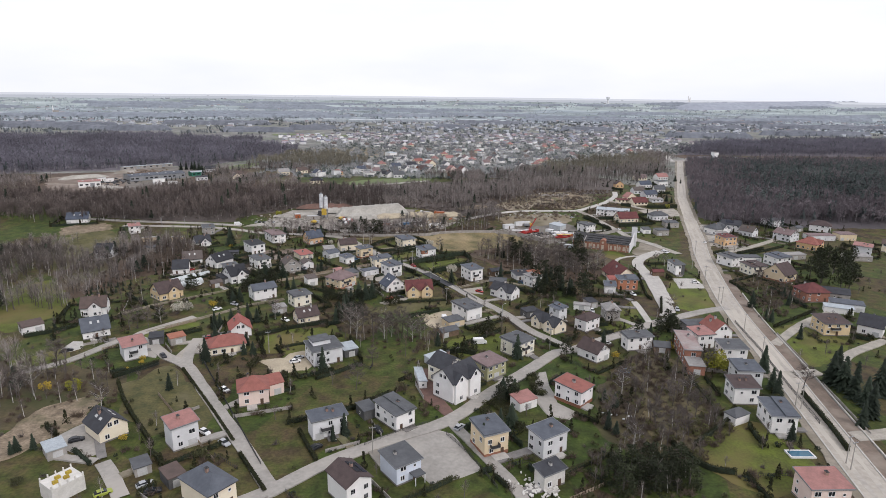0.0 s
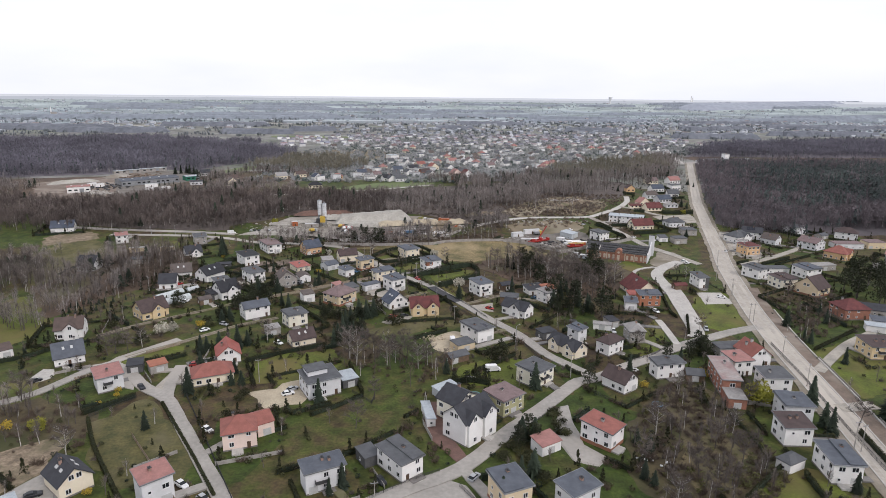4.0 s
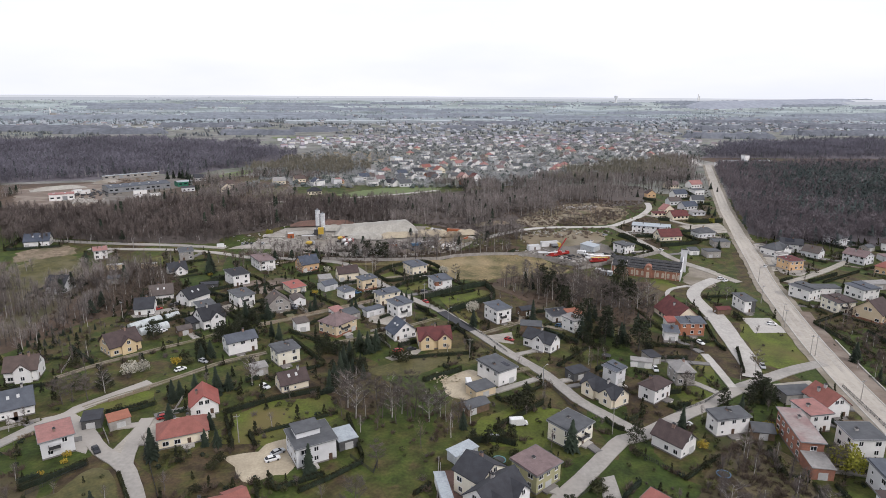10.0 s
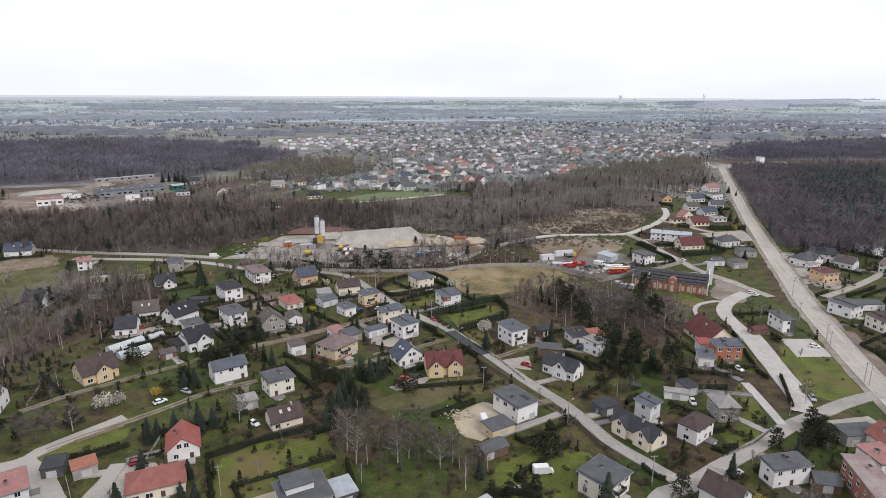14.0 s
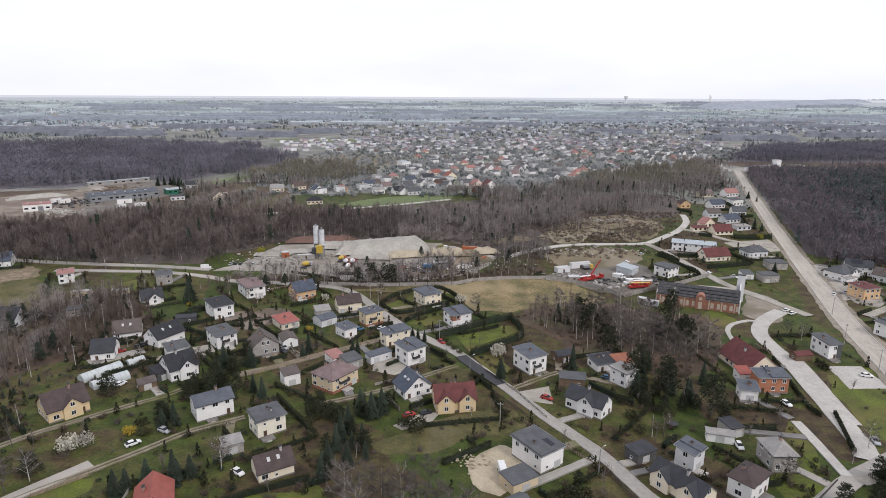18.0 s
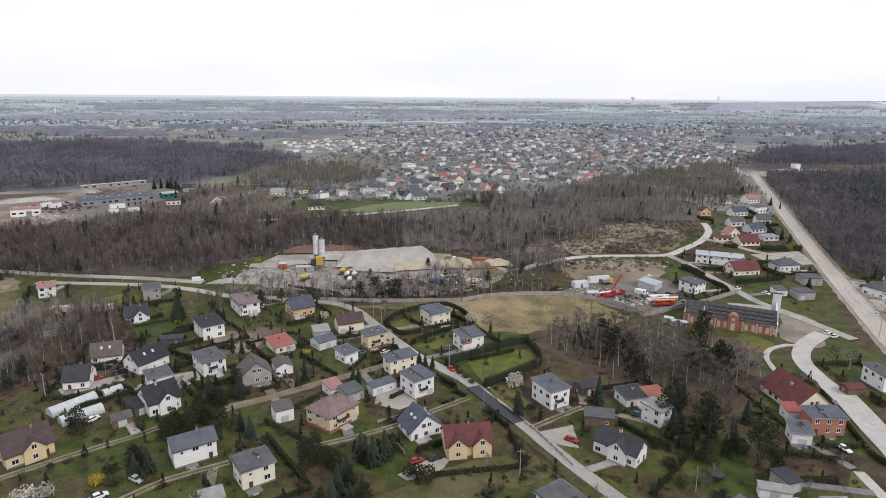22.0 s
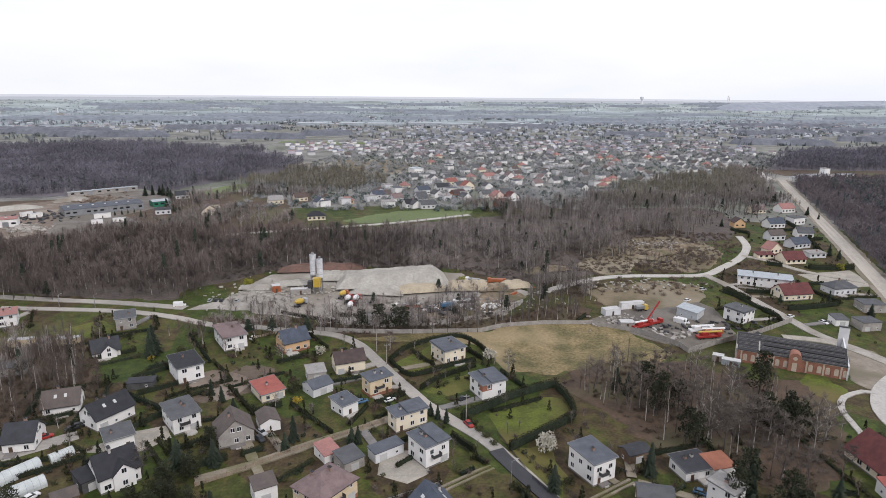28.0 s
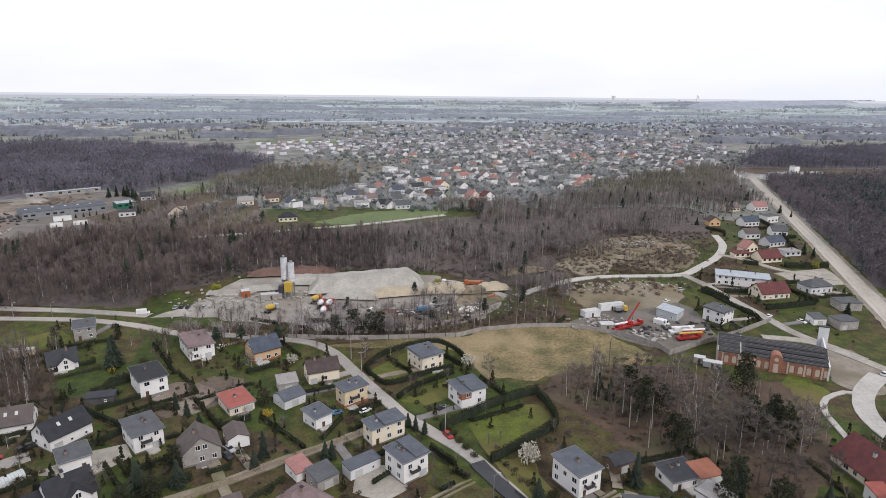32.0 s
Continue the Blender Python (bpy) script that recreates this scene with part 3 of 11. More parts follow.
area("ground_lawn_yellow", "plot of short green lawn", M_LAWN, [(165.8, 218.7), (190.1, 232.2), (187.6, 204.2), (159.8, 185.5), (157.1, 194.8)])
area("ground_lawn_street", "plot of short green lawn", M_LAWN, [(152.5, 291.9), (173.7, 294.1), (160.3, 255), (139.8, 252)])
area("ground_lawn_west", "plot of short green lawn", M_LAWN, [(-137.7, 207.4), (-124, 215.8), (-114.9, 202.2), (-129.1, 195.6)])
area("ground_lawn_far", "plot of short green lawn", M_LAWN, [(-189.3, 288.6), (-174.7, 306.5), (-145.9, 270), (-151.1, 247), (-160.2, 239.1)])
area("ground_lawn_long", "plot of short green lawn", M_LAWN, [(-53, 211.1), (-49.1, 226.1), (-25, 236.7), (-18.7, 224.6), (-32.8, 207.4)])
area("ground_lawn_lane", "plot of short green lawn beside a lane", M_LAWN, [(-100.4, 230.6), (-84.9, 244.9), (-78.6, 237.6), (-89.5, 226.4), (-94.9, 222.9)])
area("ground_lawn_van", "plot of short green lawn", M_LAWN, [(28, 221), (42.4, 226.6), (52.2, 219.4), (43.3, 204.7), (28.1, 203.3)])
area("ground_lawn_hedged", "plot of short green lawn", M_LAWN, [(-8.6, 371.8), (-1.2, 385), (6.9, 391.5), (6.3, 375.3), (-1.3, 365.8)])
area("ground_lawn_hedged2", "plot of short green lawn", M_LAWN, [(25.5, 334.5), (41.4, 345.2), (44.9, 335.6), (26.6, 318.3)])
area("ground_lawn_cube2", "plot of short green lawn", M_LAWN, [(3.5, 352.5), (18.3, 364.3), (18.2, 352), (7.2, 348.3)])
area("ground_lawn_garr", "plot of short green lawn", M_LAWN, [(24.1, 312.6), (34, 318), (38.1, 300.3), (33.2, 292.4)])
area("ground_lawn_nw", "plot of short green lawn", M_LAWN, [(-154.2, 408.2), (-139.6, 423.7), (-126.7, 401.3), (-137.7, 390.2)])
area("ground_lawn_dry", "plot of dry yellowish grass", M_DRY, [(-10.4, 254.5), (13.2, 270.1), (32.2, 273.6), (36.9, 264), (18.2, 256.7), (2.7, 251.7)])
area("ground_lawn_bank", "plot of short green lawn", M_LAWN, [(118.6, 261.1), (111, 233.7), (98.6, 224.5), (95.9, 231.2), (110, 250.8)])
area("ground_lawn_hall", "plot of short green lawn", M_LAWN, [(148.2, 361.1), (149.5, 347.7), (138.1, 340), (132.1, 352.5)])
area("ground_dry_field", "dry tussocky field", M_DRY, [(-88.3, 182.2), (-78.1, 198.2), (-51.1, 160.8), (-63.1, 154.1), (-75.5, 161.3)])
area("ground_dry_nw", "dry grass on a rise", M_DRY, [(-220, 388.7), (-208.7, 432.4), (-178.9, 398.2), (-178.9, 346.5), (-185.2, 330.1)])
area("ground_plaza", "pale worn asphalt square between the streets", M_ASPH, [(1.6, 144.6), (13.5, 150.9), (19.9, 147.4), (25.9, 130.1), (13.2, 123.6), (9.2, 130), (3.2, 139.6)])
area("ground_yard_apt", "red-brown paved yard of an apartment house", M_REDPAVE, [(11.8, 192.2), (17.8, 191.8), (16.7, 175.9), (21.9, 160.7), (18.8, 158.1), (12.9, 170), (10.8, 180.7)])
area("ground_yard_stepped", "sandy yard beside a house", M_SAND, [(-45.8, 202.2), (-30.2, 210.6), (-27.3, 196.2), (-36.8, 192.1)])
area("ground_yard_redL", "pale gravel yard", M_YARD, [(-77.6, 225.7), (-66.8, 225.5), (-62.8, 220.6), (-70.4, 213.5), (-75.9, 206.8), (-79.2, 208.2), (-77.9, 217.7)])
area("ground_yard_white", "sandy building yard", M_SAND, [(16.2, 246.8), (28.9, 253.6), (28.7, 237.7), (20.9, 232.8)])
area("ground_parking", "pale paved parking lot", M_CONC, [(157.6, 297.9), (169.9, 298.1), (167.7, 281.2), (153.2, 281.3)])
area("ground_hall_plaza", "dusty open lot beside the brick hall", M_SHOULDER, [(178.1, 387.7), (183.5, 369.9), (169.5, 347.1), (154.5, 351.8), (158.8, 360.8)])
area("ground_depot", "grey gravel machinery yard", M_DEPOT, [(78.8, 418.5), (109.3, 441.2), (133.9, 451.9), (142.1, 432.1), (136.4, 400), (110.6, 381.7), (97.2, 394.8)])
area("ground_plant", "grey gravel ground of the concrete plant", M_GRAVEL, [(-108.1, 436.1), (-90.9, 459.1), (-87.1, 478.1), (-76, 497.2), (-31.8, 503.2), (7.6, 500.1), (35.4, 483.8), (49.1, 470.1), (55.6, 455.6), (42.8, 429.2), (15.3, 415.3), (-24.7, 414.4), (-45.5, 421.2), (-84.4, 435.5)])
area("ground_meadow", "dry yellow-brown meadow", M_MEADOW, [(-28.1, 398.4), (4.9, 403.7), (29.4, 406.2), (48.2, 414.4), (73.6, 413.7), (89.8, 401.3), (98.5, 380.4), (90, 370.2), (73.5, 373.2), (49.5, 364.2), (33.6, 369.5), (20.7, 391.1), (-9.3, 394.9)])
area("ground_red_bank", "exposed red soil bank", M_REDSOIL, [(-78.6, 501.8), (-59.9, 517.2), (-35.9, 513), (-31.2, 496.3), (-56.8, 496.8)])
area("ground_yard_m", "cracked concrete yard", M_YARD, [(-10.4, 315.2), (-2.3, 315), (2.2, 305.4), (-3.8, 300.7), (-11.4, 304.6)])
area("ground_yard_m2", "pale paved yard", M_YARD, [(-96.5, 318.3), (-85.1, 328.3), (-78, 331.3), (-73.9, 324.8), (-80.6, 317.8)])
area("ground_drive_sl", "grey paved drive", M_ASPH, [(-118.6, 319.1), (-111.7, 323.2), (-103.6, 329), (-100.6, 324.9), (-109.1, 318.8), (-114.4, 314.9)])
area("ground_garden_n", "dug vegetable garden", M_SOIL, [(-76.5, 354.2), (-63.1, 372.5), (-53.7, 367.5), (-58.5, 354.5), (-71, 346.2)])
area("ground_drive_r3", "pale gravel drive", M_YARD, [(39.4, 285.2), (49.1, 288.2), (47.8, 276.7), (40, 279.6)])
area("ground_drive_y", "curved gravel drive", M_YARD, [(-3.2, 266.1), (5.6, 272.7), (10.5, 272.5), (7, 267), (-0.9, 263.4)])
area("ground_drive_dg", "grey paved drive", M_ASPH, [(-95.1, 151.6), (-90, 160.6), (-78.2, 144.8), (-81.5, 142.3)])
area("ground_dirt_nw", "bare sandy ground", M_DIRT, [(-111.3, 155.6), (-108.8, 168.5), (-100.3, 175.2), (-93, 178.5), (-91.6, 164), (-95.1, 154.6), (-99.8, 146.2), (-103.5, 142.4)])
area("ground_wasteland", "rough wasteland with rubble", M_WASTE, [(134.6, 564.7), (174.5, 585), (198.1, 572.3), (195, 533), (163.5, 497), (140.4, 507.2), (126.2, 527.1)])
area("ground_side_lots", "pale yard between sheds", M_YARD, [(219.3, 487.7), (255, 495.2), (248.2, 465.6), (221.3, 461.2)])
area("ground_forest_w", "leaf litter under the western forest in the crowns' hazed tone", M_HAZEFLOOR, [(-1500, 760), (-700, 708), (-480, 722), (-400, 752), (-335, 774), (-310, 900), (-340, 1000), (-400, 1290), (-800, 1250), (-1500, 1340)])
area("ground_forest_e", "leaf litter under the western forest's edge in the crowns' hazed tone", M_HAZEFLOOR, [(-345, 790), (-292, 812), (-255, 792), (-238, 832), (-200, 905), (-155, 980), (-185, 1090), (-230, 1190), (-480, 1320)])
area("ground_litter_gap", "brown leaf litter between two forests", M_LITTER, [(480, 928), (700, 905), (1200, 880), (1250, 960), (690, 975), (500, 990)])
area("ground_litter_far", "brown leaf litter round the factory", M_LITTER, [(-900, 500), (-560, 500), (-330, 565), (-150, 590), (-90, 625), (-110, 700), (-90, 780), (-200, 790), (-330, 745), (-480, 720), (-900, 700)])
area("ground_field_n", "green strip of field", M_FIELD, [(-60.5, 639.7), (-21.6, 677.7), (33, 693.4), (46.2, 672.2), (-15.6, 634.9)])
area("ground_field_w", "green field beside the forest", M_FIELD, [(-218, 770), (-190, 790), (-178, 840), (-192, 850), (-215, 800)])
area("ground_field_brown", "brown reddish ploughed field before the village", M_WASTE, [(-70, 950), (-15, 945), (15, 1030), (-60, 1110), (-170, 1060), (-160, 990)])
area("ground_field_far", "pale green field behind the western forest", M_FIELD, [(-250, 1400), (-120, 1390), (-100, 1450), (-270, 1470)])
area("ground_crossing", "pale open paving round the crossing", M_ASPH, [(428, 880), (470, 873), (556, 890), (560, 903), (500, 912), (455, 908), (440, 930)])
area("ground_factory_yard", "pale concrete factory yard", M_DEPOT, [(-262, 596), (-290, 655), (-310, 700), (-332, 758), (-286, 799), (-240, 775), (-222, 725), (-228, 695), (-240, 668), (-214, 640), (-232, 602)])
area("ground_factory_yard_w", "dusty brown-grey storage yard beside the factory", M_DIRTWALK, [(-385, 690), (-330, 735), (-306, 697), (-268, 598), (-330, 596)])
area("ground_court", "grey paved court beside a white house", M_ASPH, [(58, 187), (54.5, 186), (51.5, 176), (49.5, 165), (51, 157), (57, 154.5), (60.5, 158), (56, 164.5), (56.5, 176)])
area("ground_dry_grass", "tussocks of tan dry grass in the scrub", M_TUSSOCK, [(88, 188), (100, 199), (111, 190), (104, 172), (99, 156), (90, 143), (80, 139), (78, 150), (86, 163), (90, 176)])
area("ground_plot_nw", "dug brown vegetable plot", M_DIRTWALK, [(-80, 358), (-75.5, 370), (-59, 361), (-66, 347)], ragged=1.0)
area("ground_woodlot", "leaf litter under a bare copse", M_LITTER, [(49.5, 355.2), (67.6, 368.4), (99.7, 372.4), (115.3, 359.8), (137.5, 348.1), (124.9, 313.3), (97, 291.1), (85.9, 303.6), (70.5, 312.4), (60.2, 331.6)])
area("ground_yard_solar", "pale forecourt", M_YARD, [(227.9, 400.5), (236.4, 400), (228, 377.4), (211.8, 367.8), (212.1, 378.3)])
area("ground_drive_w", "grey paved forecourt", M_ASPH, [(-108.7, 227.6), (-102.2, 230.7), (-93.6, 220.4), (-89, 216.1), (-86.4, 207.6), (-91.3, 210.1)])
area("ground_terrace_w", "pale paved terrace", M_CONC, [(-124.6, 217.6), (-124.4, 225.2), (-120.9, 224.6), (-118.1, 218.7), (-121.4, 215.1)])
area("ground_sand_nw", "sandy building ground round a new house", M_DIRT, [(-235.9, 432.4), (-224.6, 446.4), (-213.3, 452), (-200.3, 429.1), (-212.5, 420.2), (-223.2, 412.9)])
area("ground_wasteland2", "rough brown waste ground beside the track", M_WASTE, [(89, 459.5), (114.9, 473.7), (143, 473.1), (149.5, 453.4), (127.3, 436.5), (98.1, 433.2)])
area("ground_wasteland3", "rough brown waste ground among bare trees", M_WASTE, [(95.9, 508), (121.9, 549), (149.4, 572.9), (143.2, 533.8), (123.3, 497.8), (105.2, 493.5)])
# roads and lanes
MAIN = [(124, 106), (132.5, 137), (139.5, 162), (147.3, 189), (156, 222), (163.2, 247), (172, 274), (184, 307), (200.5, 350.5), (223.5, 402), (243.5, 446), (270.5, 504), (311, 591), (374.5, 727), (429, 843), (450, 888)]
road("verge", "wide sandy verge of the main road", 14.0, M_SHOULDER, MAIN, 0.6)
road("road", "pale dusty main road running straight to the far crossing", 8.6, M_MAIN, MAIN, 0.1)
road_strip("trodden_walk", "strip of bare brown earth beside the road", -7.3, 4.6, M_DIRTWALK, MAIN[:8], 0.0, 0.25)
road_strip("wheel_track", "darker worn wheel track along the main road", 1.9, 1.5, M_WORN, MAIN, 0.006, 0.3)
road_strip("wheel_track", "darker worn wheel track along the main road", -1.9, 1.5, M_WORN, MAIN, 0.006, 0.3)
for side in (4.45, -4.45):
    road_strip("kerb", "pale concrete kerb along the main road", side, 0.45, M_CONC, MAIN[:11], 0.14, 0.0)
road_strip("edging", "pale concrete edging beside the walk", -9.9, 0.45, M_CONC, MAIN[:7], 0.35, 0.0)
road("road", "pale concrete-surfaced lane", 6.6, M_CONC, [(176, 357), (166, 350), (157, 341.5), (150.5, 332), (147.8, 322), (146.5, 312), (143.8, 297), (139.5, 279.5), (135.2, 262), (131.4, 247.5), (127.5, 240)])
road("pavement", "wide concrete apron beside the lane", 5.5, M_CONC, [(148.8, 306), (145, 290), (140.5, 274), (136.5, 258)])
road("road", "narrow dusty grey asphalt street", 5, M_ASPH, [(161.5, 250.1), (148.4, 246.3), (132.5, 239.2), (117.6, 232.2), (103.2, 223.3), (89.5, 215.5), (73.4, 205.7), (66.4, 203.6), (49.3, 186.2), (34.7, 171.7), (19.8, 155.4), (3.3, 146.6), (-15.2, 135.4), (-28.1, 124.1), (-37.7, 118.2)])
road("road", "narrow dusty grey asphalt street", 4.4, M_ASPH, [(73.4, 205.7), (66.4, 217.6), (60.2, 228.6), (54.6, 246.4), (43.8, 268.1), (34.4, 288.8), (22, 315), (14.8, 325.5), (8, 334), (1.6, 342.5), (-3, 351.5), (-9.3, 363.2), (-16.7, 378), (-23.6, 391.5), (-33, 401.5), (-44.5, 406), (-57.9, 409), (-73.6, 413.7), (-88.7, 415.4), (-112.5, 427.2), (-141.3, 435.4), (-195.4, 440.7)])
road("road", "narrow dusty grey asphalt street", 4.4, M_ASPH, [(-28.1, 124.1), (-37.4, 140.8), (-49.6, 161.4), (-61, 180.6), (-72.6, 199.8), (-82.5, 208.3), (-94.8, 223), (-102, 229.3), (-97, 237), (-84.9, 250.5)])
road("road", "narrow dusty grey asphalt street", 4, M_ASPH, [(-72.6, 199.8), (-75.2, 211.5), (-76.2, 225.5)])
road("road", "narrow dusty grey asphalt street", 4, M_ASPH, [(-129.6, 196.6), (-117.2, 206.2), (-108.1, 222.6), (-102, 229.3)])
road("road", "narrow dusty grey asphalt street", 3.4, M_ASPH, [(20.5, 153.7), (25.8, 141), (32.6, 124.7), (35.1, 115.5)])
road("road", "narrow dusty grey asphalt street", 4, M_ASPH, [(-64.3, 123.8), (-69.5, 131.4), (-75.5, 139.3)])
road("road", "narrow dusty grey asphalt street", 5, M_ASPH, [(-245.5, 467.2), (-206, 457.4), (-173, 451.5), (-146.9, 447.5), (-123.4, 442), (-108.9, 438.5)])
road("road", "rutted dirt track through grass", 3, M_TRACK, [(-99.1, 233.4), (-93.7, 238.6), (-84, 247), (-73.5, 256.6), (-63.5, 266.1), (-49.6, 273.1)])
road("road", "rutted dirt track through grass", 2.5, M_TRACK, [(-119.4, 255.8), (-107.7, 268), (-93.2, 279.1), (-80.1, 288.1), (-73.6, 294.5)])
road("road", "rutted dirt track through grass", 3.5, M_TRACK, [(-59.3, 303.4), (-49.6, 308.1), (-41.7, 313), (-30.3, 320.3), (-17.8, 327.6), (-9.4, 333.3)])
road("road", "rutted dirt track through grass", 3, M_TRACK, [(-27.5, 280.2), (-17.9, 283.9), (-4.3, 290.6), (10.5, 301), (19.5, 306.6)])
road("road", "short strip of fresh black asphalt", 4.5, M_BLACKTOP, [(21.6, 314.7), (24.8, 307.2), (29.3, 298.3), (33.5, 290.6)])
road("road", "rutted dirt track through grass", 3, M_TRACK, [(36.2, 287), (46.8, 293.7), (55.7, 299)])
road("pavement", "pale concrete-surfaced lane", 2, M_CONC, [(132.9, 317.2), (135.4, 327), (138.1, 334.9), (144.2, 342.1), (153.7, 345.9), (157.7, 344.5)])
road("road", "pale gravel side lane", 5, M_YARD, [(154.6, 395), (171.5, 388.4), (179.1, 371.8), (185.2, 350.1)])
road("pavement", "pale concrete-surfaced lane", 3, M_CONC, [(120.3, 261), (118.4, 246.2), (116.4, 233.3)])
road("road", "pale concrete-surfaced lane", 5, M_CONC, [(61.5, 455.5), (79.5, 469.4), (101.9, 482.4), (122.6, 486.3), (145.3, 485.9), (164.2, 487.7), (181, 501.5), (205.4, 525.7), (225, 555.2), (235.2, 584.2)])
road("road", "grey gravel lane", 5, M_GRAVEL, [(164.2, 487.7), (167.1, 467.4), (168.3, 444), (170.2, 413.9), (171, 399), (174.9, 386.6), (180.8, 370)])
road("road", "pale gravel side lane", 5, M_YARD, [(208.3, 529.9), (218.9, 516), (226.2, 493.4), (247.2, 470.8)])
road("road", "pale street leading from the crossing into the village", 9, M_CONC, [(436, 886), (452, 935), (470, 985), (430, 1020), (380, 1040)])
road("road", "distant pale expressway across the plain", 16, M_CONC, [(-926, 1800), (-540, 2000), (-250, 2085), (194, 2095)])
road("road", "pale concrete-surfaced lane", 5, M_CONC, [(-135.8, 594.2), (-74.6, 614.5), (-15.6, 634.9), (45.7, 667.2)])
road("road", "pale gravel side lane", 4, M_YARD, [(146.5, 234.4), (118.2, 231)])
road("road", "pale gravel side lane", 4, M_YARD, [(157.1, 205.8), (184.2, 227.6), (207.3, 240.9)])
road("road", "pale gravel side lane", 5, M_YARD, [(145.6, 179.3), (158.6, 180.8)])
road("road", "pale gravel side lane", 5, M_YARD, [(138.8, 138.3), (149.9, 139.2), (156.8, 140.3)])
road("road", "pale gravel side lane", 4, M_YARD, [(207.3, 207.8), (184.5, 197), (174.2, 189.7)])
road("road", "pale gravel side lane", 4, M_YARD, [(211.3, 348.6), (242.6, 366.1), (292.1, 399.4)])


# houses
def window_mesh(w, h):
    t = 0.10
    xs = [-w / 2, -w / 2 + t, -t / 2, t / 2, w / 2 - t, w / 2] if w > 1.0 else [-w / 2, -w / 2 + t, w / 2 - t, w / 2]
    zs = [-0.07, 0.0, t, h - t, h]
    bm = bmesh.new()
    grid = [[bm.verts.new((x, -0.05, z)) for x in xs] for z in zs]
    holes = (1, 3) if w > 1.0 else (1,)
    for j in range(4):
        for i in range(len(xs) - 1):
            if not (j == 2 and i in holes):
                bm.faces.new((grid[j][i], grid[j][i + 1], grid[j + 1][i + 1], grid[j + 1][i]))
    ext = bmesh.ops.extrude_face_region(bm, geom=bm.faces[:])
    for v in ext["geom"]:
        if isinstance(v, bmesh.types.BMVert):
            v.co.y += 0.09
    for v in grid[0] + grid[1]:
        v.co.y -= 0.07
    bmesh.ops.recalc_face_normals(bm, faces=bm.faces[:])
    f = to_mesh("window", bm, M_FRAME)
    bm = bmesh.new()
    box(bm, -w / 2 + 0.05, w / 2 - 0.05, -0.02, 0.035, 0.05, h - 0.05)
    return f, to_mesh("pane", bm, M_GLASS)


WIN = {"big": window_mesh(1.7, 1.4), "mid": window_mesh(1.3, 1.4), "small": window_mesh(0.8, 0.8)}


def put_window(parent, size, x, y, z, face):
    f, g = WIN[size]
    w = part("window", f, None, parent, m=pose(x, y, z, 0, 0, face))
    part("pane", g, None, w)


def roof_mesh(kind, X, Y, h, rh, o, th=0.22):
    """The roof over a plan of 2X by 2Y with the overhang o: flat, mono, hip, gable along x (gx) or y (gy)."""
    bm = bmesh.new()
    A, B = X + o, Y + o
    k = rh / (Y if kind != "gy" else X)
    zo = h - o * k
    if kind == "flat":
        lo = [(-A, -B, h), (A, -B, h), (A, B, h + rh), (-A, B, h + rh)]
    elif kind == "mono":
        lo = [(-A, -B, h), (A, -B, h), (A, B, h + rh), (-A, B, h + rh)]
    if kind in ("flat", "mono"):
        v0 = [bm.verts.new(p) for p in lo]
        v1 = [bm.verts.new((p[0], p[1], p[2] + th)) for p in lo]
        bm.faces.new(v0[::-1]), bm.faces.new(v1)
        for i in range(4):
            bm.faces.new((v0[i], v0[(i + 1) % 4], v1[(i + 1) % 4], v1[i]))
        return bm
    if kind == "gy":
        A, B = B, A
    inset = min(A, B) * 0.95 if kind == "hip" else 0
    if kind == "hip":
        zo = h - o * rh / Y if Y < X else h - o * rh / X
        if B > A:
            ridge = [(0, -(B - A * 0.95)), (0, B - A * 0.95)]
        else:
            ridge = [(-(A - inset), 0), (A - inset, 0)]
    else:
        ridge = [(-A, 0), (A, 0)]
    base = [(-A, -B), (A, -B), (A, B), (-A, B)]
    for dz in (0, th):
        q = [bm.verts.new((x, y, zo + dz)) for x, y in base]
        r = [bm.verts.new((x, y, h + rh + dz)) for x, y in ridge]
        if kind == "hip" and B > A:
            fs = [(q[0], q[1], r[0]), (q[1], q[2], r[1], r[0]), (q[2], q[3], r[1]), (q[3], q[0], r[0], r[1])]
        else:
            fs = [(q[0], q[1], r[1], r[0]), (q[2], q[3], r[0], r[1])]
            if kind == "hip":
                fs += [(q[1], q[2], r[1]), (q[3], q[0], r[0])]
        for f in fs:
            bm.faces.new(f if dz else f[::-1])
        if dz:
            up = q, r
        else:
            dn = q, r
    if kind == "hip":
        for i in range(4):
            bm.faces.new((dn[0][i], dn[0][(i + 1) % 4], up[0][(i + 1) % 4], up[0][i]))
    else:
        loops = [(dn[0][0], dn[0][1], up[0][1], up[0][0]), (dn[0][2], dn[0][3], up[0][3], up[0][2]),
                 (dn[0][1], dn[1][1], up[1][1], up[0][1]), (dn[1][1], dn[0][2], up[0][2], up[1][1]),
                 (dn[0][3], dn[1][0], up[1][0], up[0][3]), (dn[1][0], dn[0][0], up[0][0], up[1][0])]
        for f in loops:
            bm.faces.new(f)
    if kind == "gy":
        bmesh.ops.rotate(bm, verts=bm.verts[:], cent=(0, 0, 0), matrix=Matrix.Rotation(math.pi / 2, 3, "Z"))
    return bm


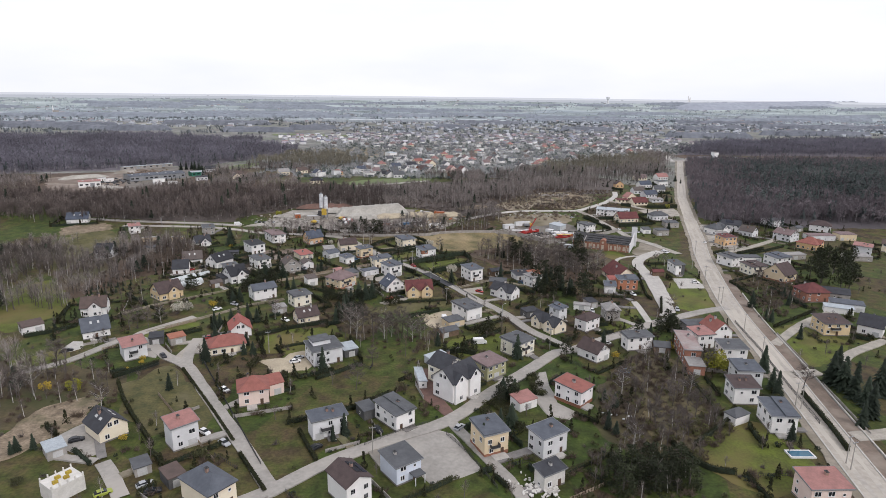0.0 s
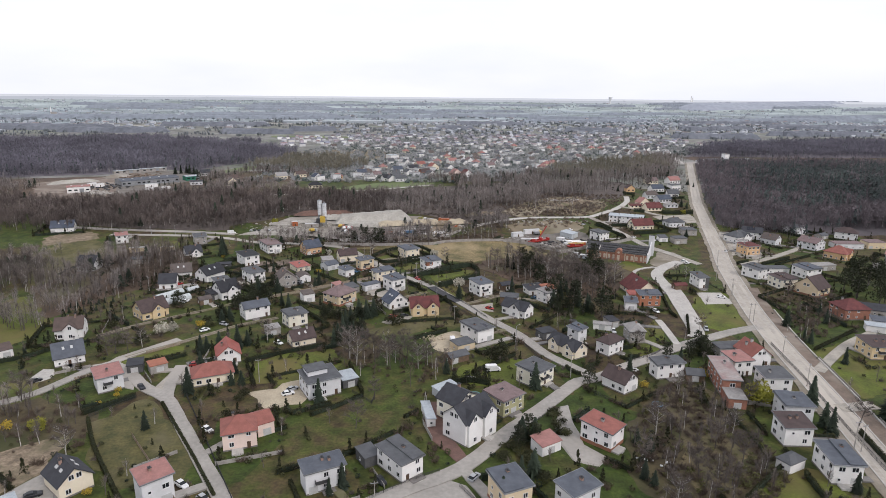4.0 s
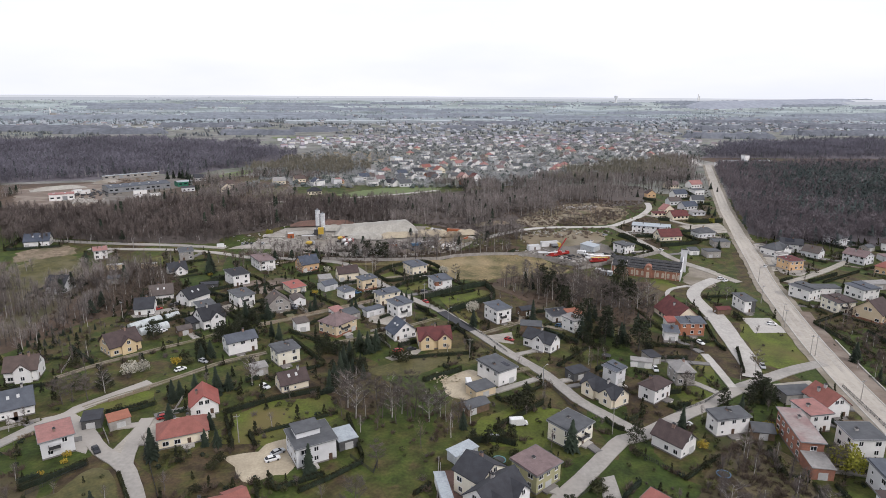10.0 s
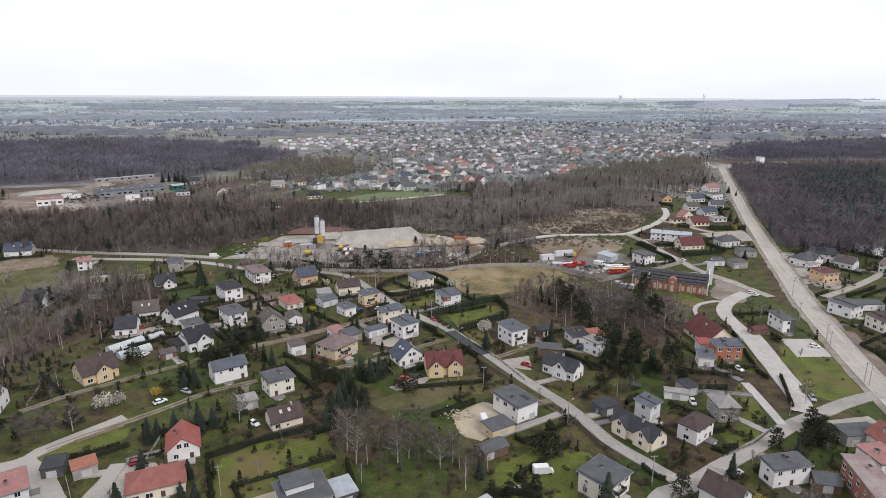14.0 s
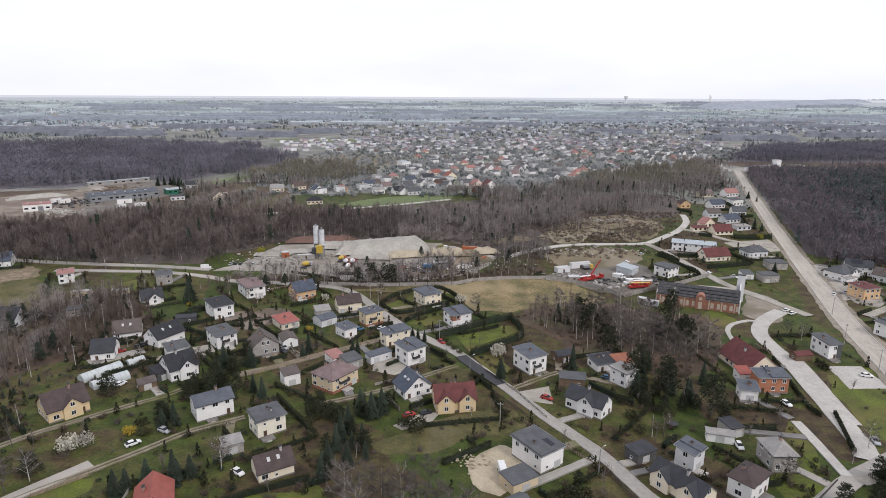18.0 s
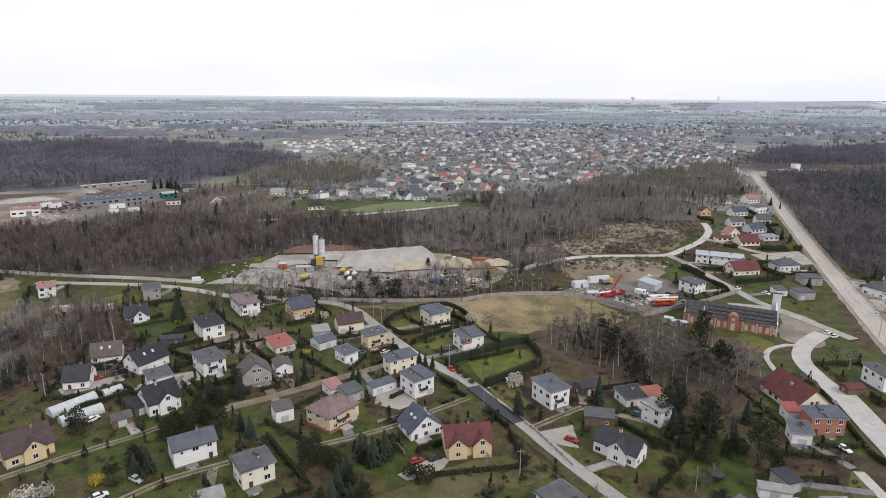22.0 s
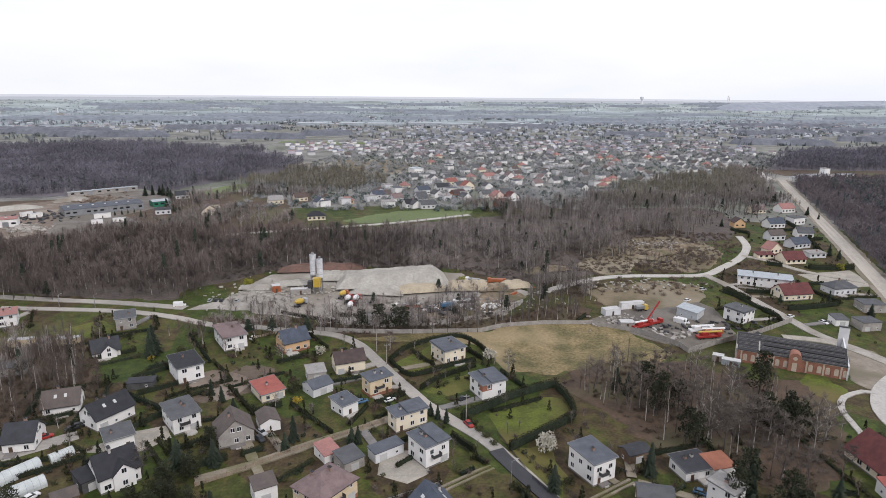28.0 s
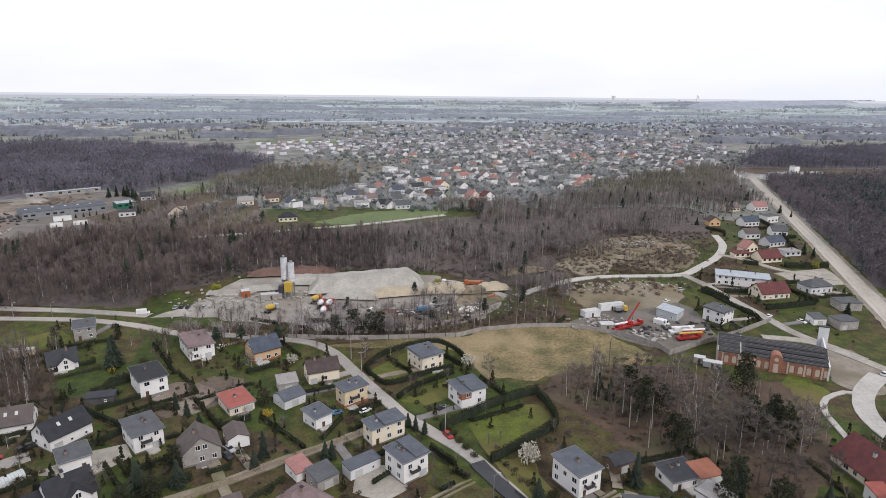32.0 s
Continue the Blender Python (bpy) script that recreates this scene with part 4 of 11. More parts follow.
def wall_mesh(kind, X, Y, h, rh):
    """Walls with gable tops where the roof wants them."""
    bm = bmesh.new()
    top = {"mono": (h, h, h + rh, h + rh), "flat": (h, h, h + rh, h + rh)}.get(kind, (h, h, h, h))
    base = [(-X, -Y), (X, -Y), (X, Y), (-X, Y)]
    lo = [bm.verts.new((x, y, 0)) for x, y in base]
    hi = [bm.verts.new((x, y, z + 0.02)) for (x, y), z in zip(base, top)]
    gab = {"gx": (1, 3), "gy": (0, 2)}.get(kind, ())
    for i in range(4):
        j = (i + 1) % 4
        f = [lo[i], lo[j], hi[j]]
        if i in gab:
            f.append(bm.verts.new(((hi[i].co.x + hi[j].co.x) / 2, (hi[i].co.y + hi[j].co.y) / 2, h + rh)))
        bm.faces.new(f + [hi[i]])
    bm.faces.new(hi) if not gab else None
    bm.faces.new(lo[::-1])
    return bm


def chimney(parent, x, y, z0, z1, s=0.55, brick=True):
    bm = bmesh.new()
    box(bm, x - s / 2, x + s / 2, y - s * 0.75, y + s * 0.75, z0, z1)
    c = part("chimney", bm, M_CHIM if brick else M_CHIM2, parent)
    bm = bmesh.new()
    box(bm, x - s / 2 - 0.1, x + s / 2 + 0.1, y - s * 0.75 - 0.1, y + s * 0.75 + 0.1, z1 + 0.003, z1 + 0.13)
    box(bm, x - 0.15, x + 0.15, y - 0.15, y + 0.15, z1 + 0.13, z1 + 0.4)
    part("cap", bm, M_DARKM, c)


def roof_z(kind, x, y, X, Y, h, rh):
    if kind in ("flat", "mono"):
        return h + rh * (y + Y) / (2 * Y)
    if kind == "gx":
        return h + rh * (1 - abs(y) / Y)
    if kind == "gy":
        return h + rh * (1 - abs(x) / X)
    return h + rh * min(1 - abs(x) / X, 1 - abs(y) / Y)


def house(x, y, rz, w, d, h, wall, roof, kind, style, label):
    """A house at its base centre: w along its front, d deep, h to the eaves."""
    rnd = random.Random(int(x * 13 + y * 7))
    small = style in ("low", "raw")
    TAKEN.append((x, y, max(w, d) * 0.62))
    HOUSES.append((x, y, rz, w / 2, d / 2, style in ("low", "raw")))
    ob = thing("shed" if small else "house", x, y, 0, rz, label, "outbuilding" if small else "house")
    X, Y = w / 2, d / 2
    span = {"gx": Y, "gy": X}.get(kind, min(X, Y))
    rh = {"flat": 0.25 if style == "low" else 0.55, "mono": 0.9, "hip": 0.62 * span, "none": 0}.get(kind, (0.45 if style == "low" else 0.82) * span)
    if kind in ("gx", "gy") and style in ("", "solar", "long"):
        rh = 0.5 * span
    if style == "tall":
        rh = 0.6 * span
    o = 0.25 if style == "low" else 0.5
    wm = WALLS[wall]
    part("wall", wall_mesh(kind if kind != "none" else "flat", X, Y, h, rh), wm, ob)
    if not small:
        bm = bmesh.new()
        hp = 1.1 if wall in ("orangew", "beige", "whitered") and style != "tall" else 0.45
        for a in ((-X - 0.04, X + 0.04, -Y - 0.04, -Y + 0.1), (-X - 0.04, X + 0.04, Y - 0.1, Y + 0.04), (-X - 0.04, -X + 0.1, -Y + 0.1, Y - 0.1), (X - 0.1, X + 0.04, -Y + 0.1, Y - 0.1)):
            box(bm, *a, 0, hp)
        part("plinth", bm, M_BRICKPLINTH if hp > 1 else M_PLINTH, ob)
    if kind != "none":
        part("roof", roof_mesh(kind, X, Y, h, rh, o), ROOFS[roof], ob)
        if kind in ("flat", "mono") and not small:
            bm = bmesh.new()
            A, B = X + o, Y + o
            for sx, sy in (((-A, A), -B), ((-A, A), B)):
                z = h if sy < 0 else h + rh
                box(bm, *sx, sy - 0.03, sy + 0.05, z - 0.06, z + 0.29)
            for sx in (-A, A):
                vs = box(bm, sx - 0.04, sx + 0.04, -B + 0.06, B - 0.06, h - 0.06, h + 0.29)
                for v in vs:
                    v.co.z += rh * (v.co.y + B) / (2 * B)
            part("fascia", bm, M_FASCIA, ob, "grey metal roof edge")
        elif not small:
            bm = bmesh.new()
            if kind == "gy":
                for s in (1,):
                    box(bm, s * (X + o) - 0.07, s * (X + o) + 0.07, -Y - o, Y + o, h - o * rh / X - 0.02, h - o * rh / X + 0.12)
            else:
                zz = h - o * rh / (Y if kind == "gx" else span)
                for s in (-1,):
                    box(bm, -X - o, X + o, s * (Y + o) - 0.07, s * (Y + o) + 0.07, zz - 0.02, zz + 0.12)
            part("gutter", bm, M_METAL if roof in ("red", "palered") else M_DARKM, ob)
    if kind == "flat" and style in ("", "bal", "solar", "band") and rnd.random() < 0.55:
        sx = rnd.choice((-1, 1))
        a, b = sorted((sx * (X + o - 0.12), -sx * X * rnd.uniform(0.0, 0.3)))
        bm = bmesh.new()
        vs = box(bm, a, b, -Y - o + 0.15, Y + o - 0.15, h + 0.1, h + 0.62)
        for v in vs:
            v.co.z += rh * (v.co.y + Y) / (2 * Y)
        part("upper_roof", bm, ROOFS[roof], ob, "raised half of the flat roof")
    # windows by storey, left off faces turned away from the camera's path
    storeys = max(1, int((h + 0.3) / 2.7)) if not small else 1
    gap = 3.1 if not small else 4.0
    for f, (L, D, ang) in enumerate(((X, Y, 0), (Y, X, 90), (X, Y, 180), (Y, X, 270))):
        n = max(1, int(2 * L / gap))
        out = Vector((math.sin(radians(ang + rz)), -math.cos(radians(ang + rz))))
        if f == 2 or (f in (1, 3) and out.dot(Vector((-x, 150 - y)).normalized()) < -0.25) or (small and f == 1):
            continue
        rot = pose(0, 0, 0, 0, 0, ang)
        door = rnd.randrange(n) if f in (0, 1) else -1
        for s in range(storeys):
            for i in range(n):
                px = -L + 2 * L * (i + 0.5) / n + rnd.uniform(-0.25, 0.25)
                if rnd.random() < 0.14:
                    continue
                if s == 0 and i == door:
                    bm = bmesh.new()
                    dw, dh = (2.4, 2.2) if small or rnd.random() < 0.3 else (1.0, 2.1)
                    dw = min(dw, 2 * L - 0.6)
                    px = max(-L + dw / 2 + 0.2, min(L - dw / 2 - 0.2, px))
                    box(bm, px - dw / 2, px + dw / 2, -D - 0.05, -D + 0.02, 0.02, dh, rot)
                    part("door", bm, M_DOOR if dw < 2 else M_TRIM, ob)
                    continue
                p = rot @ Vector((px, -D - 0.03, 0.95 + s * 2.75 + (0.25 if h > 5 else 0)))
                size = "small" if small else rnd.choice(("mid", "mid", "big", "small"))
                if L < 1.3:
                    size = "small"
                put_window(ob, size, p.x, p.y, min(p.z, h - 1.55 if not small else h - 1.2), ang)
        if (kind == "gx" and f in (1, 3)) or (kind == "gy" and f in (0, 2)):
            if rh > 2 and not small:
                for px in ((-0.9, 0.9) if L > 3.6 else (0,)):
                    p = rot @ Vector((px, -D - 0.03, h + 0.35))
                    put_window(ob, "mid" if rh > 2.6 else "small", p.x, p.y, p.z, ang)
    if not small and rnd.random() < 0.7:
        tx, tw, td = X * rnd.uniform(-0.5, 0.3), rnd.uniform(1.4, 2.4), rnd.uniform(1.6, 3.0)
        bm = bmesh.new()
        box(bm, tx - tw, tx + tw, -Y - td, -Y - 0.06, 0.0, 0.5)
        part("terrace", bm, M_CONC if rnd.random() < 0.5 else M_PLINTH, ob, "low paved terrace")
        bm = bmesh.new()
        box(bm, tx - 0.7, tx + 0.7, -Y - td - 0.35, -Y - td - 0.003, 0.0, 0.34)
        part("step", bm, M_CONC, ob)
    # chimneys
    if not small and kind != "none":
        for k in range(rnd.choice((1, 1, 2))):
            cx, cy = X * rnd.uniform(-0.5, 0.5), Y * rnd.uniform(-0.15, 0.45)
            zr = roof_z(kind, cx, cy, X, Y, h, rh)
            chimney(ob, cx, cy, zr - 0.5, zr + (1.0 if kind in ("flat", "mono") else 1.3), 0.6, rnd.random() < 0.6)
    if style in ("cross", "cross2"):
        gw, gl = min(X * 0.8, 2.6), 0.9
        for cxx in ((X * 0.15,) if style == "cross" else (-X * 0.52, X * 0.55)):
            gh = h + min(rh * 0.85, gw * 0.95)
            bm = bmesh.new()
            y0, y1 = -Y - gl, 0.0
            q = [bm.verts.new((cxx + a, y0, z)) for a, z in ((-gw, 0), (gw, 0), (gw, h), (0, gh), (-gw, h))]
            r = [bm.verts.new((cxx + a, y1, z)) for a, z in ((-gw, 0), (gw, 0), (gw, h), (0, gh), (-gw, h))]
            bm.faces.new(q[::1])
            for i in range(5):
                if i not in (2, 3):
                    bm.faces.new((q[i], r[i], r[(i + 1) % 5], q[(i + 1) % 5]))
            bmesh.ops.recalc_face_normals(bm, faces=bm.faces[:])
            part("front_gable", bm, wm, ob)
            bm = bmesh.new()
            for s in (-1, 1):
                sl = (gh - h) / gw
                a0, a1 = (s * (gw + 0.4), h - 0.4 * sl), (0, gh)
                P = [(cxx + a0[0], y0 - 0.4, a0[1]), (cxx, y0 - 0.4, gh), (cxx, y1, gh), (cxx + a0[0], y1, a0[1])]
                lo = [bm.verts.new(p) for p in P]
                hi = [bm.verts.new((p[0], p[1], p[2] + 0.24)) for p in P]
                bm.faces.new(lo), bm.faces.new(hi[::-1])
                for i in range(4):
                    bm.faces.new((lo[i], lo[(i + 1) % 4], hi[(i + 1) % 4], hi[i]))
            bmesh.ops.recalc_face_normals(bm, faces=bm.faces[:])
            part("gable_roof", bm, ROOFS[roof], ob)
            put_window(ob, "mid", cxx, y0 - 0.03, 1.0, 0)
            put_window(ob, "mid", cxx, y0 - 0.03, h - 0.1, 0)
    if style == "sky" and kind in ("gx", "gy"):
        for a in (-0.3, 0.25):
            for s in (-1, 1):
                bm = bmesh.new()
                box(bm, -0.4, 0.4, -0.6, 0.6, 0, 0.12)
                if kind == "gx":
                    m = Matrix.Translation((X * a, s * Y * 0.45, h + rh * 0.55 + 0.24)) @ Matrix.Rotation(-s * math.atan(rh / Y), 4, "X")
                else:
                    m = Matrix.Translation((s * X * 0.45, Y * a, h + rh * 0.55 + 0.24)) @ Matrix.Rotation(s * math.atan(rh / X), 4, "Y")
                part("skylight", bm, M_TRIM, ob, "pale glazed skylight", m)
    if style == "bal":
        bm = bmesh.new()
        box(bm, -X * 0.55, X * 0.15, -Y - 1.3, -Y - 0.01, 2.9, 3.08)
        b = part("balcony", bm, M_CHIM2, ob)
        for a0, a1, b0, b1 in ((-X * 0.55, X * 0.15, -Y - 1.32, -Y - 1.26), (-X * 0.55, -X * 0.55 + 0.06, -Y - 1.26, -Y - 0.02), (X * 0.15 - 0.06, X * 0.15, -Y - 1.26, -Y - 0.02)):
            bm = bmesh.new()
            box(bm, a0, a1, b0, b1, 3.08, 4.05)
            part("railing", bm, M_DARKM, b)
    if style == "porch":
        bm = bmesh.new()
        box(bm, X * 0.0, X * 0.9, -Y - 2.8, -Y - 0.01, 2.6, 2.8)
        p = part("porch_roof", bm, ROOFS["grey"], ob)
        for xx in (X * 0.05, X * 0.82):
            bm = bmesh.new()
            box(bm, xx, xx + 0.2, -Y - 2.7, -Y - 2.5, 0, 2.6)
            part("post", bm, M_FRAME, p)
    if style == "step":
        bm = bmesh.new()
        box(bm, -X * 0.75, X * 0.45, -Y * 0.15, Y - 0.3, h + 0.3, h + 2.1)
        part("upper_storey", bm, wm, ob)
        bm = bmesh.new()
        box(bm, -X * 0.75 - 0.4, X * 0.45 + 0.4, -Y * 0.15 - 0.4, Y + 0.1, h + 2.1, h + 2.35)
        part("upper_roof", bm, ROOFS[roof], ob)
    if style == "solar":
        tilt = math.atan(rh / (Y if kind == "gx" else 2 * Y)) if kind in ("gx", "flat") else 0
        for r in range(2):
            for i in range(5):
                bm = bmesh.new()
                box(bm, -0.5, 0.5, -0.8, 0.8, 0, 0.05)
                cx = -X * 0.5 + i * 1.08
                cy = -Y * 0.55 + r * 1.75 if kind != "gy" else 0
                if kind == "gy":
                    px, py = X * 0.3 + r * 1.7, -Y * 0.5 + i * 1.08
                    m = Matrix.Translation((px, py, roof_z(kind, px, py, X, Y, h, rh) + 0.33)) @ Matrix.Rotation(math.atan(rh / X), 4, "Y") @ Matrix.Rotation(math.pi / 2, 4, "Z")
                else:
                    m = Matrix.Translation((cx, cy, roof_z(kind, cx, cy, X, Y, h, rh) + 0.36)) @ Matrix.Rotation(tilt, 4, "X")
                part("solar_panel", bm, M_SOLAR, ob, m=m)
    if style == "black":
        bm = bmesh.new()
        box(bm, X * 0.25, X + 0.03, -Y - 0.03, -Y * 0.3, 0.03, h - 0.1)
        part("black_corner", bm, WALLS["darkw"], ob, "black glazed corner")
    if style == "band":
        bm = bmesh.new()
        box(bm, -X - 0.03, -X * 0.2, -Y - 0.03, -Y + 2.5, h - 2.4, h - 0.3)
        part("band", bm, M_BRICKPLINTH, ob, "red-brown upper corner cladding")
    if style == "raw":
        bm = bmesh.new()
        for i in range(5):
            xx = -X + 0.2 + (2 * X - 0.4) * i / 4
            for yy in (-Y + 0.2, Y - 0.2):
                box(bm, xx - 0.15, xx + 0.15, yy - 0.15, yy + 0.15, h + 0.02, h + 0.9)
        part("wall_stub", bm, wm, ob)
        for i in range(4):
            bm = bmesh.new()
            box(bm, -0.6, 0.6, -0.4, 0.4, 0, 0.7)
            part("insulation_pack", bm, M_YELLOWB, ob, "yellow building packs", pose(-X * 0.5 + i * 1.3, -Y * 0.3 + (i % 2) * 1.6, h + 0.03))
    return ob


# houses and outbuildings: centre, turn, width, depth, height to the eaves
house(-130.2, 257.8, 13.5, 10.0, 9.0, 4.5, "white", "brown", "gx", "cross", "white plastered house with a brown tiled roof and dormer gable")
house(-119.2, 232.9, 30.2, 9.7, 10.0, 3.5, "white", "bluegrey", "gx", "sky", "white bungalow under a large blue-grey pitched roof")
house(-146.8, 237.8, 40.6, 8.0, 6.0, 3.0, "white", "brown", "mono", "low", "long low white outbuilding with a faded brown roof")
house(-95.1, 210.2, 32.9, 7.9, 8.6, 5.4, "greyw", "palered", "mono", "bal", "grey-white two-storey house with a faded red roof and balconies")
house(-91.3, 223.1, 16.2, 5.1, 6.0, 3.0, "darkw", "dark", "flat", "low", "small black flat-roofed garage beside a driveway")
house(-83.3, 222.2, 32.7, 5.8, 5.0, 3.0, "concrete", "terra", "flat", "low", "small garden shed with an orange roof")
house(-61.7, 213.9, 20.2, 13.2, 9.0, 3.6, "cream", "red", "hip", "one", "cream bungalow with a red hipped roof")
house(-60.7, 231.0, 18.7, 8.2, 10.0, 3.5, "white", "brightred", "gy", "one", "white gabled house with a bright red steep roof")
house(-42.8, 173.0, 15.1, 9.2, 9.0, 5.5, "pink", "red", "hip", "", "pale pink two-storey house with a red tiled roof")
house(-37.8, 179.1, 31.1, 4.9, 8.0, 4.0, "pink", "red", "gx", "low", "lower wing with a red tiled roof on a pink house")
house(-80.9, 154.6, 46.8, 7.9, 9.7, 4.0, "cream", "dark", "gy", "sky", "cream house with a steep anthracite gable roof")
house(-57.3, 147.9, 38.2, 7.3, 6.3, 7.2, "greyw", "palered", "mono", "", "light grey cubic house with a faded red roof")
house(-90.4, 144.6, 39.0, 4.7, 6.0, 2.8, "concrete", "palemetal", "flat", "low", "low shed with a pale blue metal roof")
house(-79.4, 127.0, 51.9, 7.7, 6.3, 4.1, "block", "none", "none", "raw", "unfinished white block house shell without a roof")
house(-63.8, 135.2, 32.9, 4.1, 5.0, 2.5, "concrete", "grey", "flat", "low", "small grey concrete garden shed")
house(-53.9, 129.9, 40.5, 4.3, 6.0, 3.0, "darkw", "brown", "flat", "low", "brown flat-roofed double garage")
house(-42.6, 121.9, 48.8, 7.5, 11.9, 6.0, "cream", "bluegrey", "hip", "", "cream house with a blue-grey hipped roof")
house(-23.2, 202.6, 25.4, 11.1, 10.0, 6.0, "greyw", "grey", "flat", "step", "grey two-storey house with a stepped flat roof")
house(-14.5, 207.8, 24.8, 5.5, 7.0, 3.0, "darkw", "palemetal", "flat", "low", "low garage with a pale flat roof beside the house")
house(23.8, 173, 40.9, 13.0, 9.0, 7.4, "white", "dark", "gx", "cross2", "large white apartment house with two gables and a dark roof")
house(21.5, 183.6, 40.9, 10.0, 8.5, 6.6, "creamw", "dark", "gy", "tall", "rear block of an apartment house with a dark roof")
house(12.2, 182.5, 97, 11.0, 2.6, 2.6, "white", "palemetal", "flat", "low", "row of low white lock-up sheds along the yard wall")
house(18.8, 198.5, 35, 8.0, 4.0, 2.6, "palemetalw", "palemetal", "flat", "low", "row of grey steel garages behind an apartment house")
house(36.8, 186.9, 36.5, 9.5, 8.5, 5.4, "olive", "mauve", "flat", "", "two-storey house with olive and red walls under a mauve roof")
house(51.2, 205.5, 39.1, 9.8, 8.8, 5.5, "creamw", "grey", "flat", "bal", "cream cubic house with a grey flat roof and balcony")
house(36.1, 245.8, 32.0, 8.4, 11.3, 5.5, "white", "grey", "flat", "solar", "white modern cubic house with solar panels on its flat roof")
house(28.9, 235.0, 27.1, 7.9, 6.0, 3.0, "beige", "grey", "flat", "low", "beige garage with a grey flat roof")
house(25.4, 224.3, 28.3, 8.2, 5.0, 2.5, "woodw", "grey", "gx", "low", "weathered wooden shed with a grey roof")
house(62.0, 166.2, 42, 7.4, 9.8, 5.6, "whitered", "red", "mono", "", "white house with red plinth and an orange-red roof")
house(44.6, 163.0, 27.5, 7.0, 5.0, 3.0, "white", "palered", "mono", "low", "small white outbuilding with a red roof")
house(-16.7, 150.9, 22.6, 10.2, 5.5, 6.1, "greyw", "bluegrey", "flat", "bal", "light grey two-storey house with a blue-grey flat roof")
house(3.1, 156.2, 36.9, 7.0, 10.9, 5.4, "white", "grey", "flat", "", "white two-storey house with a grey low-pitched roof")
house(-5.6, 160.7, 28.5, 4.5, 6.0, 3.0, "darkw", "grey", "flat", "low", "dark low annex with a flat roof")
house(4.5, 129.3, 31.5, 7.5, 8.2, 5.4, "paleblue", "grey", "flat", "porch", "pale blue-grey two-storey house with a front porch")
house(-8.3, 120.9, 35.3, 7.0, 9.2, 6.5, "white", "darkbrown", "gy", "solar", "white house with a dark brown roof carrying solar panels")
house(29.8, 140.2, 19.2, 7.5, 8.6, 6.8, "beige", "bluegrey", "flat", "bal", "beige two-storey house with a blue-grey flat roof")
house(46.0, 137.6, 28.8, 8.9, 6.3, 6.5, "greyw", "bluegrey", "flat", "", "grey rendered cubic house with a blue-grey roof")
house(42.8, 122.5, 27.1, 7.0, 3.9, 4.5, "block", "dark", "mono", "one", "small house under construction amid building rubble")
house(99.7, 206.8, 8.6, 10.8, 5.1, 5.4, "white", "grey", "flat", "", "white cubic house with a dark grey flat roof")
house(116.0, 197.7, -13, 5.8, 17.6, 6.4, "brick", "weathered", "flat", "long", "long brick building with a weathered reddish metal roof")
house(113.0, 185.2, -13, 5.6, 7.4, 3.4, "brick", "lightgrey", "flat", "low", "low brick annex with a grey terrace roof")
house(126.6, 208.0, 6.3, 7.3, 8.0, 6.0, "white", "palered", "flat", "", "white house wing with a faded red roof")
house(137.8, 216.5, 5.2, 8.2, 10.0, 4.5, "white", "red", "gy", "one", "white house with a red pitched roof beside the road")
house(132.8, 224.0, 3.5, 11.2, 6.0, 3.5, "concrete", "grey", "flat", "low", "low grey annex with a flat roof")
house(131.7, 194.0, -5, 9.0, 7.8, 6.0, "white", "grey", "flat", "", "white two-storey house with a grey roof beside the road")
house(126.4, 175.2, -8, 8.4, 8.2, 6.0, "greyw", "bluegrey", "flat", "", "grey two-storey house with a slate-coloured flat roof")
house(118.0, 163.0, -6, 8.0, 7.4, 6.0, "white", "darkbrown", "mono", "", "white two-storey house with a dark red-brown roof")
house(108.9, 149.7, 22.8, 6.5, 4.1, 3.0, "white", "grey", "hip", "low", "white garage with a grey hipped roof")
house(119.7, 146.4, -10.0, 7.4, 10.4, 5.9, "white", "bluegrey", "flat", "", "white two-storey house with a stepped blue-grey roof near a pool")
house(108.7, 111.2, -2.6, 10.0, 7.2, 6.0, "pink", "palered", "mono", "", "pale house with a faded red low-pitched roof")
house(207.5, 216.6, -46.7, 9.0, 9.0, 4.5, "white", "dark", "gx", "one", "white house with an anthracite gable roof")
house(188.2, 468.9, -25.5, 26.1, 10.0, 5.4, "white", "palemetal", "flat", "hall", "long white hall with a row of small windows")
house(190.9, 448.4, 7.7, 16.2, 10.0, 3.5, "cream", "maroon", "gx", "one", "cream house with a dark maroon pitched roof")
house(220.7, 455.6, 10.2, 13.8, 9.0, 4.0, "greyw", "grey", "hip", "one", "grey bungalow with a hipped roof")
house(217.7, 428.6, -3.1, 10.4, 8.0, 4, "concrete", "grey", "flat", "low", "grey concrete flat-roofed building beside the road")
house(198.4, 405.0, 4.5, 9.1, 7.0, 4.0, "concrete", "grey", "flat", "low", "grey flat-roofed roadside workshop")
house(189.6, 410.6, -3.2, 5.8, 6.0, 3.0, "white", "grey", "mono", "low", "small white outbuilding with a mono-pitch roof")
house(146.9, 417.2, 32.4, 9.7, 9.2, 5.5, "white", "grey", "flat", "", "white cubic house behind a hedge")
house(126.8, 422.8, 44.8, 8.9, 9.4, 3.5, "palemetalw", "palemetal", "mono", "low", "pale metal workshop in the machinery yard")
house(69.7, 229.6, -60.7, 14.6, 6.6, 3.6, "cream", "dark", "gx", "cross2", "cream house with a dark roof, dormer and skylights")
house(76.9, 240.9, 35.8, 5.7, 5.4, 5.4, "greyw", "bluegrey", "flat", "", "grey house with a blue-grey flat roof")
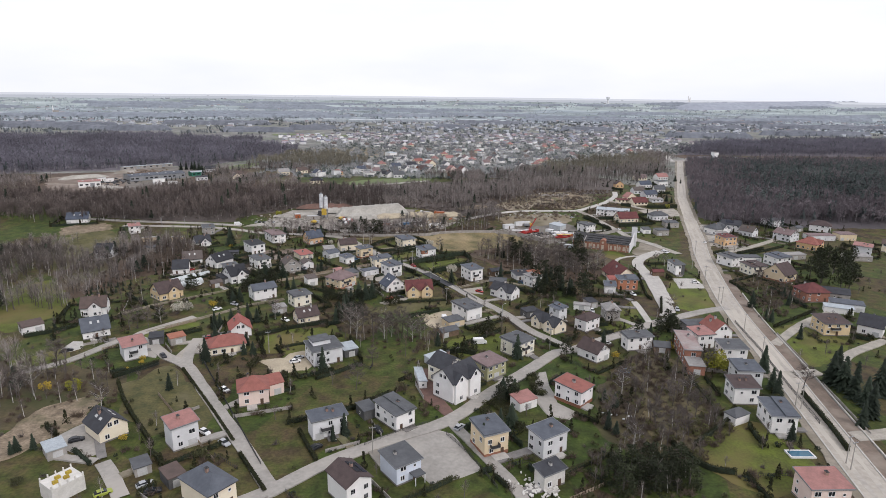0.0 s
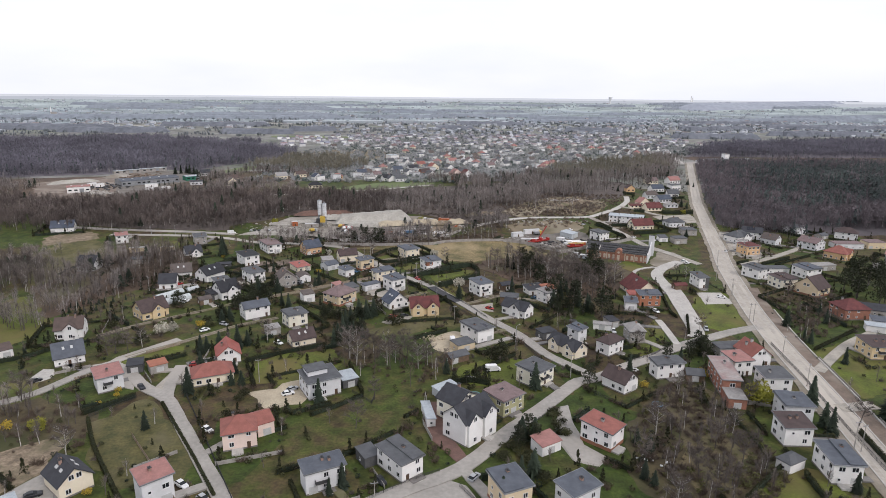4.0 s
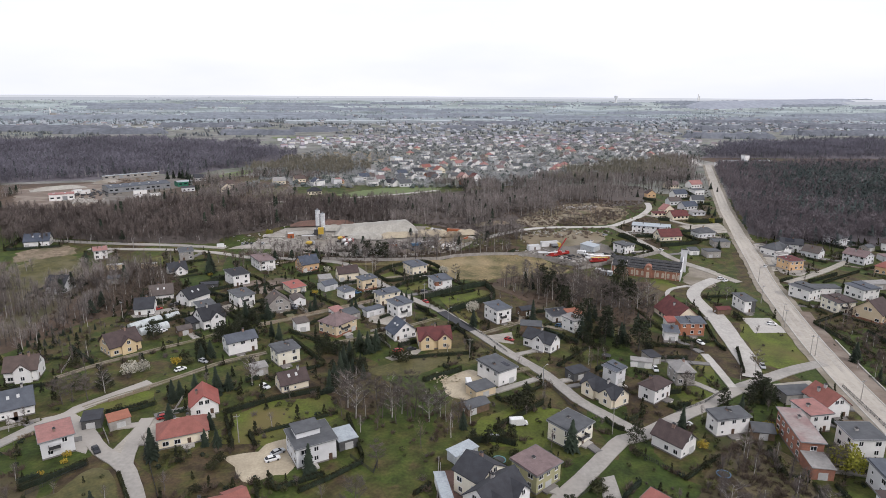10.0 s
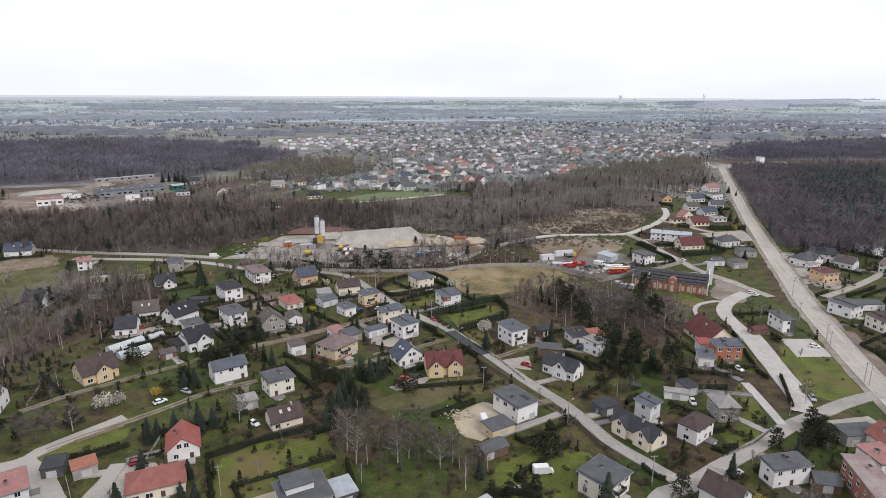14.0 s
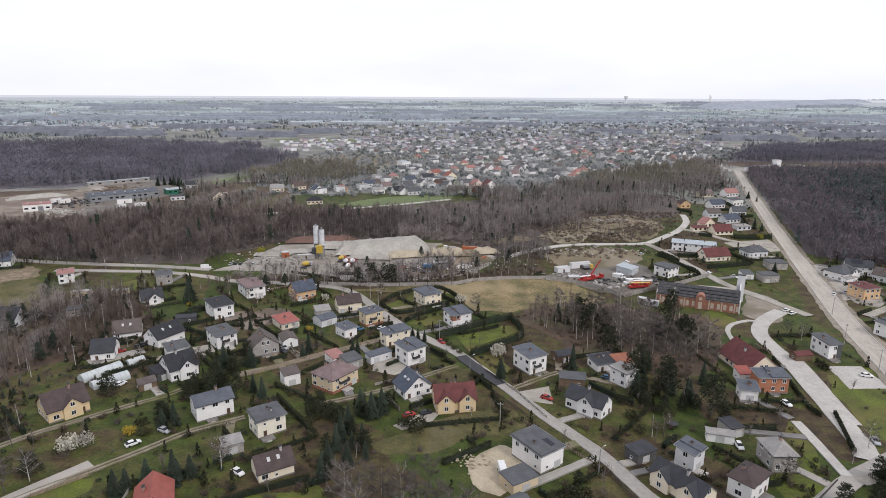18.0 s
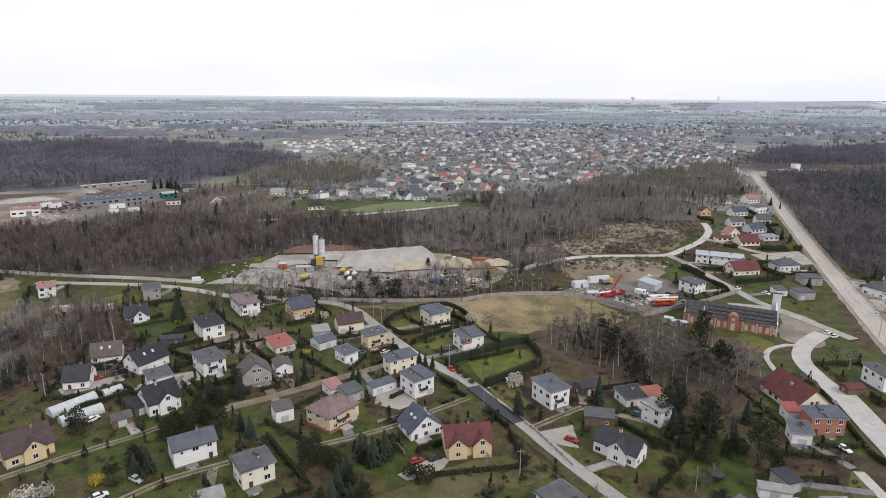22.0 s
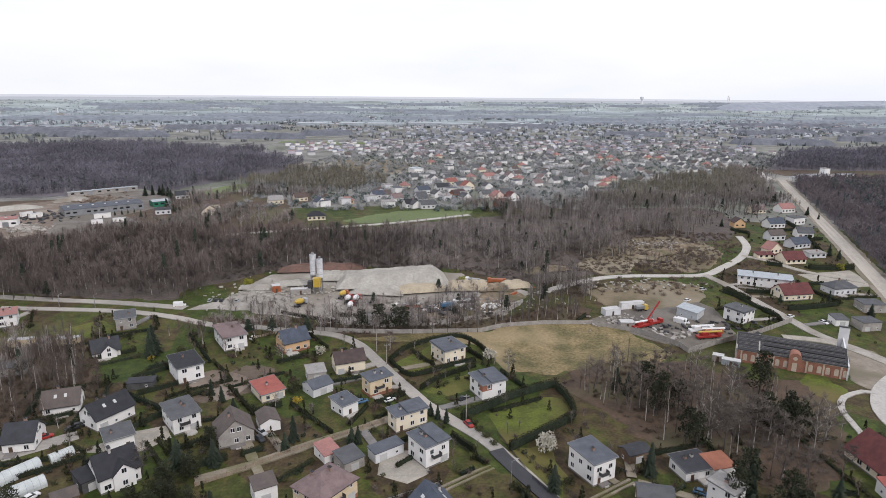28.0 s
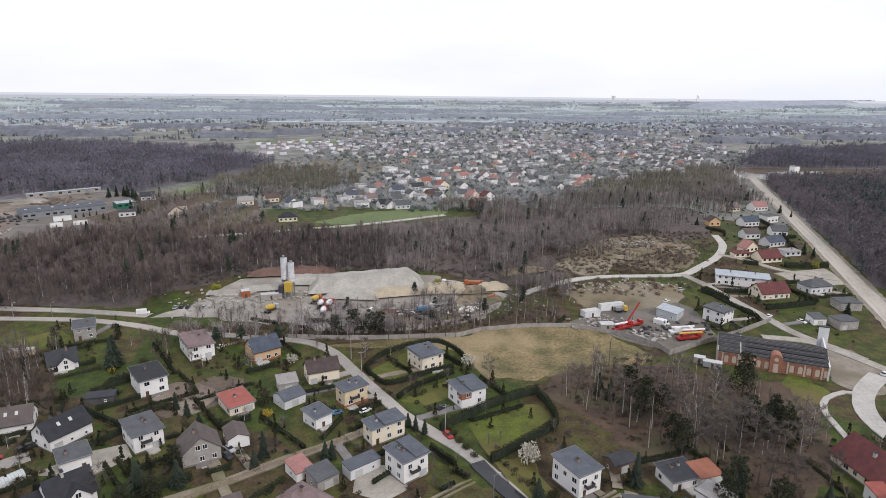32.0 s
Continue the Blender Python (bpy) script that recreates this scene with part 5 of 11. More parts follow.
house(64.9, 245.0, 22.2, 6.8, 5.0, 3.0, "darkw", "dark", "flat", "low", "dark carport with a flat roof")
house(86.4, 228.7, 34.9, 9.4, 6.0, 5.4, "white", "darkbrown", "hip", "", "white two-storey house with a brown hipped roof")
house(100.8, 240.1, -3.1, 6.2, 8.6, 5.4, "concrete", "lightgrey", "hip", "", "old grey rendered house with a pale hipped roof")
house(96.9, 256.4, 12.9, 4.4, 6.0, 3.0, "concrete", "dark", "flat", "low", "small grey concrete garage")
house(91.5, 252.4, -19.5, 7.5, 3.0, 2.5, "white", "lightgrey", "flat", "low", "low white canopy along a yard")
house(127.3, 300.2, 3.6, 12.9, 17.5, 3.0, "cream", "maroon", "gy", "one", "long house with a maroon pitched roof among shrubs")
house(124.4, 282.3, -5.0, 10.0, 6.0, 5.7, "orange", "bluegrey", "flat", "", "orange brick house with a blue-grey flat roof")
house(113.7, 277.1, -15.4, 5.4, 5.6, 4.0, "white", "bluegrey", "mono", "one", "small white house with a blue-grey roof")
house(120.4, 290.3, -2.6, 5.9, 5.0, 3.0, "white", "brightred", "mono", "low", "low link building with a bright red roof")
house(163.8, 309.5, 2.4, 5.3, 9.9, 6.0, "white", "grey", "flat", "black", "white modern cubic building with a black corner")
house(151.1, 305.3, 4.9, 6.6, 4.0, 2.5, "woodw", "maroon", "gx", "low", "small dark garden hut with a red roof")
house(79.5, 199.0, 33.2, 7.4, 9.3, 4.0, "white", "darkbrown", "gy", "one", "long white house with a dark brown pitched roof")
house(108.6, 203.9, -15.2, 6.1, 6.0, 2.5, "woodw", "grey", "gx", "low", "weathered grey wooden garden hut")
house(-169.0, 358.2, -3.4, 9.2, 10.0, 4.0, "greyw", "dark", "gx", "one", "grey house with a dark pitched roof at the wood's edge")
house(-113.7, 322.7, 10.5, 7.9, 9.0, 3.5, "white", "dark", "gx", "one", "white bungalow with a dark pitched roof beside a paved drive")
house(-114.1, 343.8, 18.1, 10.1, 9.0, 3.0, "white", "greybrown", "gx", "sky", "white house with a grey-brown pitched roof and skylights")
house(-96.6, 335.9, 56.1, 12.1, 9.0, 4.0, "white", "black", "gx", "sky", "white house with a black roof and timber veranda")
house(-72.9, 332.4, 37.5, 8.0, 10.9, 5.4, "white", "grey", "flat", "bal", "white cubic house with a grey low roof")
house(-86.8, 321.5, 33.9, 7.2, 7.0, 4.0, "white", "grey", "flat", "one", "white annex with a grey roof and terrace")
house(-80.3, 305.3, 41.0, 9.7, 10.0, 4.5, "white", "black", "gx", "cross", "white house with a black roof and front gable")
house(-86.1, 302.7, 47.9, 4.8, 6.0, 3.0, "darkw", "black", "mono", "low", "dark carport wing with a black roof")
house(-88.1, 295.7, 35.0, 5.6, 5.0, 2.5, "woodw", "greybrown", "gx", "low", "brown wooden garden shed")
house(-106.9, 279.9, 45.0, 11.5, 10.0, 4.0, "yellow", "darkbrown", "gx", "cross", "yellow house with a brown roof, front gable and brick chimney")
house(-60.5, 277.0, 31.1, 11.1, 7.9, 5.4, "white", "bluegrey", "gx", "", "white two-storey house with a grey metal roof")
house(-41.1, 265.8, 33.1, 8.5, 7.3, 5.4, "creamw", "grey", "flat", "", "cream house with a grey flat roof and brick plinth")
house(-35.3, 244.4, 28.1, 9.3, 7.2, 3.2, "cream", "darkbrown", "gx", "sky", "cream bungalow with a dark brown pitched roof")
house(-48.8, 255.5, 25.5, 5.5, 5.0, 3.0, "concrete", "lightgrey", "flat", "low", "old grey concrete outbuilding")
house(15.6, 277.7, 6.5, 12.8, 9.0, 4.0, "yellow", "maroon", "gx", "cross2", "yellow house with a dark red roof and two gables")
house(2.7, 287.2, 25.3, 10.2, 8.5, 3.2, "white", "slate", "gy", "sky", "white house with a slate-blue gable roof")
house(-24.0, 294.4, 50.0, 12.1, 10.2, 5.4, "beige", "mauve", "hip", "bal", "beige bungalow with a broad mauve-brown roof and brick plinth")
house(-39.7, 296.5, 27.6, 5.6, 5.0, 4.0, "white", "greybrown", "mono", "low", "small white outbuilding with a brown roof")
house(2.2, 312.1, 35.2, 8.0, 8.3, 6.4, "white", "bluegrey", "flat", "bal", "white two-storey house with stepped slate-grey roofs")
house(-3.8, 329.8, 30.4, 10.9, 5.3, 5.4, "cream", "bluegrey", "flat", "", "cream house with a slate-grey flat roof")
house(-9.8, 313.7, 34.3, 9.3, 4.2, 3.0, "greyw", "bluegrey", "flat", "low", "grey garage wing along a yard")
house(-19.7, 309.2, 36.2, 6.2, 6.0, 3.0, "concrete", "grey", "mono", "low", "small dark outbuildings beside a yard")
house(-26.2, 313.7, 36.3, 5.0, 6.3, 2.4, "white", "palered", "mono", "low", "white outbuilding with a faded red roof")
house(-14.4, 351.8, 34.1, 8.5, 5.7, 6.0, "beige", "bluegrey", "flat", "bal", "beige cubic house with a blue-grey roof and loggia")
house(-24.1, 339.0, 40.8, 5.8, 6.9, 3.9, "white", "bluegrey", "flat", "one", "small white house with a blue-grey flat roof")
house(-25.9, 369.9, 20.3, 10.8, 7.2, 4.5, "cream", "darkbrown", "gx", "one", "cream house with a dark brown pitched roof")
house(-50.2, 390.8, 33.3, 10.4, 9.3, 4.5, "orangew", "slate", "gx", "one", "orange house with a slate-blue roof and brick plinth")
house(-76.2, 396.2, 31.5, 9.1, 14.6, 5.4, "white", "mauve", "flat", "", "white house with a dark red flat roof")
house(-83.3, 366.2, 34.8, 8.7, 12.2, 5.9, "white", "black", "flat", "", "white two-storey house with a black low roof")
house(-121.4, 386.5, 32.3, 9.2, 9.0, 3.0, "white", "dark", "gx", "cross", "white bungalow with a dark roof and arched window")
house(-126.3, 415.8, 23.8, 7.6, 8.0, 5.4, "concrete", "grey", "mono", "", "bare grey concrete-block house")
house(-51.0, 350.7, 34.6, 7.9, 9.9, 3.0, "cream", "brightred", "mono", "one", "cream house with a bright red roof")
house(-54.8, 324.2, 24.3, 9.9, 9.0, 4.0, "concrete", "greybrown", "gy", "one", "grey house with a steep grey-brown gable roof")
house(-46.5, 330.9, 23.7, 5.9, 8.0, 3.0, "white", "greybrown", "gy", "low", "garage with a grey-brown gable roof")
house(-36.9, 363.2, 17.7, 6.6, 6.0, 3.0, "concrete", "lightgrey", "mono", "low", "grey outbuilding with a pale metal roof")
house(-34.6, 352.9, 40.2, 7.8, 7.0, 3.0, "greyw", "bluegrey", "gx", "low", "grey outbuilding with a blue-grey roof")
house(11.4, 378.1, 30.6, 9.4, 9.9, 5.5, "cream", "bluegrey", "flat", "", "cream cubic house with a blue-grey flat roof and hedged lawn")
house(23.3, 349.6, 24.3, 9.2, 8.5, 5.7, "white", "bluegrey", "flat", "band", "white cubic house with a brown upper corner band")
house(45.8, 303.2, 26.1, 7.5, 9.9, 6.6, "white", "bluegrey", "flat", "bal", "white two-storey house with a blue-grey roof in a hedged garden")
house(59.8, 309.5, 19.7, 7.2, 5.0, 3.0, "woodw", "dark", "gx", "low", "dark wooden hut with a charcoal roof")
house(73.0, 302.4, 14.1, 8.8, 7.0, 3.0, "white", "dark", "mono", "one", "white bungalow with a dark roof")
house(80.2, 302.6, 12.6, 6.8, 6.0, 3.0, "white", "terra", "mono", "low", "low extension with an orange-red roof")
house(75.9, 289.5, 33.4, 5.8, 6.7, 5.5, "white", "lightgrey", "flat", "", "white flat-roofed house at the wood's edge")
house(58.4, 272.1, -45.5, 12.6, 7.0, 4.2, "white", "dark", "gx", "cross", "white house with a slate roof and front gable")
house(58.2, 290.6, -14.2, 8.7, 6.0, 3.0, "woodw", "grey", "gx", "low", "small garage with a grey pitched roof")
house(-95.5, 357.6, 9.2, 8.6, 4.0, 2.5, "darkw", "dark", "flat", "low", "dark carport with a flat roof and pale panel")
house(-178.5, 420.4, 26.4, 7.1, 8.0, 5.4, "white", "palered", "mono", "", "white house with a red roof at the edge of the fields")
house(-233.4, 453.1, 14.6, 14.3, 10.0, 4.0, "white", "slate", "gx", "sky", "new white house with a slate roof on bare ground")
house(-146.5, 370.3, 14.8, 9.6, 6.0, 3.0, "concrete", "grey", "flat", "low", "low concrete ruin among the bare trees")

house(190.5, 219, -5, 10.8, 9.8, 5.4, "yellow", "darkbrown", "mono", "bal", "yellow two-storey house with a dark brown roof")
house(211.5, 261.5, -1, 12, 10.8, 5.2, "brick", "maroon", "hip", "", "red brick house with a dark red hipped roof")
house(226, 264.5, -28, 13, 9, 2.8, "concrete", "dark", "gx", "low", "low outbuilding with a dark felt roof")
house(219, 246.5, -29, 14, 7, 3.4, "greyw", "bluegrey", "flat", "low", "low building with a slate-grey flat roof")
house(212, 242.5, -29, 12, 5, 2.7, "white", "palemetal", "flat", "low", "pale metal carport in front of a low building")
house(216.5, 294.5, 27, 11.5, 12, 4.6, "beige", "darkbrown", "gx", "bal", "beige house with a broad dark brown roof and brick base")
house(204.5, 325, 23, 9.6, 10.4, 5.5, "white", "grey", "flat", "", "white cubic house with a light grey roof")
house(221, 332.5, -3, 13, 6.5, 3.0, "white", "grey", "flat", "low", "long low white garage block")
house(208, 306, 8, 9.8, 9.8, 5.4, "creamw", "darkbrown", "flat", "bal", "cream two-storey house with a dark flat roof")
house(233.5, 323.5, 14, 10.6, 10.2, 5.6, "white", "bluegrey", "flat", "", "white two-storey house with a slate-coloured flat roof")
house(253, 337.5, 6, 14, 6, 3.0, "concrete", "lightgrey", "flat", "low", "low grey rendered garage block along a lane")
house(230, 375.5, 10, 9.8, 9.6, 5.8, "peach", "maroon", "flat", "", "peach-coloured two-storey house with a brown roof")
house(243, 408, 22, 15, 11, 4.6, "white", "grey", "hip", "cross", "large white house with a grey hipped roof and gables")
house(258.5, 416, -30, 13, 11, 5.4, "white", "dark", "gx", "solar", "wing of a large house with solar panels on its dark roof")
house(240.5, 399, 22, 9, 3.2, 3.0, "white", "lightgrey", "mono", "low", "white glazed porch along a large house")
house(262, 400, 30, 8, 10, 4.2, "greyw", "greybrown", "gy", "one", "grey house with a weathered pitched roof and pale gable")
house(301, 430, 22, 11.5, 11.5, 5.4, "greyw", "grey", "mono", "", "grey two-storey house with a grey roof and a cream wing")
house(281, 387, 26, 11, 12.5, 5.4, "greyw", "mauve", "gy", "", "grey two-storey house with a mauve pitched roof")
house(281, 361.5, 33, 11.5, 12.5, 4.6, "peach", "red", "hip", "cross", "peach-coloured house with a red hipped roof and front gable")
house(327, 412, -38, 14, 9.5, 5.4, "white", "darkbrown", "hip", "", "white house with a dark brown hipped roof at the forest edge")
house(307, 388, -4, 19, 8, 3.6, "greyw", "mauve", "flat", "low", "long low flat-roofed workshop with a brownish roof")
house(326, 388, -4, 12, 9, 4.4, "beige", "mauve", "flat", "low", "beige flat-roofed workshop beside a longer one")
house(307, 347, -42, 10, 9, 5.6, "greyw", "palered", "flat", "", "grey house with a faded red roof at the forest edge")
house(292, 333, -10, 15, 8, 3.0, "concrete", "lightgrey", "flat", "low", "low outbuilding with a pale flat roof")
house(331, 352, -42, 10, 9, 5.6, "cream", "brown", "gx", "", "cream house with a brown roof before the forest")
house(322, 322, -35, 11, 9, 4.4, "greyw", "dark", "gx", "one", "grey house with a dark pitched roof before the forest")
house(262, 424, 12, 7, 6, 2.8, "concrete", "grey", "flat", "low", "small grey shed at the forest edge")
house(309, 413, 20, 7, 6, 2.8, "concrete", "grey", "gx", "low", "small grey garden shed at the forest edge")


# trees
ROAD_A = np.array(ROADS)


def road_gap(x, y):
    return float((np.hypot(ROAD_A[:, 0] - x, ROAD_A[:, 1] - y) - ROAD_A[:, 2]).min())


def off_road(line, gap=0.4):
    """The longest stretch of a line that keeps off the roads."""
    best, run = [], []
    for p in line:
        if road_gap(p.x, p.y) > gap:
            run.append(p)
            if len(run) > len(best):
                best = list(run)
        else:
            run = []
    return best if len(best) > 2 else line


def branch_arrays(seed, H, limbs=9, subs=3, twigs=150, spread=0.30, r0=0.16, twig_len=(0.9, 1.9), tw=0.035):
    """Trunk with limbs, and fine twigs, as two lists of vertices and faces."""
    rnd = random.Random(seed)
    V, F, TV, TF = [], [], [], []

    def seg(p, q, ra, rb, n=4):
        d = (q - p).normalized()
        a = d.orthogonal().normalized()
        b = d.cross(a)
        k = len(V)
        for c, r in ((p, ra), (q, rb)):
            for i in range(n):
                g = 2 * math.pi * i / n
                V.append(tuple(c + a * (r * math.cos(g)) + b * (r * math.sin(g))))
        for i in range(n):
            F.append((k + i, k + (i + 1) % n, k + n + (i + 1) % n, k + n + i))

    tips = []
    lean = Vector((rnd.uniform(-0.04, 0.04), rnd.uniform(-0.04, 0.04), 0))
    pts = [Vector((0, 0, -0.2)), Vector((0, 0, H * 0.28)) + lean * H, Vector((0, 0, H * 0.6)) + lean * 2 * H, Vector((0, 0, H * 0.97)) + lean * 2.4 * H]
    rs = [r0 * 1.2, r0, r0 * 0.6, 0.02]
    for i in range(3):
        seg(pts[i], pts[i + 1], rs[i], rs[i + 1], 6)
    for i in range(limbs):
        t = 0.25 + 0.68 * (i + rnd.random()) / limbs
        z = t * H
        base = Vector((0, 0, z)) + lean * (2.2 * z)
        a = i * 2.4 + rnd.uniform(-0.5, 0.5)
        L = H * spread * (1.25 - t * 0.75) * rnd.uniform(0.75, 1.2)
        tip = base + Vector((math.cos(a) * L, math.sin(a) * L, L * rnd.uniform(0.55, 1.0)))
        seg(base, tip, r0 * 0.42 * (1.2 - t), 0.018, 3)
        tips.append((base, tip))
        for j in range(subs):
            u = rnd.uniform(0.35, 0.9)
            b2 = base.lerp(tip, u)
            a2 = a + rnd.uniform(-1.3, 1.3)
            L2 = L * rnd.uniform(0.35, 0.6)
            t2 = b2 + Vector((math.cos(a2) * L2, math.sin(a2) * L2, L2 * rnd.uniform(0.4, 1.1)))
            seg(b2, t2, 0.035, 0.012, 3)
            tips.append((b2, t2))
    for i in range(twigs):
        b, t = rnd.choice(tips)
        p = b.lerp(t, rnd.uniform(0.25, 1.0))
        d = Vector((rnd.gauss(0, 1), rnd.gauss(0, 1), rnd.uniform(0.0, 1.5))).normalized() * rnd.uniform(*twig_len)
        s = d.cross(Vector((rnd.gauss(0, 1), rnd.gauss(0, 1), 0.3))).normalized() * tw
        k = len(TV)
        TV.extend((tuple(p - s), tuple(p + s), tuple(p + d)))
        TF.append((k, k + 1, k + 2))
    return V, F, TV, TF


BARE = []
for i in range(6):
    V, F, TV, TF = branch_arrays(40 + i, 10.0, 11 + i % 3, 5, 650, 0.30 + 0.03 * (i % 3), 0.15, tw=0.045)
    birch = i in (1, 4)
    BARE.append((from_arrays("trunk", V, F, M_BIRCH if birch else M_BARK), from_arrays("crown", TV, TF, M_TWIG), birch))


def tree(x, y, h, which=None, crown=None, label=None):
    rnd = random.Random(int(x * 31 + y * 17))
    k = rnd.randrange(6) if which is None else which
    t, c, birch = BARE[k]
    s = h / 10 * rnd.uniform(0.9, 1.12)
    ob = thing("tree", x, y, 0, rnd.uniform(0, 360), label or ("bare pale-barked birch with fine twigs" if birch else "bare leafless tree with grey-brown twigs"), "tree")
    part("trunk", t, None, ob, m=Matrix.Diagonal((s, s, s, 1)))
    part("crown", c, None, ob, m=Matrix.Diagonal((s, s, s, 1)))
    return ob


def conifer_arrays(seed, H=10.0, R=2.3, tiers=13, per=16):
    """Drooping needle blades in uneven tiers."""
    rnd = random.Random(seed)
    V, F = [], []
    for i in range(tiers):
        t = i / tiers
        z = H * (0.08 + 0.9 * t)
        r = R * (1 - t) ** 0.85 * rnd.uniform(0.85, 1.1) + 0.15
        for j in range(per):
            a = 2 * math.pi * (j + rnd.random()) / per
            L = r * rnd.uniform(0.65, 1.15)
            wv = 0.28 + 0.28 * r / R
            c, s = math.cos(a), math.sin(a)
            zz = z + rnd.uniform(-0.3, 0.3)
            k = len(V)
            V.extend(((0, 0, zz + 0.35), (c * L * 0.6 - s * wv, s * L * 0.6 + c * wv, zz - 0.05), (c * L, s * L, zz - L * 0.28), (c * L * 0.6 + s * wv, s * L * 0.6 - c * wv, zz - 0.05)))
            F.extend(((k, k + 1, k + 2), (k, k + 2, k + 3)))
    return V, F


CONI = []
for i in range(4):
    V, F = conifer_arrays(70 + i, 10, 2.0 + 0.35 * i)
    bm = bmesh.new()
    tube(bm, 0, 0, -0.2, 9.0, 0.16, 0.04, 6)
    CONI.append((to_mesh("trunk", bm, M_BARK), from_arrays("crown", V, F, M_NEEDLE)))


def conifer(x, y, h):
    rnd = random.Random(int(x * 31 + y * 17))
    t, c = CONI[rnd.randrange(4)]
    s = h / 10 * rnd.uniform(0.92, 1.1)
    ob = thing("conifer", x, y, 0, rnd.uniform(0, 360), "dark green spruce with drooping needle branches", "tree")
    part("trunk", t, None, ob, m=Matrix.Diagonal((s, s, s, 1)))
    part("crown", c, None, ob, m=Matrix.Diagonal((s * 1.1, s * 1.1, s, 1)))
    return ob


def leaf_clump(V, F, rnd, cx, cy, cz, rx, ry, rz, n, size):
    """Small leaf blades spread through an ellipsoid, denser at its skin."""
    for _ in range(n):
        d = Vector((rnd.gauss(0, 1), rnd.gauss(0, 1), rnd.gauss(0, 1))).normalized() * rnd.uniform(0.6, 1.0)
        p = Vector((cx + d.x * rx, cy + d.y * ry, cz + d.z * rz))
        a = Vector((rnd.gauss(0, 1), rnd.gauss(0, 1), rnd.gauss(0, 1))).normalized() * size * rnd.uniform(0.6, 1.3)
        b = a.cross(Vector((rnd.gauss(0, 1), rnd.gauss(0, 1), rnd.gauss(0, 1)))).normalized() * size * rnd.uniform(0.4, 0.9)
        k = len(V)
        V.extend((tuple(p - a), tuple(p + b), tuple(p + a), tuple(p - b)))
        F.append((k, k + 1, k + 2, k + 3))


def hedge(h, pts, material=None, label="clipped dark green thuja hedge"):
    """A row of narrow conical shrubs grown together."""
    line = off_road(strip_points(pts, 0.9))
    PLACED.extend((p.x, p.y) for p in line)
    rnd = random.Random(int(pts[0][0] * 7 + pts[0][1] * 3))
    x0, y0 = pts[0]
    V, F = [], []
    for p in line:
        hh = h * rnd.uniform(0.94, 1.05)
        r = 0.60 + 0.05 * h
        for k in range(4):
            t = k / 4
            leaf_clump(V, F, rnd, p.x - x0, p.y - y0, hh * (t + 0.12), r * (1 - 0.3 * t), r * (1 - 0.3 * t), hh * 0.17, 40, 0.165)
    ob = thing("hedge", x0, y0, 0, 0, label, "hedge")
    part("foliage", from_arrays("foliage", V, F, material or M_THUJA), None, ob)
    bm = bmesh.new()
    ribbon(bm, [Vector((p.x - x0, p.y - y0)) for p in line], 0, 0.7, -0.05, h * 0.74, 0.08)
    part("inner_growth", bm, M_NEEDLE, ob)
    return ob


PINES = []
for i in range(5):
    rnd = random.Random(90 + i)
    V, F = [], []
    n = 16 + 3 * i
    for k in range(n):
        t = k / n
        a, q = k * 2.4 + rnd.uniform(-0.4, 0.4), (0.35 + 0.65 * rnd.random()) * (2.9 - 1.9 * t ** 1.6)
        r = rnd.uniform(0.9, 1.5) * (1.15 - 0.45 * t)
        leaf_clump(V, F, rnd, q * math.cos(a), q * math.sin(a), 3.0 + 6.6 * t - (2.2 if i > 2 else 0) * (1 - t), r, r, r * 0.6, 62, 0.23)
    bm = bmesh.new()
    tube(bm, 0, 0, -0.2, 9.2, 0.2, 0.05, 6)
    for k in range(8):
        z, a = 3 + 0.7 * k, k * 2.4
        rod(bm, (0, 0, z), (1.9 * math.cos(a), 1.9 * math.sin(a), z + 0.7), 0.06, 4)
    PINES.append((to_mesh("trunk", bm, M_BARK), from_arrays("crown", V, F, M_PINE)))


def pine(x, y, h):
    """Tall pines stand on bare trunks; low ones are bushy to the ground."""
    rnd = random.Random(int(x * 31 + y * 17))
    t, c = PINES[rnd.randrange(3) if h > 9 else 3 + rnd.randrange(2)]
    s = h / 10 * rnd.uniform(0.92, 1.1)
    w = s * (1.0 if h > 9 else 1.25) * rnd.uniform(0.85, 1.15)
    ob = thing("pine_tree", x, y, 0, rnd.uniform(0, 360), "dark pine with a clumped uneven crown" if h > 9 else "broad bushy dark green pine", "tree")
    m = Matrix.Diagonal((w, w, s, 1))
    part("trunk", t, None, ob, m=m)
    part("crown", c, None, ob, m=m)
    return ob


BUSHES = {}
for key, m in (("green", M_BUSH), ("yellow", M_YELLOWB), ("white", M_WHITEB), ("dark", M_THUJA), ("willow", M_WILLOW)):
    rnd = random.Random(len(key))
    V, F = [], []
    for i in range(9):
        a = i * 2.4
        leaf_clump(V, F, rnd, 0.45 * math.cos(a), 0.45 * math.sin(a), 0.45 + 0.06 * i, 0.45, 0.45, 0.36, 42 if key != "willow" else 120, 0.10 if key != "willow" else 0.075)
    bm = bmesh.new()
    for i in range(5):
        rod(bm, (0, 0, -0.05), (0.4 * math.cos(i * 1.3), 0.4 * math.sin(i * 1.3), 0.7), 0.025, 4)
    BUSHES[key] = from_arrays("foliage", V, F, m), to_mesh("stem", bm, M_BARK)
BUSH_LABEL = {"green": "rounded green garden shrub", "yellow": "forsythia shrub in yellow bloom", "white": "fruit tree in white blossom", "dark": "rounded dark evergreen garden shrub", "willow": "round tree in fresh yellow-green leaf"}


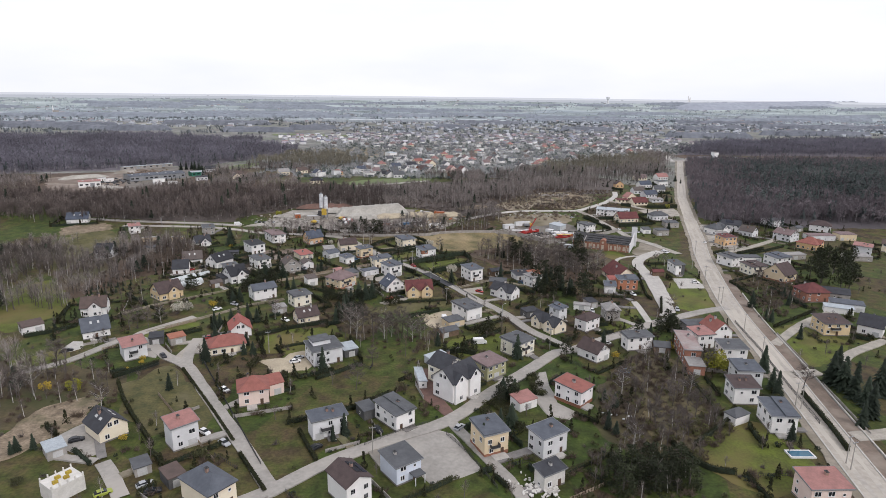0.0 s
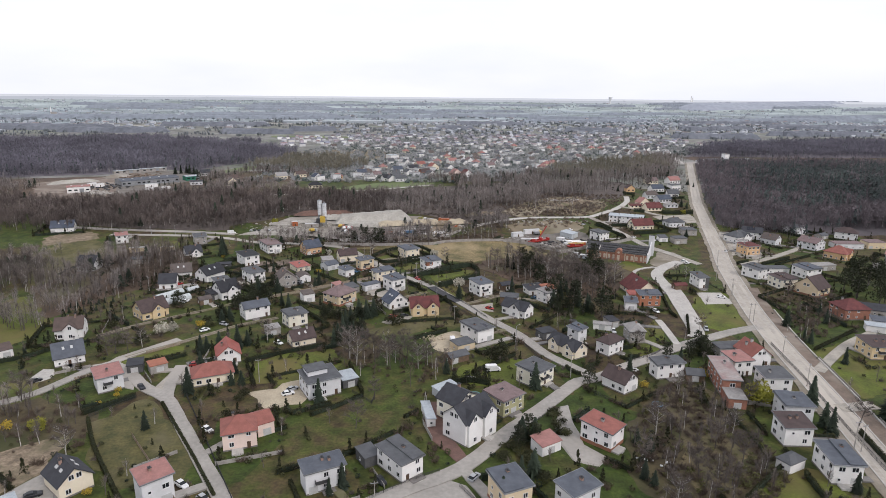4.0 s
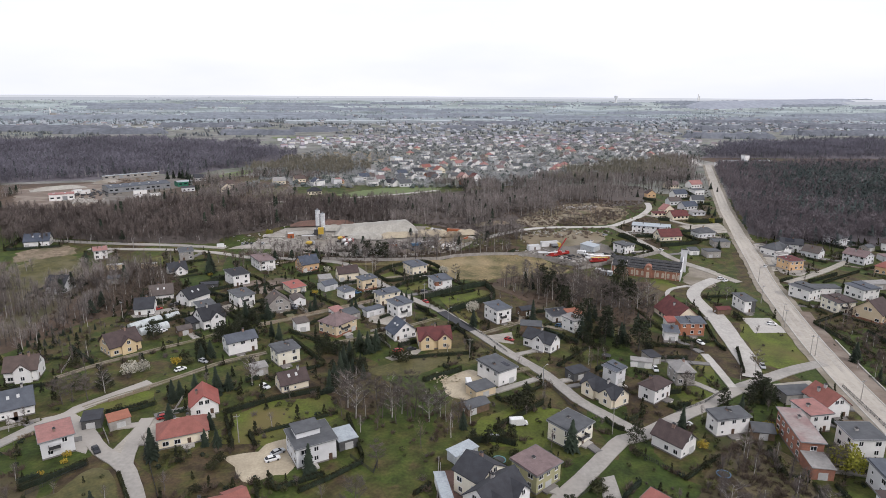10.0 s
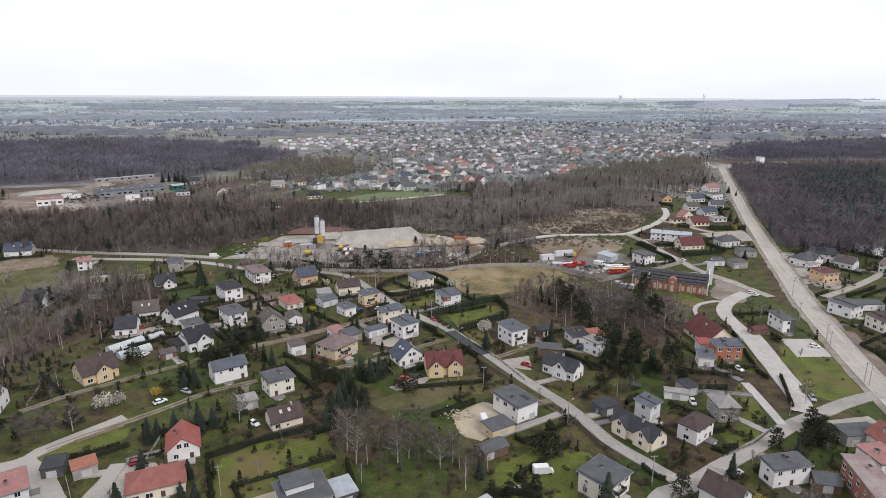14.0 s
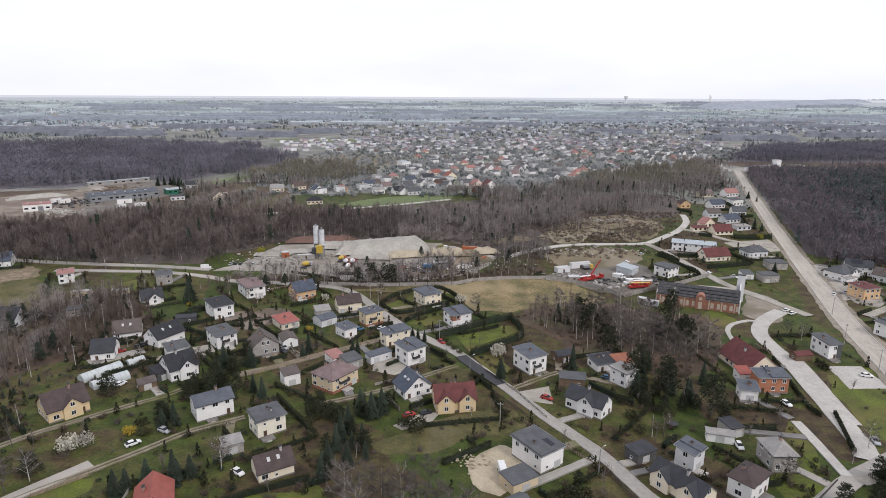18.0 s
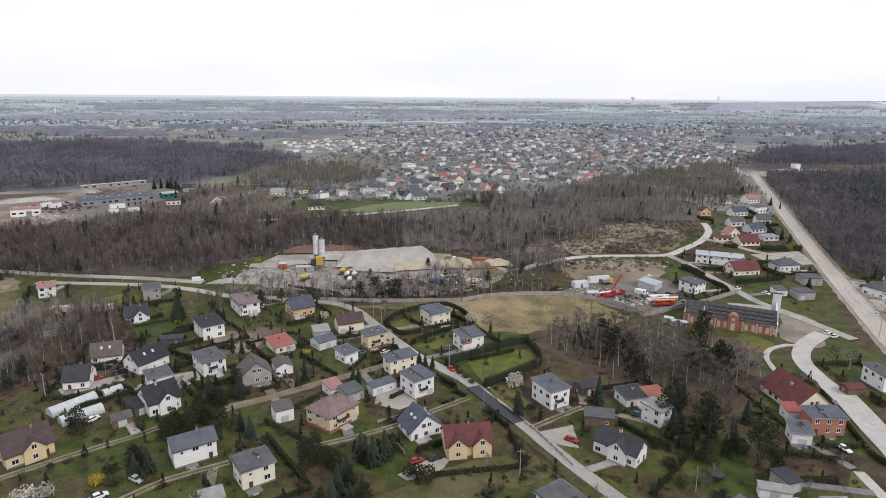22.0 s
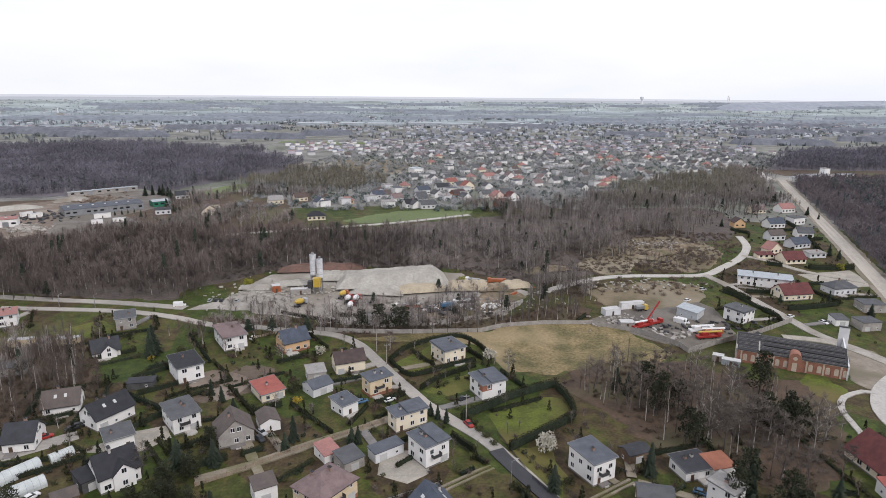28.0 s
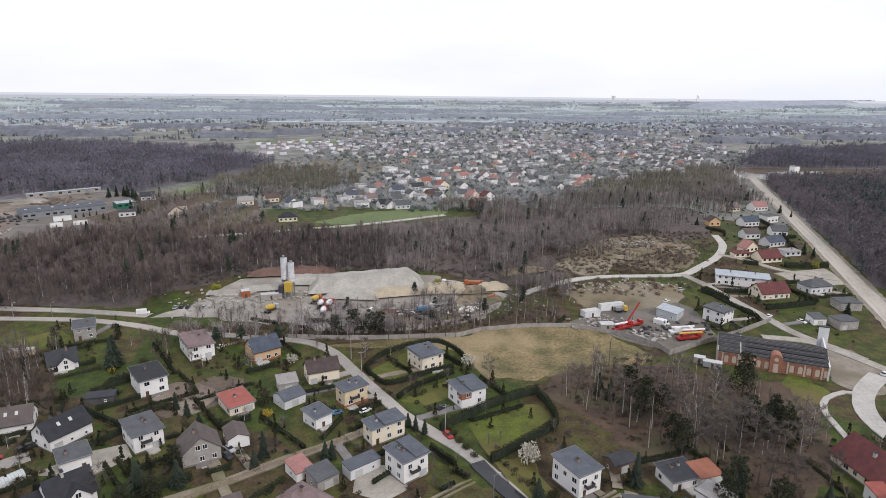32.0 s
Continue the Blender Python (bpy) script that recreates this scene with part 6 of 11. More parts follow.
def bush(x, y, r, key="green"):
    f, s = BUSHES[key]
    ob = thing("bush", x, y, 0, (x * 37 + y * 11) % 360, BUSH_LABEL[key], "shrub")
    m = Matrix.Diagonal((r, r, r * (1.15 if key in ("white", "willow") else 0.9), 1))
    part("foliage", f, None, ob, m=m)
    part("stem", s, None, ob, m=m)


def wood_clump(seed, size, trees, hmin, hmax, tw, n_twig, evergreen=0.0, birch=0.12, round_crown=False):
    """A square of woodland in one mesh: trunks, birch trunks, twigs, needles."""
    rnd = random.Random(seed)
    V, F, MI = [], [], []
    for _ in range(trees):
        x, y, h = rnd.uniform(-size / 2, size / 2), rnd.uniform(-size / 2, size / 2), rnd.uniform(hmin, hmax)
        green = rnd.random() < evergreen
        tm = 1 if rnd.random() < birch and not green else 0
        r = 0.075 + 0.010 * h
        k = len(V)
        lx, ly = rnd.uniform(-0.6, 0.6), rnd.uniform(-0.6, 0.6)
        for z, q, s in ((0, r, 0), (h * 0.95, 0.03, 1)):
            for i in range(3):
                a = 2.0944 * i
                V.append((x + q * math.cos(a) + lx * s, y + q * math.sin(a) + ly * s, z))
        for i in range(3):
            F.append((k + i, k + (i + 1) % 3, k + 3 + (i + 1) % 3, k + 3 + i)), MI.append(tm)
        if green:
            for i in range(n_twig):
                t = rnd.random() ** 0.8
                z = h * (0.25 + 0.75 * t)
                L = (1 - t) * 2.6 + 0.5
                a = rnd.uniform(0, 6.283)
                k = len(V)
                c, s = math.cos(a), math.sin(a)
                V.extend(((x, y, z + 0.5), (x + c * L * 0.6 - s * 0.7, y + s * L * 0.6 + c * 0.7, z), (x + c * L, y + s * L, z - 0.5), (x + c * L * 0.6 + s * 0.7, y + s * L * 0.6 - c * 0.7, z)))
                F.append((k, k + 1, k + 2, k + 3)), MI.append(3)
            continue
        if round_crown:
            for i in range(n_twig):
                a, u, q = rnd.uniform(0, 6.283), rnd.uniform(-1, 1), rnd.random() ** 0.45
                e = math.sqrt(1 - u * u) * q
                c = (x + lx * 0.6 + 0.23 * h * e * math.cos(a), y + ly * 0.6 + 0.23 * h * e * math.sin(a), h * (0.66 + 0.33 * u * q))
                d = [rnd.gauss(0, 1) for _ in range(6)]
                d[2] += 0.8
                k = len(V)
                V.extend(((c[0] - tw * d[3], c[1] - tw * d[4], c[2] - tw * d[5]), (c[0] + tw * d[3], c[1] + tw * d[4], c[2] + tw * d[5]), (c[0] + d[0] * 0.09 * h, c[1] + d[1] * 0.09 * h, c[2] + d[2] * 0.09 * h)))
                F.append((k, k + 1, k + 2)), MI.append(2)
            continue
        for i in range(n_twig):
            t = rnd.random()
            z = h * (0.3 + 0.55 * t)
            a = rnd.uniform(0, 6.283)
            L = h * 0.24 * (1.2 - 0.75 * t) * rnd.uniform(0.6, 1.3)
            px, py = x + lx * z / h, y + ly * z / h
            c, s = math.cos(a), math.sin(a)
            q0 = rnd.uniform(0.0, 0.5)
            p0 = (px + c * L * q0, py + s * L * q0, z + L * q0 * 0.8)
            p1 = (px + c * L + rnd.uniform(-0.5, 0.5), py + s * L + rnd.uniform(-0.5, 0.5), z + L * rnd.uniform(0.8, 1.7))
            k = len(V)
            V.extend(((p0[0] - s * tw, p0[1] + c * tw, p0[2]), (p0[0] + s * tw, p0[1] - c * tw, p0[2]), p1))
            F.append((k, k + 1, k + 2)), MI.append(2)
    return V, F, MI


def clump_mesh(name, mats, *args):
    V, F, MI = wood_clump(*args)
    me = from_arrays(name, V, F, *mats)
    me.polygons.foreach_set("material_index", MI)
    return me


NEARWOOD = [clump_mesh("bare_wood", (M_BARK, M_BIRCH, M_WOODTWIG, M_NEEDLE), 200 + i, 36, 54, 8, 14, 0.06, 78, 0.02, 0.20) for i in range(4)]
BELTWOOD = [clump_mesh("bare_wood", (M_BARK, M_BIRCH, M_BELTTWIG, M_NEEDLE), 250 + i, 36, 60, 7, 13, 0.07, 82, 0.01, 0.09) for i in range(3)]
# haze sits in these colours: paler, bluer copies of near twigs and needles
M_HAZETWIG = mat("hazed_bare_twigs", (0.160, 0.151, 0.178), (0.116, 0.109, 0.130), scale=0.02, fine=0.2, bump=0, vary=0.18)
M_HAZENEED = mat("hazed_needles", (0.070, 0.086, 0.082), (0.050, 0.064, 0.064), scale=0.03, fine=0.2, bump=0, vary=0.2)
M_EASTNEED = mat("hazed_pine_canopy", (0.086, 0.106, 0.098), (0.056, 0.072, 0.069), scale=0.03, fine=0.2, bump=0, vary=0.2)
# village trees paled towards grey-blue, with the haze in their colour
M_TOWNTWIG = mat("hazed_village_twigs", (0.350, 0.356, 0.356), (0.285, 0.290, 0.290), scale=0.02, fine=0.2, bump=0)
M_TOWNGREEN = mat("hazed_village_greenery", (0.140, 0.166, 0.154), (0.108, 0.130, 0.122), scale=0.03, fine=0.2, bump=0)
FARWOOD = [clump_mesh("bare_forest", (M_HAZETWIG, M_BIRCH, M_HAZETWIG, M_HAZENEED), 300 + i, 60, 88, 11, 17, 0.25, 34, 0.05, 0.02, True) for i in range(4)]
FAREDGE = [clump_mesh("bare_forest", (M_HAZETWIG, M_BIRCH, M_HAZETWIG, M_HAZENEED), 320 + i, 22, 24, 9, 15, 0.16, 44, 0.12, 0.04, True) for i in range(3)]
EASTWOOD = [clump_mesh("bare_forest", (M_EASTTWIG, M_BIRCH, M_EASTTWIG, M_HAZENEED), 350 + i, 60, 92, 9, 16, 0.20, 46, 0.10, 0.02, True) for i in range(4)]
EDGEWOOD = [clump_mesh("bare_wood", (M_EASTTWIG, M_BIRCH, M_EASTTWIG, M_HAZENEED), 380 + i, 22, 26, 8, 14, 0.10, 70, 0.08, 0.03, True) for i in range(3)]
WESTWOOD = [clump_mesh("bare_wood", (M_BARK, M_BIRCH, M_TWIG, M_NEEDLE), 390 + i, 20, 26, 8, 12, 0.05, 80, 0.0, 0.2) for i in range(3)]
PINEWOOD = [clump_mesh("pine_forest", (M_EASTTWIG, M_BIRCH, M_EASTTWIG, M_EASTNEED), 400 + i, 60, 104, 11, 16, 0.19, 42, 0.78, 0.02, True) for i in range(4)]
BUDWOOD = [clump_mesh("budding_wood", (M_BARK, M_BIRCH, M_TWIGG, M_NEEDLE), 500 + i, 36, 46, 9, 14, 0.085, 60, 0.0, 0.1) for i in range(2)]


def inside(x, y, poly):
    c = False
    for (x0, y0), (x1, y1) in zip(poly, poly[1:] + poly[:1]):
        if (y0 > y) != (y1 > y) and x < (x1 - x0) * (y - y0) / (y1 - y0) + x0:
            c = not c
    return c


def plant_wood(name, label, meshes, poly, step, seed, keep=1.0, scale=1.0):
    rnd = random.Random(seed)
    xs, ys = [p[0] for p in poly], [p[1] for p in poly]
    y = min(ys) + step / 2
    while y < max(ys):
        x = min(xs) + step / 2
        while x < max(xs):
            px, py = x + rnd.uniform(-step, step) * 0.15, y + rnd.uniform(-step, step) * 0.15
            if inside(px, py, poly) and rnd.random() < keep:
                ob = new(name, rnd.choice(meshes))
                s = rnd.uniform(0.88, 1.12) * scale
                ob.matrix_basis = pose(px, py, 0, 0, 0, 90 * rnd.randrange(4)) @ Matrix.Diagonal((1, 1, s, 1))
                tagged(ob, label, "woodland", kind="stuff")
            x += step
        y += step


# hedges, conifers and single trees
hedge(2, [(-10.9, 375.8), (-4.3, 363.6), (3.9, 365.6), (12.5, 371.1), (21.4, 374.8)])
hedge(2.2, [(-10.9, 375.8), (-4.6, 387.3), (7.1, 396.2), (17.8, 398.3), (25, 388.1), (27.6, 375.7)])
hedge(2, [(0.6, 352.6), (6.8, 360.1), (20.9, 369.9)])
hedge(3.5, [(12.7, 331.5), (21.4, 338.2), (31.8, 345.5), (42.6, 351.2), (48, 353.1)])
hedge(3.5, [(47.5, 351), (49, 344.9), (49.4, 335.5), (47.2, 330.3), (36.6, 322.5), (25.1, 314)])
hedge(1.5, [(64, 222.2), (68, 209.3), (80.4, 212), (83.2, 215.1)])
hedge(2, [(-53.2, 226.9), (-39.7, 234.5), (-25.4, 240.1)])
hedge(1.5, [(-93.4, 315.4), (-99.8, 310.4), (-106.1, 306.1), (-108.9, 303.9)])
hedge(2, [(-94.2, 351.6), (-83.1, 359.5)])
hedge(1.8, [(-119.5, 333.7), (-108.9, 339.1)])
hedge(1.6, [(-123.6, 379.3), (-110.9, 388.3)])
hedge(2, [(-101, 363.5), (-91.8, 372.4)])
hedge(3, [(-61.9, 309), (-53.9, 312.7)])
hedge(2, [(-78.6, 320.5), (-72.1, 312), (-66.1, 304.2)])
hedge(1.5, [(-87.5, 227.2), (-80.9, 231.7), (-77.3, 234.4)])
hedge(2, [(-91, 186.5), (-81.7, 170.3), (-65.3, 146.8)])
hedge(1.5, [(135.7, 264.7), (126.4, 243.8)])
hedge(1.5, [(140.4, 305.5), (131, 272.9), (130.3, 264)])
hedge(2, [(82.7, 137.4), (87.1, 126.2), (93.4, 123.2)])
hedge(1.6, [(-24.1, 186), (-16.7, 191), (-8.9, 197.6)])
hedge(1.5, [(-25.1, 151.7), (-14.7, 130.3), (-4.1, 125.9)])
hedge(2, [(1.6, 275.8), (11.1, 280.9)])
hedge(2, [(25, 296.5), (29.2, 287.4)])
hedge(2, [(161.3, 453.1), (164.2, 431.5), (168.9, 416.1)])
hedge(2.5, [(168.2, 454.8), (186.1, 454.4)])
hedge(2, [(163.7, 460.6), (170.1, 430)])
hedge(2.5, [(9.4, 321.9), (15, 314.1)])
hedge(2, [(-50.1, 314.4), (-45, 317.3)])
hedge(2.5, [(21, 205), (28.5, 205.7), (34.6, 202.9)])
hedge(1.5, [(88.6, 222.1), (93, 217.3)])
hedge(1.5, [(169.4, 225), (200.8, 243.5)])
hedge(2, [(-145.7, 230.6), (-136.3, 235.8), (-131.2, 242.1)])
hedge(2, [(-89.8, 228.3), (-79.6, 233.5)])
hedge(2, [(-94.5, 191.1), (-83.4, 201.7)])
hedge(1.8, [(94.6, 323.7), (93.2, 314.4)])
hedge(2, [(27.8, 296.4), (22.1, 287.7)])
hedge(1.5, [(-6.5, 307.7), (1.3, 315)])
hedge(2, [(-35.8, 425.2), (-20.4, 424.8)])
hedge(1.6, [(-62.3, 429.6), (-34.8, 416.7)])
hedge(2, [(89.3, 137), (109.5, 151.6)])
hedge(1.5, [(-21.6, 330), (-17.1, 341)])
hedge(2, [(140.9, 164.5), (135.4, 143.3), (131.7, 131.4)])
hedge(2, [(222.9, 347.9), (248.1, 360.7)])
hedge(2, [(205.5, 349), (232.9, 361.6)])
hedge(1.5, [(177.2, 285.4), (218.9, 307.3)])
hedge(1.5, [(230.9, 347.2), (265.7, 366.1)])
hedge(1.8, [(185.2, 290.5), (184.8, 253.8)])
hedge(1.5, [(-41.9, 173.5), (-30.8, 178.8)])
hedge(1.8, [(-14.6, 222.2), (-9, 200.1)])
hedge(2, [(10.1, 244.9), (24, 252.9)])
hedge(2, [(71.4, 415.2), (77.2, 422.2)])
hedge(0.8, [(-72.9, 197), (-62.9, 180.7), (-52.9, 164.3), (-43.3, 148)])
hedge(1.2, [(-39.6, 140.7), (-34.9, 132.8), (-29.8, 124.2)])
conifer(-22.6, 193.6, 9)
conifer(-66.6, 203.3, 10)
conifer(-67.2, 219.2, 8)
conifer(-59.3, 240.3, 10)
conifer(-70.8, 238.9, 7)
conifer(-72.1, 235.7, 8)
conifer(-66.8, 241.8, 7)
conifer(-65.7, 309.2, 9)
conifer(-56.2, 310.1, 8)
conifer(-37.1, 322, 8)
conifer(-58, 335.6, 7)
conifer(-38.4, 316.2, 6)
conifer(49.9, 199.3, 10)
conifer(42.7, 168.5, 7)
conifer(38.9, 168.7, 8)
conifer(38.4, 151, 8)
conifer(34.7, 149.6, 7)
conifer(28, 139.4, 9)
conifer(156.5, 171.9, 12)
conifer(157.5, 167.6, 13)
conifer(156.9, 161.6, 13)
conifer(156.4, 155.9, 12)
conifer(167.2, 163, 13)
conifer(163.3, 178.2, 12)
conifer(152.7, 148.9, 13)
conifer(146.2, 144.2, 10)
conifer(137.6, 182, 11)
conifer(132.7, 169.1, 9)
conifer(132.2, 165.1, 9)
conifer(172.3, 212.1, 7)
conifer(171.8, 235.3, 6)
conifer(172.3, 231.7, 6)
conifer(119.2, 138.1, 7)
conifer(87.1, 209.4, 7)
pine(-24.1, 407.7, 11)
pine(-16.5, 409.4, 13)
pine(-9.6, 407.3, 12)
pine(-5.7, 405.9, 12)
conifer(68.2, 350.4, 9)
conifer(70.7, 346.2, 9)
conifer(88.8, 299.5, 9)
conifer(83.6, 292, 9)
conifer(89.8, 281.2, 9)
conifer(91.8, 274.7, 9)
conifer(-13.8, 273.6, 9)
conifer(-10.4, 270.6, 9)
conifer(-7.3, 273.3, 9)
conifer(-16.8, 262.9, 9)
conifer(-18.6, 258, 9)
conifer(-19.5, 253.4, 9)
conifer(-22.2, 242.3, 7)
conifer(-20.8, 245.7, 8)
conifer(-15.8, 245.4, 8)
conifer(34, 295.7, 8)
conifer(61.5, 302, 10)
conifer(3.4, 335.3, 5)
conifer(5.6, 332.8, 5)
conifer(8.2, 330.6, 5)
conifer(-19.9, 319.3, 6)
conifer(-18.1, 319.9, 6)
conifer(-69.7, 350.8, 6)
conifer(-64.9, 346, 6)
conifer(-102.3, 384.8, 12)
conifer(-102.5, 382.7, 11)
conifer(-59.3, 242.3, 7)
conifer(-56.3, 243.5, 7)
conifer(-18.3, 259, 6)
conifer(-15.2, 254.8, 6)
conifer(-11.1, 248.8, 6)
conifer(-12.6, 258.7, 6)
conifer(84.5, 294.2, 9)
conifer(90.2, 285.4, 9)
conifer(103.6, 287.3, 9)
conifer(92.8, 274.7, 9)
conifer(77.3, 280.8, 9)
conifer(198.6, 263.3, 6)
conifer(194.6, 253.3, 7)
conifer(174.1, 250.3, 9)
conifer(109.1, 215.5, 7)
pine(286.3, 338.3, 10)
pine(283.7, 326.3, 11)
pine(256.8, 305.5, 12)
pine(236, 286.9, 12)
pine(243.6, 301, 11)
pine(255.3, 295.5, 12)
pine(254, 286, 11)
conifer(20.6, 213.3, 6)
conifer(-72.3, 181.3, 6)
conifer(-101.4, 146.3, 5)
conifer(-97.5, 147.4, 5)
conifer(-102.1, 145, 4)
conifer(-11.6, 149.3, 7)
conifer(-14.7, 146.5, 5)
conifer(-69.7, 269.9, 8)
conifer(-72.6, 268.3, 7)
conifer(-50.8, 289.9, 7)
conifer(-46.9, 285.5, 8)
conifer(-147.5, 292.3, 3)
conifer(-145.7, 294.7, 3)
conifer(-143.9, 296.7, 3)
conifer(-142.2, 298.2, 3)
conifer(-136.8, 296.3, 3)
conifer(-135.2, 298.8, 3)
conifer(-131.7, 299.7, 3)
conifer(-126.9, 302.2, 3)
conifer(-144.7, 285.2, 3)
conifer(-141, 283.5, 3)
conifer(-138.5, 285.8, 3)
conifer(-134.1, 287.9, 3)
conifer(-131.7, 290.3, 3)
conifer(-129.7, 292.7, 3)
pine(-70.3, 287.4, 7)
pine(-64.3, 294.4, 7)
pine(-61.6, 305, 7)
pine(-56.5, 291.3, 7)
pine(-72.8, 271, 7)
pine(-98.3, 246.5, 7)
pine(-29.9, 275.6, 6)
pine(-27.1, 277.8, 6)
pine(-22.7, 271, 6)
pine(-19.6, 267.6, 6)
pine(-16.2, 262.2, 6)
pine(-13.6, 276.9, 6)
pine(-9.5, 274.3, 6)
pine(-5.7, 276.4, 6)
pine(-13, 252.7, 6)
pine(-11.4, 254.2, 6)
pine(-22.3, 253.3, 6)
pine(-20.7, 242.5, 6)
conifer(-54, 208.8, 6)
conifer(-50.6, 208.6, 6)
conifer(-55.2, 218, 6)
pine(22.7, 205.8, 4.5)
pine(26.9, 205.1, 4.5)
pine(31, 205.3, 4.5)
pine(34.2, 207.3, 4.5)
pine(40.7, 226.4, 4.5)
pine(44, 233.6, 4.5)
pine(122.7, 225.5, 8)
pine(122.2, 221.1, 8)
pine(123.3, 230.5, 8)
pine(69.9, 202.2, 8)
pine(-73.8, 271.1, 8)
pine(-98.8, 291.3, 8)
pine(-59.8, 318.6, 8)
pine(-70.7, 291.6, 7)
pine(-65.4, 289.9, 7)
pine(-56.9, 284.1, 7)
pine(-66.4, 301.5, 7)
pine(-61.9, 294.3, 7)
pine(-71.7, 285.8, 7)
pine(-13.8, 272.3, 5)
pine(-9.5, 273.3, 5)
pine(-6.8, 273.2, 5)
pine(-27.1, 272.9, 5)
pine(-29.2, 268.6, 5)
pine(-11.4, 270.2, 5)
pine(75.7, 332.4, 12)
pine(77.9, 316.8, 12)
pine(79.1, 312.7, 12)
pine(100.9, 321.8, 12)
pine(102.7, 319.6, 12)
pine(105.4, 317.4, 12)
pine(109.3, 319.3, 12)
pine(112, 317.1, 12)
pine(107.1, 325.6, 12)
pine(113.8, 324.5, 12)
pine(80.5, 283.7, 6)
pine(77.9, 273.1, 6)
pine(82.5, 270.6, 6)
pine(88.4, 270.3, 6)
pine(92.7, 270.1, 6)
pine(77.7, 279.4, 6)
pine(83.4, 279.2, 6)
pine(97.5, 261.1, 6)
pine(60.3, 122.7, 9)
pine(65.3, 124.6, 9)
pine(71.3, 126.7, 9)
pine(74.1, 123, 9)
pine(78.1, 123.7, 9)
pine(78.9, 119.3, 9)
pine(60.4, 117.1, 9)
pine(69, 117.7, 9)
pine(65.7, 120.2, 9)
pine(73.3, 118.5, 9)
pine(37.2, 165, 7)
pine(41.2, 170.5, 7)
pine(42.5, 165.8, 7)
pine(106.8, 221.8, 7)
pine(115.3, 221.4, 7)
pine(124.2, 227.4, 7)
tree(-88, 167.2, 9)
tree(-115, 179.8, 10)
tree(-119.3, 178.2, 11)
tree(-118.8, 201.5, 10)
tree(-9.9, 177.6, 8)
tree(-4.7, 194.9, 8)
tree(-15, 228.3, 11)
tree(-10.3, 228, 11)
tree(-5.5, 224.7, 10)
tree(-0.8, 221.4, 10)
tree(6.1, 221.1, 10)
tree(10.6, 217.9, 9)
tree(1.5, 227.4, 9)
tree(14.2, 220.6, 9)
tree(-12.1, 221.4, 10)
tree(-15.7, 227.4, 10)
tree(-1, 229.5, 9)
tree(2.2, 223.3, 9)
tree(8.7, 222.8, 8)
tree(13.3, 219.7, 9)
tree(19.4, 216.5, 8)
tree(5.9, 235.4, 8)
tree(70.2, 135.3, 9)
tree(81.1, 137.5, 8)
tree(88.8, 143, 8)
tree(81.7, 146.6, 9)
tree(97, 152.4, 8)
tree(93, 159.7, 8)
tree(102.3, 166.9, 8)
tree(79.2, 168.2, 9)
tree(70.3, 154, 9)
tree(97.8, 194, 8)
tree(116.7, 183.2, 9)
tree(143.6, 168.5, 8)
tree(-100.4, 239.1, 8)
tree(-97, 243.7, 8)
tree(-107, 236.4, 9)
tree(-104.6, 237.8, 9)
tree(-51.6, 377.1, 7)
tree(32.9, 364.7, 8)
tree(-11.3, 386.4, 7)
tree(60.3, 350.6, 10)
tree(77.6, 354.3, 10)
tree(71.8, 338.4, 11)
tree(86.2, 345.7, 12)
tree(83.3, 334.3, 12)
tree(85.4, 330.7, 13)
tree(83.3, 314.8, 13)
tree(86.8, 311.8, 13)
tree(90.7, 314.5, 13)
tree(96.4, 320.4, 13)
tree(89.4, 323.9, 13)
tree(96.5, 314.3, 13)
tree(92.3, 337.7, 13)
tree(101.7, 337.4, 12)
tree(107.6, 345, 12)
tree(101.5, 314.1, 11)
tree(104.8, 311.1, 11)
tree(115.3, 319.8, 11)
tree(113, 310.8, 11)
tree(120.2, 316.5, 11)
tree(112.1, 297.6, 10)
tree(101.4, 295.6, 10)
tree(95.4, 298.2, 10)
tree(89.1, 300.9, 10)
tree(74.6, 346.1, 11)
tree(71, 358.9, 11)
tree(85.3, 358.5, 11)
tree(97.7, 353.7, 11)
tree(91.3, 362.9, 9)
tree(-74, 306.7, 9)
tree(-49.1, 245.8, 8)
tree(160.3, 328.6, 7)
tree(163.4, 323.3, 7)
tree(98.6, 231, 7)
tree(131.8, 245.4, 7)
bush(-117.4, 265.3, 3)
bush(-106.5, 247.8, 3.5)
bush(16.8, 329, 1.6, "green")
bush(17.8, 325.1, 1.6, "green")
bush(19.8, 321.5, 1.5, "green")
bush(21.3, 317.6, 1.6, "green")
bush(15.9, 332.4, 1.4, "green")
bush(-38.2, 382.9, 2.6, "white")
bush(27.2, 375.7, 3.2, "white")
bush(35.6, 313, 3.6, "white")
bush(-42.5, 351.9, 3, "dark")
bush(-40, 344.4, 2, "yellow")
bush(-101.3, 379.6, 1.6, "yellow")
bush(-93.5, 387.8, 2, "green")
bush(-81.1, 265.5, 2.4, "yellow")
bush(-76.7, 265.2, 1.6, "dark")
bush(-94.1, 256.8, 3.6, "white")
bush(-61.3, 220.8, 1.3, "yellow")
bush(3.7, 262.7, 4, "dark")
bush(24.2, 296.8, 2, "dark")
bush(38.9, 223.8, 4.5, "dark")
bush(43.1, 226.6, 4, "dark")
bush(112.4, 206.7, 2.4, "yellow")
bush(88, 198.2, 2, "yellow")
bush(121, 184.5, 5.2, "willow")
bush(-113.4, 183.7, 2.5, "yellow")
bush(-74.9, 150.9, 1.5, "yellow")
bush(-90.6, 206.2, 1.5, "yellow")
